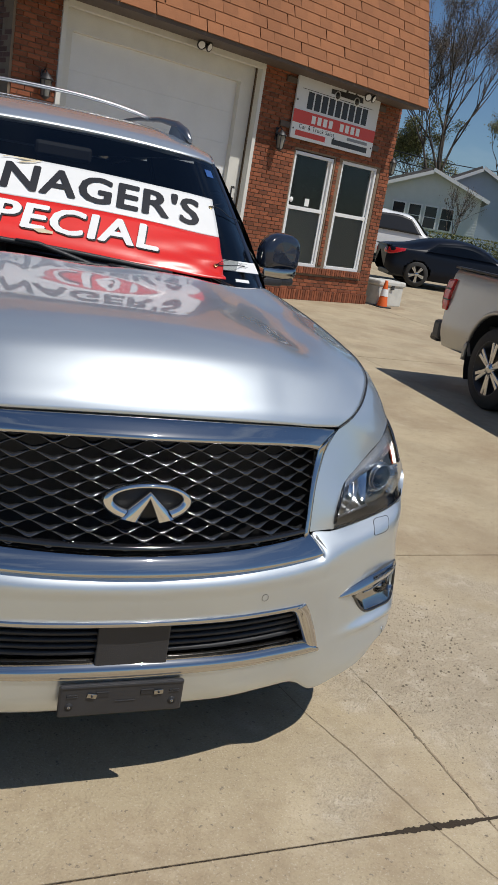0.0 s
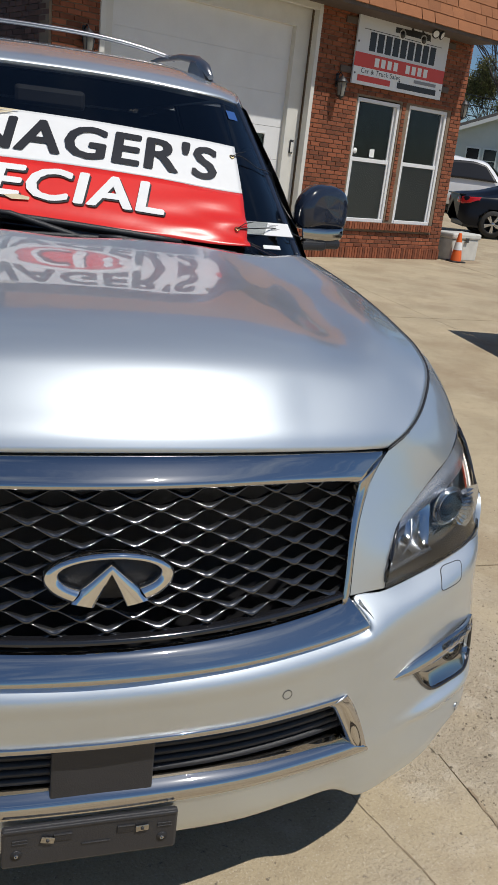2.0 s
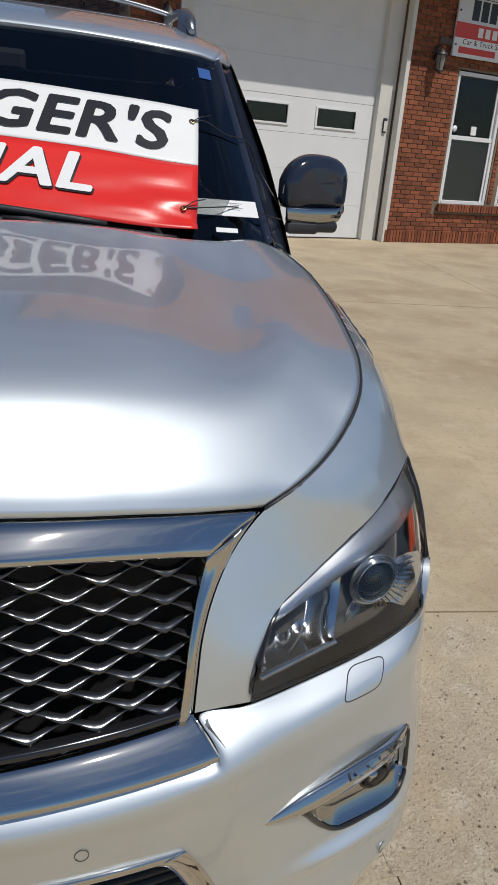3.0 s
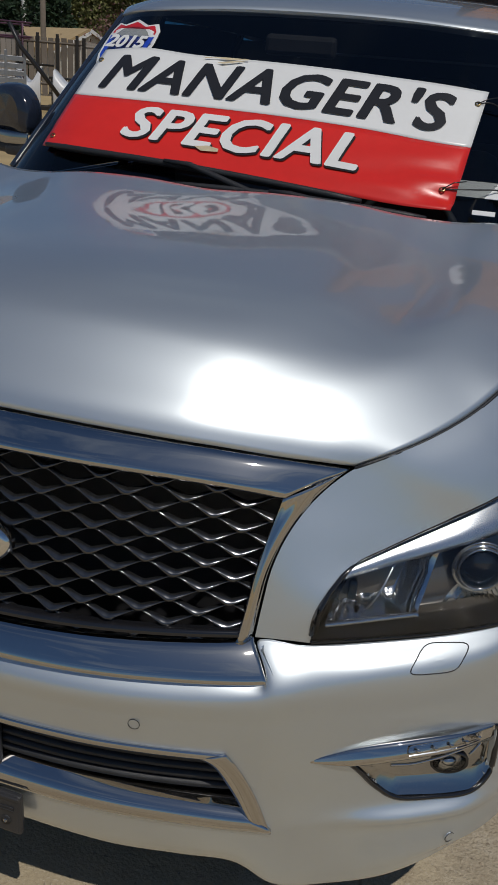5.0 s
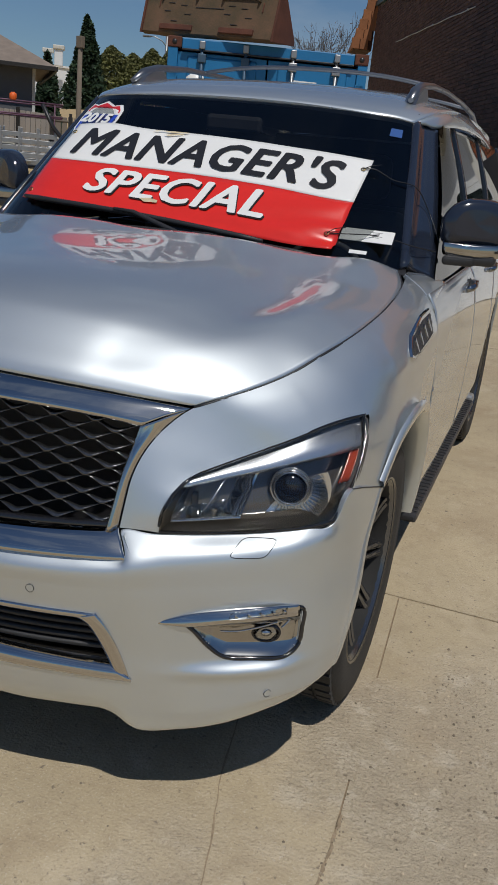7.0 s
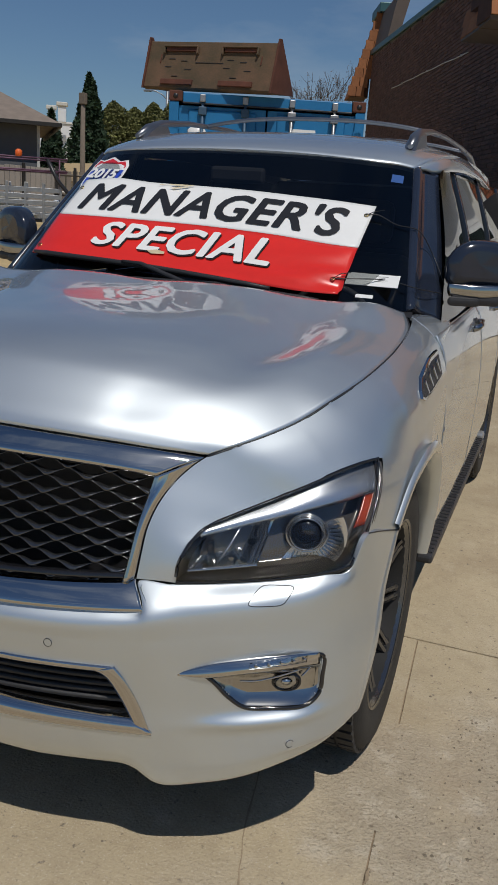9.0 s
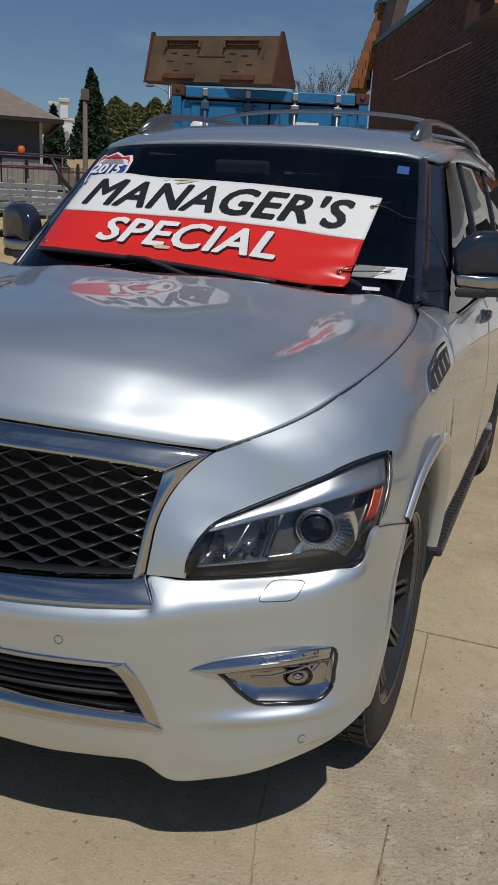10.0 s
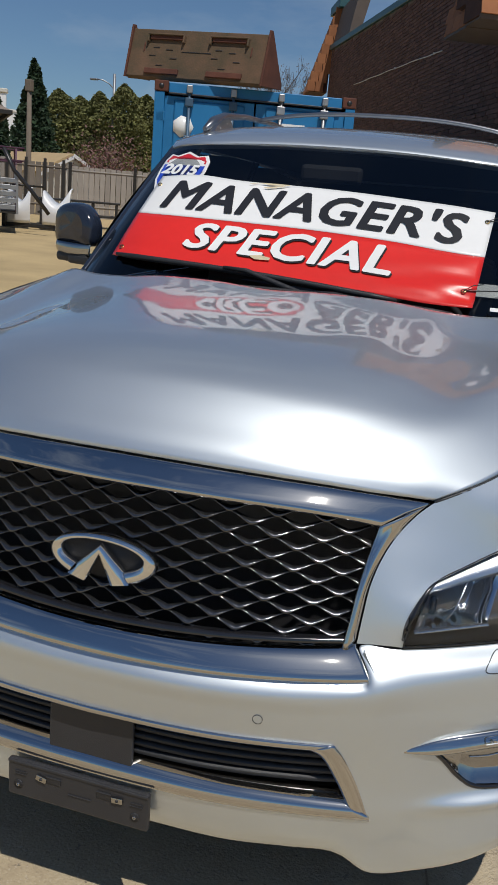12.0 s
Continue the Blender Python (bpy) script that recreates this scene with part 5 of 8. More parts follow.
def build_stickers():
    st = thing("year_sticker", "blue, white and red shield sticker reading 2015 on the glass", "sticker")
    cx, cz, w, h = -.582, 1.660, .118, .100
    shape = [(-.95, .62), (-.78, .86), (-.45, .80), (0, .98), (.45, .80), (.78, .86), (.95, .62), (.98, .2), (.90, -.2), (.62, -.62), (.3, -.85), (0, -1), (-.3, -.85), (-.62, -.62), (-.90, -.2), (-.98, .2)]
    glass_patch("white_shield", [(cx + w * a, cz + h * b) for a, b in shape], BANNER_WHITE, st, .003)
    glass_patch("red_top", [(cx + w * .88 * a, cz + h * .9 * b) for a, b in [(-.95, .56), (-.95, .66), (-.78, .88), (-.45, .82), (0, .99), (.45, .82), (.78, .88), (.95, .66), (.95, .56)]], REDINK, st, .0042)
    glass_patch("blue_field", [(cx + w * .88 * a, cz + h * .9 * b) for a, b in [(.98, .47), (.90, -.2), (.62, -.62), (.3, -.85), (0, -1), (-.3, -.85), (-.62, -.62), (-.90, -.2), (-.98, .47)]], BLUEINK, st, .0042)
    lettering("2015", .080, BANNER_WHITE, st, Matrix.Translation((cx + .004, on_glass(cx, cz + .027) - .012, cz + .025)) @ pose(0, 0, 0, 41, 0, -15), "white year number", bold=.003)
    tg = thing("parking_tag", "small blue square tag on the glass", "sticker")
    glass_patch("tag", [(.638, 1.715), (.680, 1.712), (.674, 1.742), (.634, 1.745)], TAGBLUE, tg, .003)
    pp = thing("paper_sheet", "white printed sheet lying on the dashboard", "paper")
    part("sheet", boxes(((-.10, -.035, -.001), (.085, .035, .001)), m=pose(.70, 1.53, 1.372, 32, 0, 4)), BANNER_WHITE, pp)
    for k in range(5):
        part("text_bar", boxes(((.0 + .01 * (k % 2), .020 - k * .007, .0012), (.045 - .01 * (k % 3), .0215 - k * .007, .002)), m=pose(.70, 1.53, 1.372, 32, 0, 4)), SIGNTXT, pp)
    vn = thing("number_label", "white number strip at the foot of the glass", "label")
    part("strip", boxes(((-.03, -.008, 0), (.03, .008, .002)), m=pose(.69, 1.43, 1.322, 40, 0, 4)), BANNER_WHITE, vn)


build_stickers()

# ---- ground ----
def rise(x, y):
    """The lot climbs gently away behind the car."""
    l = np.clip((-x - .10 * y) / 4.0, 0, 1) * np.clip((np.hypot(x, y) - 8) * .027, 0, .75)
    r = np.clip((x - 6) / 4.0, 0, 1) * np.clip((np.hypot(x, y) - 17) * .034, 0, .55)
    return l + r


CONCRETE = mat("concrete", (0.435, 0.358, 0.236), 0.9, 0, 0.22, 1.4, 120.0, 0.7)
CLOD = mat("dirt_clod", (0.040, 0.028, 0.017), 0.95, 0, 0.3, 30, 200, 0.5)
JOINT = mat("joint_dirt", (0.30, 0.23, 0.15), 0.95, 0, 0.3, 30, 200, 0.5)
GRAVEL = mat("tan_gravel", (0.44, 0.33, 0.17), 0.95, 0, 0.28, 0.7, 40.0, 0.8)
GRASS = mat("grass_mat", (0.09, 0.13, 0.045), 0.95, 0, 0.3, 2, 60, 0.8)


def concrete_wear():
    """Adds blotches, pits and hairline crazing to the concrete."""
    nt = CONCRETE.node_tree
    b = nt.nodes["Principled BSDF"]
    src = b.inputs["Base Color"].links[0].from_socket
    tc = nt.nodes.new("ShaderNodeTexCoord")
    def noise_node(scale, detail, lo, hi):
        n = nt.nodes.new("ShaderNodeTexNoise")
        n.inputs["Scale"].default_value, n.inputs["Detail"].default_value, n.inputs["Roughness"].default_value = scale, detail, .65
        nt.links.new(tc.outputs["Object"], n.inputs["Vector"])
        r = nt.nodes.new("ShaderNodeMapRange")
        r.inputs["From Min"].default_value, r.inputs["From Max"].default_value = lo, hi
        nt.links.new(n.outputs[0], r.inputs[0])
        return r.outputs[0]
    def over(base, col, fac, amount):
        m = nt.nodes.new("ShaderNodeMix")
        m.data_type = "RGBA"
        k = nt.nodes.new("ShaderNodeMath")
        k.operation = "MULTIPLY"
        k.inputs[1].default_value = amount
        nt.links.new(fac, k.inputs[0])
        nt.links.new(k.outputs[0], m.inputs["Factor"])
        nt.links.new(base, m.inputs["A"])
        m.inputs["B"].default_value = (*col, 1)
        return m.outputs["Result"]
    c = over(src, (.30, .222, .138), noise_node(.9, 8, .46, .68), .8)
    c = over(c, (.55, .465, .335), noise_node(2.6, 8, .56, .72), .5)
    c = over(c, (.12, .10, .08), noise_node(38, 4, .62, .70), .8)
    c = over(c, (.58, .54, .47), noise_node(60, 3, .66, .74), .6)
    vo = nt.nodes.new("ShaderNodeTexVoronoi")
    vo.inputs["Scale"].default_value = 26
    nt.links.new(tc.outputs["Object"], vo.inputs["Vector"])
    pit = nt.nodes.new("ShaderNodeMapRange")
    pit.inputs["From Min"].default_value, pit.inputs["From Max"].default_value, pit.inputs["To Min"].default_value, pit.inputs["To Max"].default_value = .06, .16, 1, 0
    nt.links.new(vo.outputs["Distance"], pit.inputs[0])
    where = noise_node(1.1, 4, .52, .60)
    k = nt.nodes.new("ShaderNodeMath")
    k.operation = "MULTIPLY"
    nt.links.new(pit.outputs[0], k.inputs[0])
    nt.links.new(where, k.inputs[1])
    c = over(c, (.18, .145, .105), k.outputs[0], .30)
    # a worn patch where the aggregate shows
    grad = nt.nodes.new("ShaderNodeVectorMath")
    grad.operation = "DISTANCE"
    grad.inputs[1].default_value = (1.62, .62, 0)
    nt.links.new(tc.outputs["Object"], grad.inputs[0])
    nz = nt.nodes.new("ShaderNodeTexNoise")
    nz.inputs["Scale"].default_value, nz.inputs["Detail"].default_value = 2.2, 6
    nt.links.new(tc.outputs["Object"], nz.inputs["Vector"])
    su = nt.nodes.new("ShaderNodeMath")
    su.operation = "MULTIPLY_ADD"
    su.inputs[1].default_value = -2.6
    nt.links.new(nz.outputs[0], su.inputs[0])
    nt.links.new(grad.outputs["Value"], su.inputs[2])
    wm = nt.nodes.new("ShaderNodeMapRange")
    wm.inputs["From Min"].default_value, wm.inputs["From Max"].default_value, wm.inputs["To Min"].default_value, wm.inputs["To Max"].default_value = -.78, -.26, 1, 0
    nt.links.new(su.outputs[0], wm.inputs[0])
    peb = nt.nodes.new("ShaderNodeTexVoronoi")
    peb.inputs["Scale"].default_value = 150
    nt.links.new(tc.outputs["Object"], peb.inputs["Vector"])
    pr = nt.nodes.new("ShaderNodeValToRGB")
    pr.color_ramp.elements[0].color, pr.color_ramp.elements[1].color = (.22, .175, .125, 1), (.58, .50, .39, 1)
    sp = nt.nodes.new("ShaderNodeSeparateColor")
    nt.links.new(peb.outputs["Color"], sp.inputs[0])
    nt.links.new(sp.outputs[0], pr.inputs[0])
    mm = nt.nodes.new("ShaderNodeMix")
    mm.data_type = "RGBA"
    kk = nt.nodes.new("ShaderNodeMath")
    kk.operation = "MULTIPLY"
    kk.inputs[1].default_value = .18
    nt.links.new(wm.outputs[0], kk.inputs[0])
    nt.links.new(kk.outputs[0], mm.inputs["Factor"])
    nt.links.new(c, mm.inputs["A"])
    nt.links.new(pr.outputs[0], mm.inputs["B"])
    ero = noise_node(75, 5, .60, .66)
    ke = nt.nodes.new("ShaderNodeMath")
    ke.operation = "MULTIPLY"
    nt.links.new(ero, ke.inputs[0])
    nt.links.new(wm.outputs[0], ke.inputs[1])
    crust = over(mm.outputs["Result"], (.60, .51, .38), wm.outputs[0], .50)
    pale = nt.nodes.new("ShaderNodeMath")
    pale.operation = "MULTIPLY"
    nt.links.new(noise_node(9, 6, .54, .62), pale.inputs[0])
    nt.links.new(wm.outputs[0], pale.inputs[1])
    crust = over(crust, (.66, .58, .45), pale.outputs[0], .55)
    rough = nt.nodes.new("ShaderNodeMath")
    rough.operation = "MULTIPLY"
    nt.links.new(noise_node(70, 9, .25, .75), rough.inputs[0])
    nt.links.new(wm.outputs[0], rough.inputs[1])
    bp = nt.nodes.new("ShaderNodeBump")
    bp.inputs["Strength"].default_value, bp.inputs["Distance"].default_value = .9, .008
    nt.links.new(rough.outputs[0], bp.inputs["Height"])
    nt.links.new(b.inputs["Normal"].links[0].from_socket, bp.inputs["Normal"])
    nt.links.new(bp.outputs[0], b.inputs["Normal"])
    mm2 = over(crust, (.16, .12, .08), ke.outputs[0], .65)
    c = over(mm2, (.25, .19, .125), noise_node(14, 8, .50, .72), .32)
    c = over(c, (.20, .15, .10), noise_node(110, 3, .55, .70), .40)
    c = over(c, (.62, .56, .46), noise_node(150, 2, .58, .70), .35)
    nt.links.new(c, b.inputs["Base Color"])


concrete_wear()


def joint_drift(x, y):
    """The joint beside the wheel leans towards the car, and the slabs behind it are staggered."""
    near = np.clip(1 - np.abs(x - 1.09) / 2.6, 0, 1)
    return near * np.where(y < 1.62, -.068 * np.clip(y - .25, 0, 2), -.95)


def build_ground():
    n = 90
    e = np.sign(np.linspace(-1, 1, n)) * np.abs(np.linspace(-1, 1, n)) ** 2.2
    X, Y = np.meshgrid(e * 900, e * 900)
    Z = rise(X, Y) - .03
    ob = sheet("ground", np.stack([X, Y, Z], 2), GRAVEL, None, (0, 0, 1))
    tagged(ob, "bare tan gravel and dirt lot behind the building", "ground", kind="structure")
    pv = thing("pavement", "worn pale concrete slabs with dirt-filled joints", "pavement", kind="structure")
    xs = [-13.5, -9.9, -6.3, -2.7, 1.09, 4.9, 8.7, 12.5, 16.5, 20.5]
    ys = [-12, -8, -4.0, -.22, 1.62, 3.68, 7.4, 11.0, 14.6, 18.4, 22.2, 26.0, 30]
    for i in range(len(xs) - 1):
        for j in range(len(ys) - 1):
            if ys[j] > 3 and xs[i] < -5 or ys[j] > 7 and xs[i] < -2.8:
                continue
            a, b, c, d = xs[i] + .0025, xs[i + 1] - .0025, ys[j] + .004, ys[j + 1] - .004
            gx, gy = np.meshgrid(np.linspace(a, b, 9), np.linspace(c, d, 9))
            gx = gx + joint_drift(gx, gy)
            gy = gy + .075 * (gx - 1.4) * (gy > 2.5)
            lift = random.uniform(-.002, .002)
            sheet("slab", np.stack([gx, gy, rise(gx, gy) + lift], 2), CONCRETE, pv, (0, 0, 1), "", .028, smooth=False)
    nx, ny = np.meshgrid(np.linspace(-13.6, 20.6, 30), np.linspace(-12, 30, 40))
    sheet("joint_bed", np.stack([nx, ny, rise(nx, ny) - .006], 2), JOINT, pv, (0, 0, 1), "dark dirt in the joints", 0, keep=lambda c: not (c[1] > 3.2 and c[0] < -2.2 or c[1] > 6.8 and c[0] < 1.6))
    # crack that runs from under the car to the near joint, and its crumbled crossing
    rng = random.Random(4)
    def crack(pts, w, name="crack"):
        P = spline(pts, 40)
        P = P + np.array([[rng.uniform(-.003, .003), rng.uniform(-.003, .003)] for _ in range(40)])
        ww = [w * rng.uniform(.4, 1.3) for _ in range(40)]
        G = np.stack([np.stack([P[:, 0] - np.array(ww), P[:, 1] - np.array(ww) * .3, np.full(40, .003)], 1), np.stack([P[:, 0] + np.array(ww), P[:, 1] + np.array(ww) * .3, np.full(40, .003)], 1)])
        sheet(name, G, JOINT, pv, (0, 0, 1), "", 0)
    crack([(.60, 1.2), (.68, .75), (.75, .36), (.82, .11), (.90, -.21), (1.02, -.60), (1.14, -1.0)], .0026)
    crack([(1.09, .36), (1.09, .1), (1.09, -.21)], .0042, "joint_fill")
    crack([(1.09, -.24), (1.09, -.6), (1.09, -1.0)], .0040, "joint_fill")
    crack([(7.91, 13.61), (8.24, 12.41), (8.34, 11.31), (8.3, 10.2)], .008)
    G = np.array([[(x, -.222 + q * (rng.uniform(.0008, .0028) + .016 * math.exp(-((x - .93) / .19) ** 2) * rng.uniform(.35, 1)), .003) for x in np.linspace(-.9, 2.2, 520)] for q in (-1, 1)])
    sheet("joint_soil", G, CLOD, pv, (0, 0, 1), "dark soil packed in the joint", 0)
    for x0 in np.concatenate([np.arange(.60, 1.25, .006), np.arange(-.8, .6, .03)]):
        r = rng.uniform(.003, .009)
        p = lathe([(0, 0), (r, 0), (r * .8, r * .35), (0, r * .5)], 7, pose(x0 + rng.uniform(-.01, .01), -.222 + rng.uniform(-.012, .012), -.004, 0, 0, rng.uniform(0, 360)))
        part("joint_clod", p, CLOD, pv)
    G = np.array([[(1.09 + float(joint_drift(1.09, y)) + q * (.008 + .003 * rng.random()), y, .0028) for y in np.linspace(.50, 1.02, 40)] for q in (-1, 1)])
    sheet("crust", G, CONCRETE, pv, (0, 0, 1), "", 0)
    # gritty patch of loose chips beside the wheel
    V, F = [], []
    for k in range(2400):
        if k < 1600:
            x, y = rng.gauss(1.42, .24), rng.gauss(.72, .42)
        else:
            x, y = rng.uniform(-.6, 2.6), rng.uniform(-.9, 3.2)
        if k % 9 == 0:
            x, y = 1.09 + rng.gauss(0, .004), rng.uniform(-1.0, .36)
        r = rng.choice((.0016, .002, .002, .003, .004, .006)) * (1 if k < 1600 else .7)
        h = r * rng.uniform(.4, .8)
        a0 = rng.uniform(0, 6)
        b0 = len(V)
        for q in range(5):
            a = a0 + math.tau * q / 5
            V.append((x + r * math.cos(a) * rng.uniform(.7, 1.2), y + r * math.sin(a) * rng.uniform(.7, 1.2), .0))
        V.append((x, y, h + .002))
        F += [(b0 + q, b0 + (q + 1) % 5, b0 + 5) for q in range(5)]
    me = bpy.data.meshes.new("stone_chips")
    me.from_pydata(V, [], F)
    me.materials.append(CHIPS)
    tagged(new("stone_chips", me), "loose stone chips scattered over the concrete", "gravel", kind="stuff")


CHIPS = mat("stone_chip", (0.34, 0.28, 0.20), 0.9, 0, 0.3, 20, 200, 0, piece=0.55)
build_ground()

# ---- brick building ----
TH = 21.6
BM = pose(8.648, 14.443, 0, 0, 0, 180 + TH)
# side wall: darker copies of the front's brick and mortar, shade in the colour
SIDEBRICK = mat("shaded_brick", (0.105, 0.054, 0.042), 0.9, 0, 0.2, 7, 90, 0.5, piece=0.3)
SIDEMORTAR = mat("shaded_mortar", (0.15, 0.125, 0.11), 0.95, 0, 0.2, 8, 90, 0.5)
BRICK = mat("red_brick", (0.22, 0.068, 0.030), 0.88, 0, 0.22, 7, 90, 0.6, piece=0.34)
MORTAR = mat("mortar", (0.20, 0.15, 0.105), 0.95, 0, 0.2, 8, 90, 0.5)
SHINGLE = mat("shingle", (0.30, 0.122, 0.052), 0.9, 0, 0.14, 5, 150, 0.7, piece=0.13)
SHINGLE_BED = mat("shingle_shadow_gap", (0.07, 0.03, 0.018), 0.95, 0, 0.2, 6, 100)
WHITE = mat("white_paint", (0.72, 0.73, 0.73), 0.5, 0, 0.05, 3, 60, 0.08)
CREAM = mat("trim_paint", (0.66, 0.65, 0.60), 0.5, 0, 0.07, 4, 60, 0.1)
DARKWOOD = mat("soffit_paint", (0.10, 0.075, 0.06), 0.7, 0, 0.15, 5, 80, 0.2)
TEAL = mat("teal_metal", (0.035, 0.10, 0.11), 0.45, 0.2, 0.15, 4, 60, 0.1)
ROOM = mat("dark_room", (0.14, 0.145, 0.145), 0.9, 0, 0.15, 3, 40)
OLDPALE = mat("pale_cable", (0.55, 0.53, 0.50), 0.6, 0, 0.15, 5, 60)
LAMPGLASS = mat("lantern_glass", (0.20, 0.20, 0.18), 0.15, 0, 0.1, 20, 100)


def placed(ob, label="", category="", kind="structure"):
    """Puts an object into the building's own frame: x along the front to its garage end, y outwards, z up."""
    ob.matrix_basis = BM
    return tagged(ob, label, category, kind=kind) if label else ob


OPEN = [(.40, 1.50, .66, 2.78), (1.74, 2.84, .66, 2.76)]  # windows
DOOR = (3.98, 7.88, 0.0, 3.98)
FRONT = placed(part("wall_front", boxes(((0, -.30, 0), (.40, -.015, 4.25)), ((1.50, -.30, .66), (1.74, -.015, 2.78)), ((2.84, -.30, 0), (3.98, -.015, 4.25)), ((.40, -.30, 0), (2.84, -.015, .66)), ((.40, -.30, 2.78), (2.84, -.015, 4.25)), ((7.88, -.30, 0), (8.66, -.015, 4.25)), ((3.98, -.30, 3.98), (7.88, -.02, 4.25))), MORTAR, None), "red brick shop front in running bond", "wall")
SIDE = placed(part("wall_side", prism([(-16.2, 0), (-.3, 0), (-.3, 5.45), (-16.2, 6.27)], .285, Matrix(((0, 0, 1, 8.36), (1, 0, 0, 0), (0, 1, 0, 0), (0, 0, 0, 1)))), SIDEMORTAR, None), "red brick side wall, its shade put into a darker colour", "wall")
placed(part("wall_east", boxes(((0, -16.2, 0), (.28, -.3, 6.0))), MORTAR, None), "plain brick end wall", "wall")
placed(part("wall_back", boxes(((.28, -16.2, 0), (8.36, -15.9, 6.0))), MORTAR, None), "plain brick rear wall", "wall")
placed(part("flat_roof", boxes(((.28, -15.9, 5.6), (8.36, -.3, 5.75))), DARKWOOD, None), "flat roof behind the parapet", "roof")
placed(part("coping", prism([(-16.25, 6.272), (-.3, 5.452), (-.3, 5.60), (-16.25, 6.42)], .42, Matrix(((0, 0, 1, 8.30), (1, 0, 0, 0), (0, 1, 0, 0), (0, 0, 0, 1))), .01), TEAL, None), "teal metal coping on the side wall", "trim")
placed(part("room_shell", boxes(((.35, -4.0, -.02), (8.3, -.35, .0)), ((.35, -4.0, 4.2), (8.3, -.32, 4.25)), ((.35, -4.05, 0), (8.3, -4.0, 4.2)), ((3.5, -4, 0), (3.55, -.32, 4.2))), ROOM, None), "dim shop interior", "wall")

cable = thing("wall_cable", "thin pale cable clipped along the shaded brick side wall", "cable")
part("strand", tube(bmesh.new(), [(8.672, y, 4.432 + (4.793 - 4.432) * ((-4.1 - y) / 7.8) ** .9 - .012 * math.sin((y + 4.1) * 1.6) ** 2) for y in np.linspace(-4.1, -11.9, 24)], .011, 6), OLDPALE, cable)
for y, z in ((-4.6, 4.46), (-7.5, 4.60), (-10.4, 4.72)):
    part("clip", boxes(((8.66, y - .02, z - .02), (8.69, y + .02, z + .02)), bevel=.004), OLDPALE, cable)
cable.matrix_basis = BM

# bricks
BRICK_L, BRICK_H, COURSE = .203, .060, .0725


def brick_mesh(l, h, d):
    bm = boxes(((-l / 2, -d, -h / 2), (l / 2, 0, h / 2)))
    top = [e for e in bm.edges if all(v.co.y > -1e-4 for v in e.verts)]
    bmesh.ops.bevel(bm, geom=top, offset=.004, segments=1, affect="EDGES")
    me = bpy.data.meshes.new("brick")
    bm.to_mesh(me)
    bm.free()
    me.materials.append(BRICK)
    return me


def free_of(x0, x1, z0, z1):
    for a, b, c, d in OPEN + [DOOR, (.35, 2.9, .52, .66)]:
        if x0 < b and x1 > a and z0 < d and z1 > c:
            return False
    return True


def lay_front():
    whole, half, sold = brick_mesh(BRICK_L, BRICK_H, .05), brick_mesh(.095, BRICK_H, .05), brick_mesh(.058, .20, .06)
    spots = []
    rng = random.Random(2)
    for k in range(58):
        z = .235 + k * COURSE
        if z > 4.22:
            break
        for i in range(-1, 43):
            x = i * .213 + (.1065 if k % 2 else 0)
            for me, w in ((whole, BRICK_L), (half, .095)):
                for xx in ([x] if w > .1 else [x - .054, x + .054]):
                    if xx - w / 2 < -.002 or xx + w / 2 > 8.665 or not free_of(xx - w / 2, xx + w / 2, z - .03, z + .03):
                        continue
                    if me is half and any(s[1] == z and abs(s[0] - xx) < (.15 if s[2] is whole else .10) for s in spots[-6:]):
                        continue
                    spots.append((xx, z, me))
    for i in range(60):
        x = .03 + i * .0675
        if x < 3.95:
            spots.append((x, .10, sold))
    for i in range(38):
        spots.append((.37 + i * .0675, .595, sold))
    spots.sort(key=lambda s: abs(s[0] - 2.2) + abs(s[1] - 1.4) * .8)
    rest_v, rest_f = [], []
    for n, (x, z, me) in enumerate(spots):
        proud = rng.uniform(-.004, .004) + (.03 if me is sold else 0) + (.035 if me is sold and z > .5 else 0)
        hgt = .62 if me is sold and z > .5 else 1.0
        if n < 300:
            ob = new("brick", me)
            ob.parent = FRONT
            ob.matrix_basis = Matrix.Translation((x, proud, z)) @ Matrix.Diagonal((1, 1, hgt, 1))
        else:
            b0 = len(rest_v)
            rest_v += [(v.co.x + x, v.co.y + proud, v.co.z * hgt + z) for v in me.vertices]
            rest_f += [tuple(b0 + i for i in p.vertices) for p in me.polygons]
    me = bpy.data.meshes.new("brickwork")
    me.from_pydata(rest_v, [], rest_f)
    me.materials.append(BRICK)
    ob = tagged(new("brickwork", me), kind="stuff")
    ob.parent = FRONT


def lay_side():
    V, F = [], []
    rng = random.Random(3)
    for k in range(86):
        z = .04 + k * COURSE
        for i in range(75):
            y = -.12 - i * .213 - (.1065 if k % 2 else 0)
            if y < -16.1 or z + .04 > 6.27 - .0516 * (y + 16.2):
                continue
            p = rng.uniform(-.004, .004)
            b0 = len(V)
            V += [(8.66 + p, y + sy * .1015, z + sz * .03) for sy, sz in ((-1, -1), (1, -1), (1, 1), (-1, 1))]
            V += [(8.64, y + sy * .1015, z + sz * .03) for sy, sz in ((-1, -1), (1, -1), (1, 1), (-1, 1))]
            F += [(b0, b0 + 1, b0 + 2, b0 + 3), (b0, b0 + 4, b0 + 5, b0 + 1), (b0 + 1, b0 + 5, b0 + 6, b0 + 2), (b0 + 2, b0 + 6, b0 + 7, b0 + 3), (b0 + 3, b0 + 7, b0 + 4, b0)]
    me = bpy.data.meshes.new("brickwork")
    me.from_pydata(V, [], F)
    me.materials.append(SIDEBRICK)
    ob = tagged(new("brickwork", me), kind="stuff")
    ob.parent = SIDE


lay_front()
lay_side()

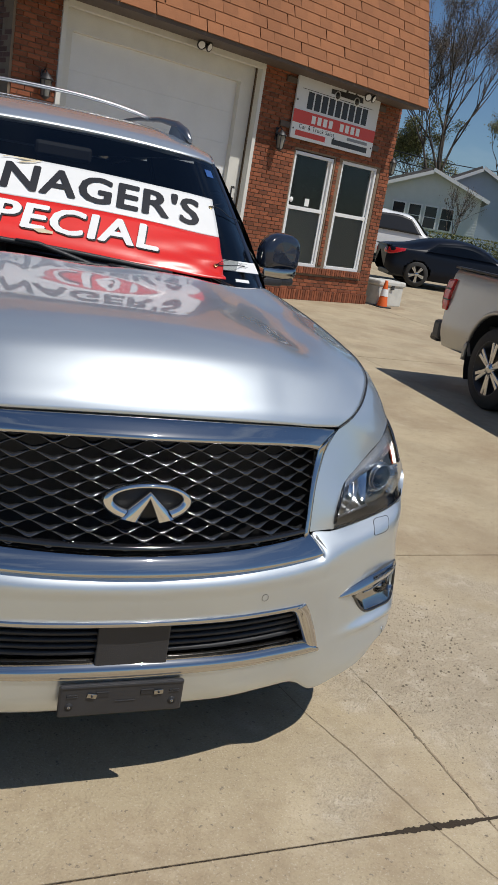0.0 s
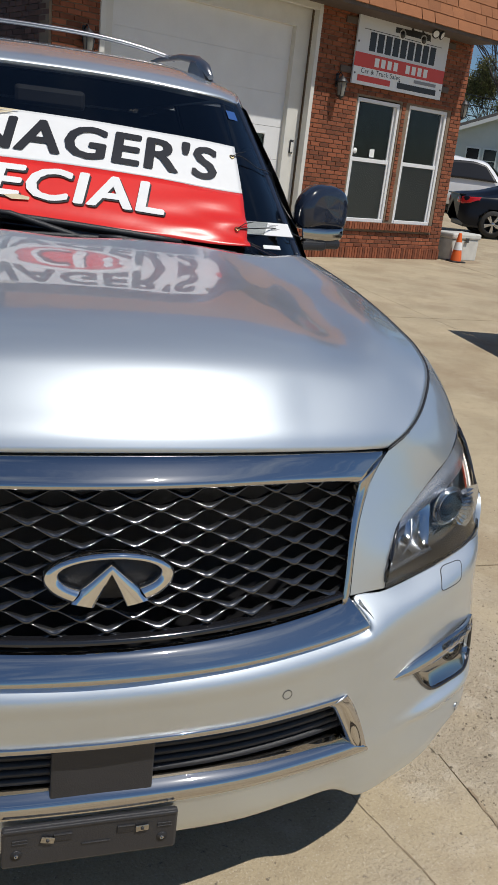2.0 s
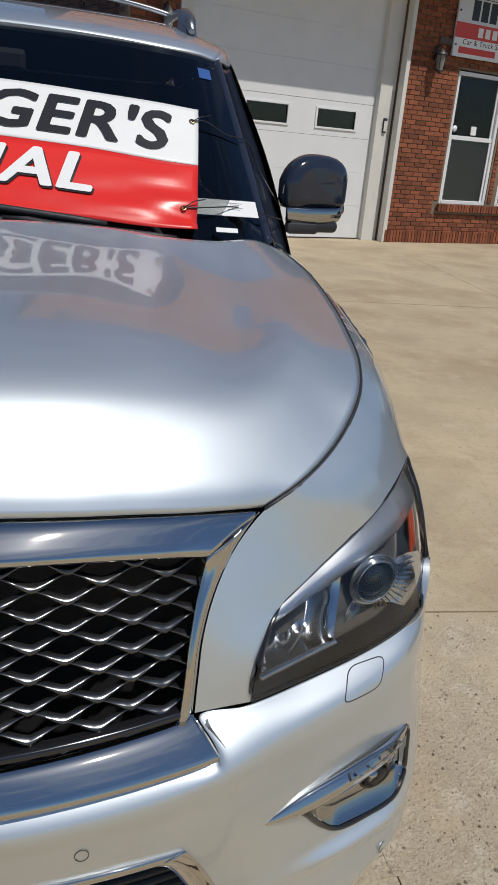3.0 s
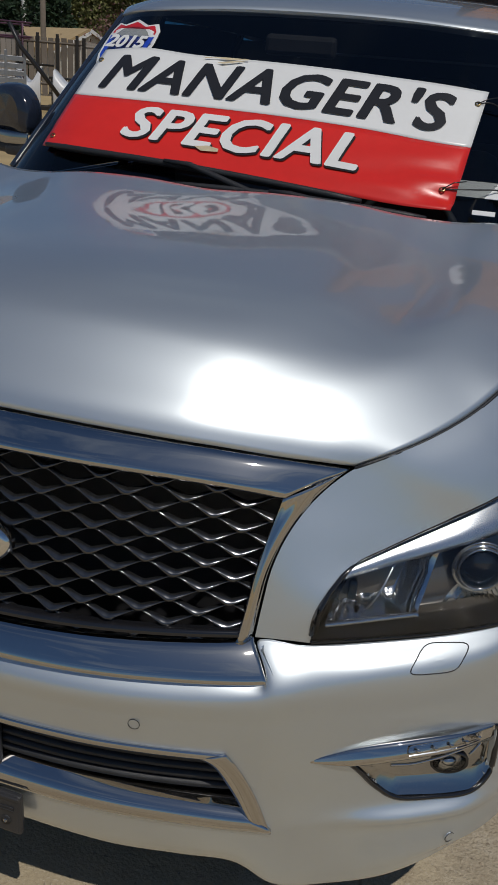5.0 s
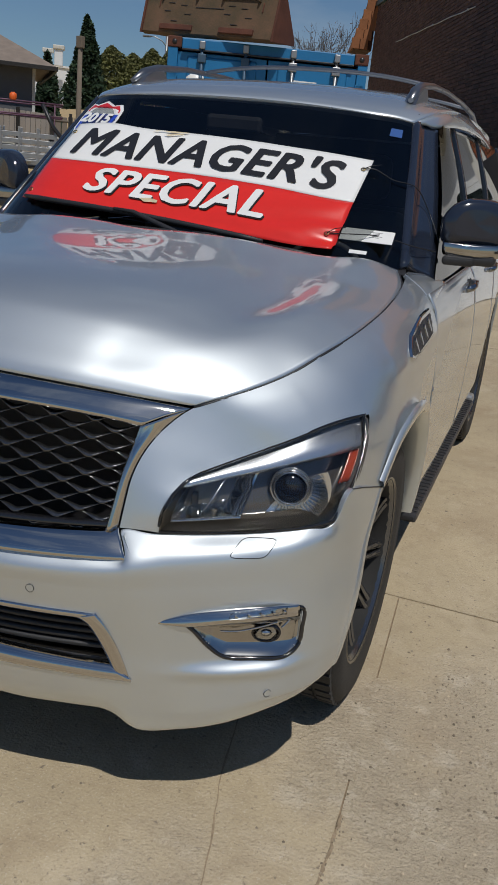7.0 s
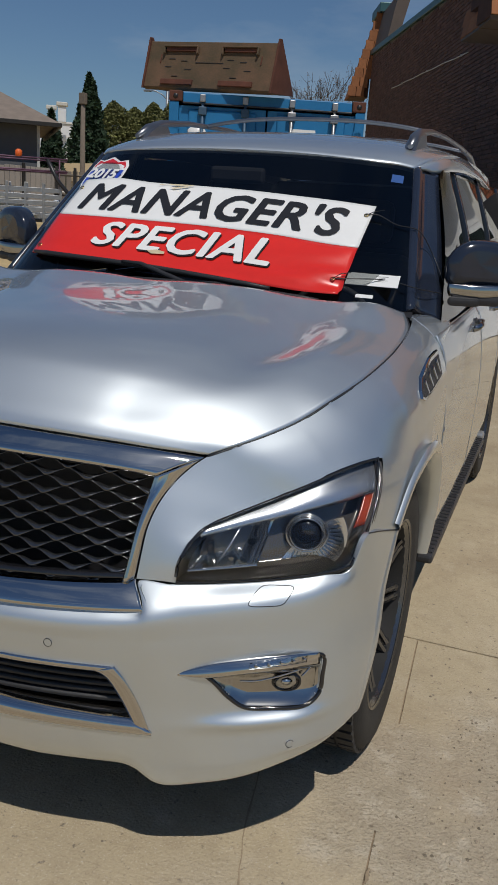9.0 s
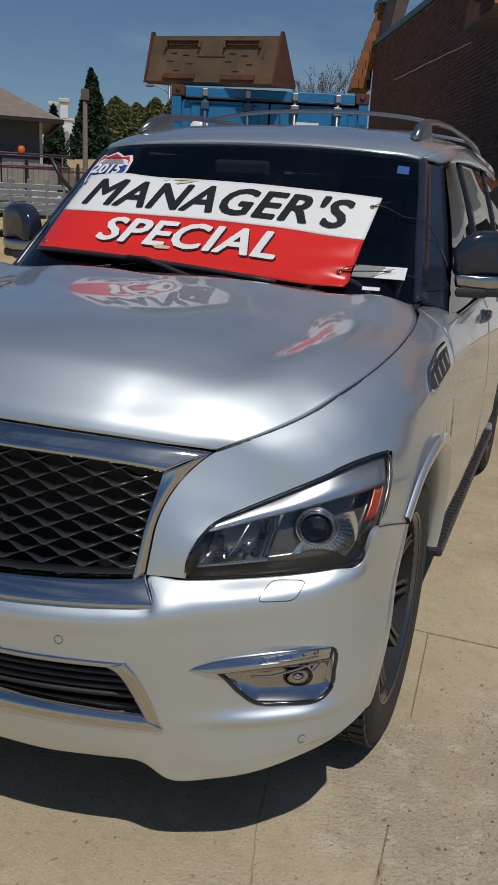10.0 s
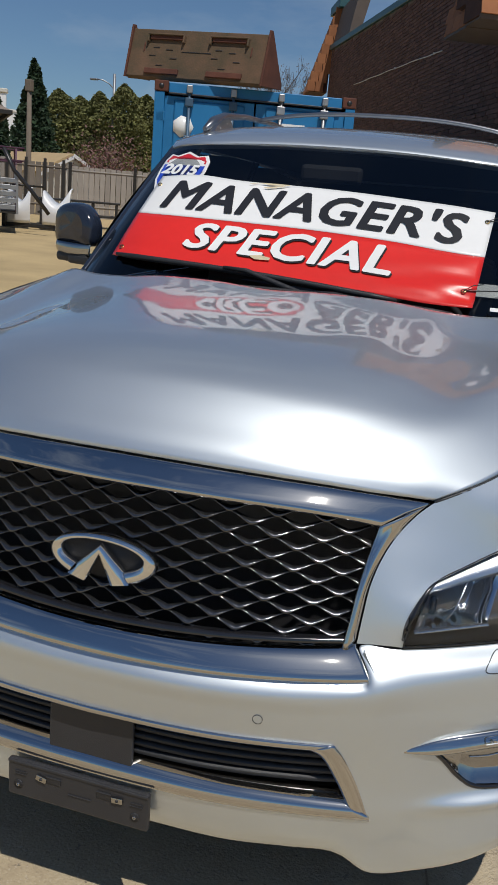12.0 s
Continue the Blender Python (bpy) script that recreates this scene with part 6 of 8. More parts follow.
# mansard with shingles: foot at 4.12 and .62 out, head at 6.9
MAN = placed(part("mansard_roof", bmesh.new(), DARKWOOD, None), "orange-brown shingled mansard over the shop front", "roof")
M0, M1, MX0, MX1 = (.66, 4.04), (-.10, 6.95), .04, 9.62


def build_mansard():
    core = prism([(M0[0] - .02, M0[1]), (M1[0] - .02, M1[1]), (-.4, M1[1]), (-.4, 4.28), (.0, 4.28), (.0, M0[1])], MX1 - MX0, Matrix(((0, 0, 1, MX0), (1, 0, 0, 0), (0, 1, 0, 0), (0, 0, 0, 1))))
    part("deck", core, SHINGLE_BED, MAN)
    part("soffit", boxes(((MX0 + .03, .0, M0[1] - .03), (MX1 - .03, M0[0] - .05, M0[1] - .004))), DARKWOOD, MAN, "dark soffit boards")
    part("fascia", boxes(((MX0, M0[0] - .05, M0[1] - .05), (MX1, M0[0] - .01, M0[1] + .01)), bevel=.004), DARKWOOD, MAN)
    tilt = math.degrees(math.atan2(M0[0] - M1[0], M1[1] - M0[1]))
    run = math.hypot(M0[0] - M1[0], M1[1] - M0[1])
    bm = boxes(((-.158, 0, -.004), (.158, .018, .20)))
    me = bpy.data.meshes.new("shingle")
    bm.to_mesh(me)
    bm.free()
    me.materials.append(SHINGLE)
    rng = random.Random(5)
    spots = []
    for k in range(int(run / .185)):
        for i in range(-1, 36):
            x = MX0 + .16 + i * .322 + (.161 if k % 2 else 0) + rng.uniform(-.012, .012)
            a, b = max(x - .158, MX0), min(x + .158, MX1)
            if b - a > .03:
                spots.append(((a + b) / 2, k, (b - a) / .316))
    spots.sort(key=lambda s: s[1] + abs(s[0] - 3.5) * .8)
    V, F = [], []
    for n, (x, k, wide) in enumerate(spots):
        s = k * .185 + .01
        m = Matrix.Translation((x, M0[0] + (M1[0] - M0[0]) * s / run + .006, M0[1] + (M1[1] - M0[1]) * s / run)) @ pose(0, 0, 0, tilt + 3.5, rng.uniform(-.6, .6), 0) @ Matrix.Diagonal((wide, 1, 1, 1))
        if n < 300:
            ob = new("shingle", me)
            ob.parent, ob.matrix_basis = MAN, m
        else:
            b0 = len(V)
            V += [tuple(m @ v.co) for v in me.vertices]
            F += [tuple(b0 + i for i in p.vertices) for p in me.polygons]
    me2 = bpy.data.meshes.new("shingle_rest")
    me2.from_pydata(V, [], F)
    me2.materials.append(SHINGLE)
    ob = tagged(new("shingle_field", me2), kind="stuff")
    ob.parent = MAN
    # return of the mansard round the corner
    ret = part("corner_return", prism([(8.66, 4.04), (9.56, 4.04), (8.90, 6.95), (8.66, 6.95)], .98, Matrix(((1, 0, 0, 0), (0, 0, 1, -.92), (0, 1, 0, 0), (0, 0, 0, 1)))), SHINGLE_BED, MAN)
    for k in range(15):
        for i in range(4 if k % 2 else 3):
            m = pose(9.575 - .042 * k, -.76 + i * .322 - (.161 if k % 2 else 0), 4.04 + k * .185, 0, -9.5, 0)
            part("shingle", boxes(((-.004, -.155, -.004), (.016, .155, .20)), m=m), SHINGLE, ret)
    part("return_soffit", boxes(((8.66, -.92, 4.0), (9.58, .03, 4.036))), DARKWOOD, ret)
    # rear mansard end with scalloped shingle rows
    RM = placed(part("rear_mansard", prism([(8.12, 7.5), (8.50, 7.5), (9.26, 5.05), (8.68, 5.05), (8.66, 6.2)], 1.2, Matrix(((1, 0, 0, 0), (0, 0, 1, -17.4), (0, 1, 0, 0), (0, 0, 0, 1)))), SHINGLE_BED, None), "shingled mansard end at the back of the building", "roof")
    for k in range(9):
        f = k / 9
        for i in range(2):
            x = 9.19 - .76 * f - i * .26
            part("shingle", boxes(((x - .12, -16.20, 5.06 + 2.4 * f), (x + .125, -16.14, 5.06 + 2.4 * f + .30)), bevel=.01), SHINGLE, RM)
        for i in range(4):
            part("shingle", boxes(((-.02, -.14, 0), (.03, .14, .31)), bevel=.008, m=pose(9.25 - .76 * f, -16.35 - i * .29, 5.05 + 2.4 * f, 0, -18, 0)), SHINGLE, RM)
    part("teal_cap", boxes(((7.95, -17.45, 7.45), (8.60, -15.9, 7.72)), bevel=.02), TEAL, RM)
    part("dark_return", prism([(8.36, 6.3), (8.66, 6.3), (8.46, 7.45), (8.1, 7.45)], 2.6, Matrix(((1, 0, 0, 0), (0, 0, 1, -16.1), (0, 1, 0, 0), (0, 0, 0, 1)))), DARKWOOD, RM)


build_mansard()


def build_window(n, x0, x1, z0, z1):
    w = placed(part("window_%d" % n, bmesh.new(), WHITE, None), "white double-hung shop window with dark room behind", "window")
    t = .06
    part("frame", boxes(((x0, -.12, z0), (x0 + t, -.03, z1)), ((x1 - t, -.12, z0), (x1, -.03, z1)), ((x0 + t, -.12, z1 - t), (x1 - t, -.03, z1)), ((x0 + t, -.12, z0), (x1 - t, -.02, z0 + t)), bevel=.004), WHITE, w)
    zm = (z0 + z1) / 2 + .03
    part("meeting_rail", boxes(((x0 + t, -.115, zm - .035), (x1 - t, -.05, zm + .035)), bevel=.004), WHITE, w)
    s = .045
    for a, b, y in ((z0 + t, zm - .035, -.075), (zm + .035, z1 - t, -.095)):
        part("sash", boxes(((x0 + t, y - .02, a), (x0 + t + s, y + .02, b)), ((x1 - t - s, y - .02, a), (x1 - t, y + .02, b)), bevel=.003), WHITE, w)
        part("pane", boxes(((x0 + t + s, y - .003, a), (x1 - t - s, y + .003, b))), SCREENED if y > -.08 else CLEAR, w).visible_shadow = False
    part("blind", boxes(((x0 + .20, -.21, z0), (x0 + .34, -.20, z1)), ((x0 + .38, -.24, z0), (x0 + .44, -.23, z1)), ((x1 - .26, -.24, z0), (x1 - .20, -.23, z1))), GREYBLIND, w, "pale vertical blind slats drawn aside")


SCREENED = glass("screened_glass", (0.60, 0.64, 0.64), 0.30, 0.5)
GREYBLIND = mat("grey_blind", (0.48, 0.50, 0.50), 0.8, 0, 0.12, 4, 50)
for k, o in enumerate(OPEN):
    build_window(k + 1, *o)
nt_ = thing("window_notice", "small white notice on the window glass", "notice")
part("card", boxes(((2.18, -.088, 1.80), (2.30, -.084, 1.94))), BANNER_WHITE, nt_)
nt_.matrix_basis = BM
dc = thing("round_decal", "small round white decal on the window glass", "sticker")
part("disc", lathe([(0, 0), (.05, 0), (.05, .004), (0, .004)], 20, pose(2.68, -.085, 1.88, -90, 0, 0)), BANNER_WHITE, dc)
dc.matrix_basis = BM


def build_garage():
    x0, x1, z0, z1 = DOOR
    d = placed(part("door_1", bmesh.new(), WHITE, None), "tall white sectional garage door with small windows", "garage door")
    n = 7
    h = 3.62 / n
    for k in range(n):
        a = .02 + k * h
        if k == 3:
            wins = [(4.62, 5.42), (5.9, 6.7), (7.0, 7.6)]
            xs = [x0 + .32] + [v for w_ in wins for v in w_] + [x1 - .22]
            cells = [((xs[i], -.30, a + .004), (xs[i + 1], -.26, a + h - .004)) for i in range(0, len(xs) - 1, 2)]
            cells += [((w0, -.30, a + .004), (w1, -.26, a + .10)) for w0, w1 in wins] + [((w0, -.30, a + h - .10), (w1, -.26, a + h - .004)) for w0, w1 in wins]
            part("door_section", boxes(*cells), WHITE, d)
            for w0, w1 in wins:
                part("pane_frame", boxes(((w0, -.265, a + .10), (w0 + .035, -.245, a + h - .10)), ((w1 - .035, -.265, a + .10), (w1, -.245, a + h - .10)), ((w0 + .035, -.265, a + .10), (w1 - .035, -.245, a + .13)), ((w0 + .035, -.265, a + h - .13), (w1 - .035, -.245, a + h - .10)), bevel=.003), WHITE, d)
                part("pane", boxes(((w0 + .035, -.28, a + .13), (w1 - .035, -.275, a + h - .13))), CLEAR, d)
        else:
            part("door_section", boxes(((x0 + .32, -.30, a + .0008), (x1 - .22, -.26, a + h - .0008)), bevel=.0015), WHITE, d)
    tr = placed(part("trim", boxes(((x0 + .02, -.31, 0), (x0 + .32, -.16, 3.66)), ((x1 - .24, -.31, 0), (x1 - .02, -.16, 3.66)), ((x0 + .02, -.31, 3.64), (x1 - .02, -.16, 3.97)), bevel=.005), CREAM, None), "cream painted jamb boards round the garage door", "trim")
    part("corner_guard", boxes(((x0 - .05, -.10, 0), (x0 + .03, .03, 3.98)), ((x0 - .05, -.09, 3.92), (x1 + .05, .02, 4.05)), ((x1 - .03, -.10, 0), (x1 + .05, .03, 3.98)), bevel=.006), CREAM, tr)
    kp = thing("door_keypad", "small grey keypad box on the door jamb", "keypad")
    part("case", boxes(((4.10, -.16, 1.70), (4.17, -.13, 1.92)), bevel=.008), GREYPLASTIC, kp)
    part("lid", boxes(((4.107, -.13, 1.72), (4.163, -.125, 1.88)), bevel=.004), CREAM, kp)
    kp.matrix_basis = BM


build_garage()


def build_lantern(x, z, y=0.0):
    la = thing("wall_lantern", "black coach lantern with frosted panes on the brick wall", "lamp", group="wall lanterns")
    part("bracket", boxes(((-.03, 0, -.02), (.03, .02, .20)), bevel=.008), BLACKPLASTIC, la)
    bm = bmesh.new()
    tube(bm, [(0, .02, .16), (0, .08, .21), (0, .13, .17), (0, .14, .12)], .010, 8)
    part("arm", bm, BLACKPLASTIC, la)
    part("hood", lathe([(.012, .16), (.03, .145), (.10, .075), (.105, .06), (.09, .058), (0, .06)], 8, pose(0, .14, 0)), BLACKPLASTIC, la)
    part("glass", lathe([(.055, -.16), (.078, .055)], 8, pose(0, .14, 0)), LAMPGLASS, la)
    for k in range(4):
        a = math.radians(45 + 90 * k)
        bm = bmesh.new()
        tube(bm, [(.057 * math.cos(a), .14 + .057 * math.sin(a), -.165), (.082 * math.cos(a), .14 + .082 * math.sin(a), .06)], .008, 6)
        part("bar", bm, BLACKPLASTIC, la)
    part("base", lathe([(0, -.21), (.02, -.20), (.06, -.17), (.06, -.155), (0, -.155)], 8, pose(0, .14, 0)), BLACKPLASTIC, la)
    la.matrix_basis = BM @ pose(x, y + .005, z)
    return la


build_lantern(3.43, 2.86)
build_lantern(8.16, 2.80)
build_lantern(-.02, 2.90, -.15)


def build_floodlight(x, y, z):
    fl = thing("floodlight", "twin-head security floodlight under the eave", "lamp")
    part("junction_box", lathe([(.05, 0), (.05, .04), (.03, .05), (0, .05)], 16, pose(0, 0, 0, 180)), BLACKPLASTIC, fl)
    for s in (-1, 1):
        bm = bmesh.new()
        tube(bm, [(0, 0, -.04), (s * .05, .03, -.07), (s * .07, .06, -.09)], .012, 8)
        part("arm", bm, BLACKPLASTIC, fl)
        part("head", lathe([(.03, -.10), (.045, -.04), (.075, .0), (.075, .015), (.06, .015), (0, .01)], 20, pose(s * .08, .09, -.12, -110, 0, -s * 20)), BLACKPLASTIC, fl)
        part("lens", lathe([(.056, .0155), (.03, .019), (0, .02)], 20, pose(s * .08, .09, -.12, -110, 0, -s * 20)), WHITE, fl)
    fl.matrix_basis = BM @ pose(x, y, z)


build_floodlight(5.47, .12, 4.06)
build_floodlight(8.3, .12, 4.06)
build_floodlight(1.55, .35, 4.06)


def build_sign():
    sg = thing("shop_sign", "white, red and black auto dealer sign board over the windows", "sign")
    x0, x1, z0, z1 = .80, 3.14, 2.95, 4.15
    W = x1 - x0
    part("board", boxes(((x0, .03, z0), (x1, .065, z1)), bevel=.004), SIGNGREY, sg)
    def X(f):
        return x1 - f * W
    def Zf(f):
        return z1 - f * (z1 - z0)
    def bar(f0, f1, g0, g1, material, name="bar", lift=.067):
        part(name, boxes(((X(f1), lift - .002, Zf(g1)), (X(f0), lift, Zf(g0)))), material, sg)
    bar(0, 1, .585, .77, REDSIGN, "red_band")
    bar(0, 1, .77, 1, BANNER_WHITE, "white_band")
    # name as nine plain upright blocks
    for k in range(9):
        f = .13 + k * .083
        bar(f, f + .066, .30, .545, INK, "name_block")
    for k in range(9):
        if k == 4:
            continue
        f = .21 + k * .068
        bar(f, f + .045, .62, .735, BANNER_WHITE, "name_block", .069)
    lettering("Car & Truck Sales", .115, INK, sg, Matrix.Translation((X(.29), .0685, Zf(.815))) @ pose(0, 0, 0, 90, 0, 180), "small dark lettering", 1.15)
    bar(.66, .92, .795, .84, SIGNTXT, "text_bar", .069)
    bar(.05, .40, .875, .955, REDSIGN, "text_bar", .069)
    bar(.48, .93, .875, .955, INK, "text_bar", .069)
    bar(.06, .92, .272, .28, INK, "rule")
    # pickup outline over the name
    ol = [(.36, .22), (.36, .15), (.56, .14), (.57, .07), (.60, .05), (.70, .05), (.73, .13), (.82, .14), (.83, .22)]
    ol = [(.38 + (a - .36) * .85, b + .01) for a, b in ol]
    bm = prism([(X(a), Zf(b)) for a, b in ol], .003, Matrix(((1, 0, 0, 0), (0, 0, 1, .066), (0, 1, 0, 0), (0, 0, 0, 1))))
    part("truck_shape", bm, INK, sg)
    for a in (.46, .70):
        part("truck_wheel", lathe([(0, 0), (.085, 0), (.085, .005), (0, .005)], 24, pose(X(a), .066, Zf(.235), -90, 0, 0)), SIGNGREY, sg)
        part("truck_wheel", lathe([(0, 0), (.062, 0), (.062, .007), (0, .007)], 24, pose(X(a), .066, Zf(.235), -90, 0, 0)), INK, sg)
    part("cab_glass", boxes(((X(.665), .068, Zf(.14)), (X(.575), .071, Zf(.08)))), SIGNGREY, sg)
    for a, b in ((.02, .45), (.02, .86), (.98, .1), (.98, .86), (.5, .86)):
        part("screw", lathe([(.018, 0), (.018, .004), (0, .007)], 10, pose(X(a), .066, Zf(b), -90, 0, 0)), INK, sg)
    for z in (3.10, 3.85):
        part("standoff", boxes(((x0 - .25, 0, z), (x1 + .25, .03, z + .10)), bevel=.004), DARKWOOD, sg)
    sg.matrix_basis = BM


SIGNGREY = mat("sign_white", (0.66, 0.68, 0.71), 0.35, 0, 0.04, 2, 30)
REDSIGN = mat("sign_red", (0.62, 0.055, 0.04), 0.35, 0, 0.05, 2, 30)
build_sign()


def build_cone(x, y):
    c = thing("traffic_cone", "orange traffic cone with a white band by the wall corner", "cone", (x, y, 0))
    part("base_plate", boxes(((-.15, -.15, 0), (.15, .15, .03)), bevel=.01), BLACKPLASTIC, c)
    part("cone_body", lathe([(.115, .03), (.035, .56), (.03, .58), (0, .58)], 24), ORANGE, c)
    part("white_band", lathe([(.088, .245), (.065, .40)], 24), BANNER_WHITE, c)


ORANGE = mat("cone_orange", (0.75, 0.13, 0.02), 0.5, 0, 0.08, 10, 100)
OLDWHITE = mat("stained_white", (0.56, 0.55, 0.50), 0.7, 0, 0.2, 5, 60, 0.2)
build_cone(8.98, 14.25)
bx = thing("storage_bin", "stained white lidded bin against the brick corner", "bin", (9.22, 14.72, 0), 20)
part("tub", boxes(((-.42, -.22, 0), (.42, .26, .44)), bevel=.03), OLDWHITE, bx)
part("lid", boxes(((-.45, -.25, .44), (.45, .29, .56)), bevel=.035), OLDWHITE, bx)
part("latch", boxes(((-.05, -.265, .38), (.05, -.25, .47)), bevel=.006), GREYPLASTIC, bx)


# ---- container with a loader bucket on top ----
BLUE = mat("container_blue", (0.012, 0.165, 0.38), 0.5, 0, 0.18, 2.5, 60, 0.25)
RUST = mat("rusty_steel", (0.135, 0.075, 0.045), 0.8, 0.15, 0.4, 4, 50, 0.6, alt=(0.06, 0.055, 0.03))
RUSTRED = mat("rusty_red_steel", (0.11, 0.04, 0.025), 0.85, 0.1, 0.35, 6, 60, 0.5)
STEEL = mat("galvanised", (0.36, 0.37, 0.38), 0.45, 0.8, 0.15, 8, 80, 0.2)
CM = pose(-2.48, 9.11, 0, 0, 0, 19.5)


def build_container():
    c = thing("shipping_container", "blue steel high-cube shipping container with closed doors", "container")
    L, W, H = 6.06, 2.44, 2.90
    h = W / 2
    # corrugated sides
    for s in (-1, 1):
        ys = np.arange(.12, L - .1, .07)
        wave = [(.0, .0, .036, .036)[k % 4] for k in range(len(ys))]
        G = np.stack([np.stack([np.full(len(ys), s * h) - s * (.02 + np.array(wave)), ys, np.full(len(ys), z)], 1) for z in (.16, H - .1)])
        sheet("side_wall", G, BLUE, c, (s, 0, 0), smooth=False)
    part("roof_panel", boxes(((-h + .03, .1, H - .06), (h - .03, L - .05, H - .03))), BLUE, c)
    part("back_wall", boxes(((-h + .05, L - .06, .16), (h - .05, L - .03, H - .1))), BLUE, c)
    part("floor_frame", boxes(((-h, .0, .0), (h, L, .16)), bevel=.01), BLUE, c)
    for s in (-1, 1):
        part("corner_post", boxes(((s * h - s * .12, -.0, .16), (s * h, .12, H - .12)), bevel=.008), BLUE, c)
        part("top_rail", boxes(((s * h - s * .07, .1, H - .10), (s * h, L, H)), bevel=.008), BLUE, c)
        for y in (0, L - .17):
            for z in (0, H - .12):
                cc = part("corner_casting", boxes(((s * h - s * .165, y - .012, z), (s * h + s * .004, y + .165, z + .124)), bevel=.012), RUSTRED, c)
                part("casting_hole", lathe([(.03, 0), (.03, .004), (0, .004)], 14, pose(s * (h - .08), y - .012, z + .06, 90, 0, 0)), INK, cc)
    part("header", boxes(((-h + .17, .0, H - .14), (h - .17, .10, H - .01)), bevel=.01), BLUE, c)
    part("header_lip", boxes(((-h + .17, -.03, H - .145), (h - .17, .0, H - .125)), bevel=.004), INK, c)
    for s in (-1, 1):
        x0, x1 = (-h + .12, -.01) if s < 0 else (.01, h - .12)
        dr = part("door_leaf", boxes(((x0, .03, .20), (x1, .07, H - .16)), bevel=.008), BLUE, c, "blue steel door leaf")
        for k in range(3):
            z0 = .28 + k * .84
            part("door_panel", boxes(((x0 + .12, .015, z0), (x1 - .12, .04, z0 + .74)), bevel=.02), BLUE, dr)
        for x in (x0 + .30, x1 - .26):
            bm = bmesh.new()
            tube(bm, [(x, -.02, .12), (x, -.02, H - .06)], .020, 10)
            rod = part("lock_rod", bm, STEEL if s > 0 else BLUEROD, dr, "vertical locking rod")
            for z in (.22, .9, 1.55, 2.25, H - .22):
                part("rod_bracket", boxes(((x - .05, -.05, z - .05), (x + .05, .035, z + .05)), bevel=.01), STEEL if s > 0 else BLUEROD, rod)
            part("rod_cam", boxes(((x - .035, -.06, H - .12), (x + .035, .02, H - .03)), bevel=.01), STEEL, rod)
            part("lock_handle", boxes(((x - .02, -.06, 1.18), (x + .34, -.035, 1.22)), bevel=.008), STEEL, rod)
        for z in (.4, 1.1, 1.8, 2.5):
            part("hinge", boxes(((s * (h - .13), .0, z - .06), (s * (h - .02), .05, z + .06)), bevel=.01), BLUE, dr)
    # plain white marks on the door
    part("white_mark", lathe([(0, 0), (.13, 0), (.13, .003), (0, .003)], 7, pose(-.86, .012, 2.40, 90, 0, 0)), BANNER_WHITE, c)
    part("white_mark", lathe([(.12, 0), (.19, 0), (.19, .003), (.12, .003)], 28, pose(-.42, .011, 2.28, 90, 0, 0)), BANNER_WHITE, c)
    part("white_mark", boxes(((.30, .010, 2.46), (.62, .013, 2.54))), BANNER_WHITE, c)
    c.matrix_basis = CM


BLUEROD = mat("painted_rod", (0.05, 0.10, 0.16), 0.55, 0.2, 0.2, 6, 80, 0.2)
build_container()


def build_bucket():
    b = thing("loader_bucket", "rusty steel loader bucket upside down on the blue container", "bucket")
    w = 1.74
    M = Matrix(((0, 0, 1, -w / 2), (1, 0, 0, 0), (0, 1, 0, 0), (0, 0, 0, 1)))
    body = prism([(0.0, .0), (.05, -.03), (.50, .02), (.54, .05), (.18, .60), (.13, .61)], w, M, .008)
    part("shell", body, RUST, b, "dented rust-brown shell")
    for s in (-1, 1):
        part("side_plate", prism([(-.03, -.02), (.57, .02), (.57, .07), (.16, .66), (.10, .655)], .022, Matrix(((0, 0, 1, s * w / 2 - .011), (1, 0, 0, 0), (0, 1, 0, 0), (0, 0, 0, 1))), .004), RUSTRED, b)
    def face(x, f, wd, hg, dp, name, material):
        y, z = .0 + .13 * f, .0 + .61 * f
        part(name, boxes(((-wd / 2, -dp, -hg / 2), (wd / 2, .006, hg / 2)), bevel=.006, m=pose(x, y, z, -12, 0, 0)), material, b)
    for x in (-.40, .40):
        face(x, .82, .42, .05, .03, "hook_bar", RUSTRED)
        face(x, .875, .46, .02, .055, "hook_lip", RUST)
        for s in (-1, 1):
            face(x + s * .23, .80, .02, .10, .05, "hook_cheek", RUST)
        face(x, .12, .44, .07, .03, "foot_plate", RUSTRED)
        for dx, f in ((-.12, .62), (-.16, .45), (.05, .58), (.12, .40), (-.05, .25)):
            face(x + dx, f, .09, .014, .006, "slot", INK)
    face(0, .55, .38, .014, .006, "slot", INK)
    for x in (-.68, .68):
        face(x, .62, .012, .12, .012, "weld", RUSTRED)
    b.matrix_basis = CM @ pose(-.80, .10, 2.95, 0, 2.2, -28.0) @ Matrix.Diagonal((1.08, 1, .92, 1))


build_bucket()


# ---- pickup beside the lot, sedan and white pickup behind ----
PEWTER = mat("pewter_paint", (0.42, 0.41, 0.39), 0.32, 0.6, 0.05, 2.5, 300, 0.0, 0.9)
NAVY = mat("navy_paint", (0.006, 0.009, 0.018), 0.35, 0.0, 0.05, 3, 300, 0, 0.0, spec=0.25)
TRUCKWHITE = mat("truck_white", (0.74, 0.75, 0.76), 0.35, 0, 0.04, 3, 200, 0, 0.8)


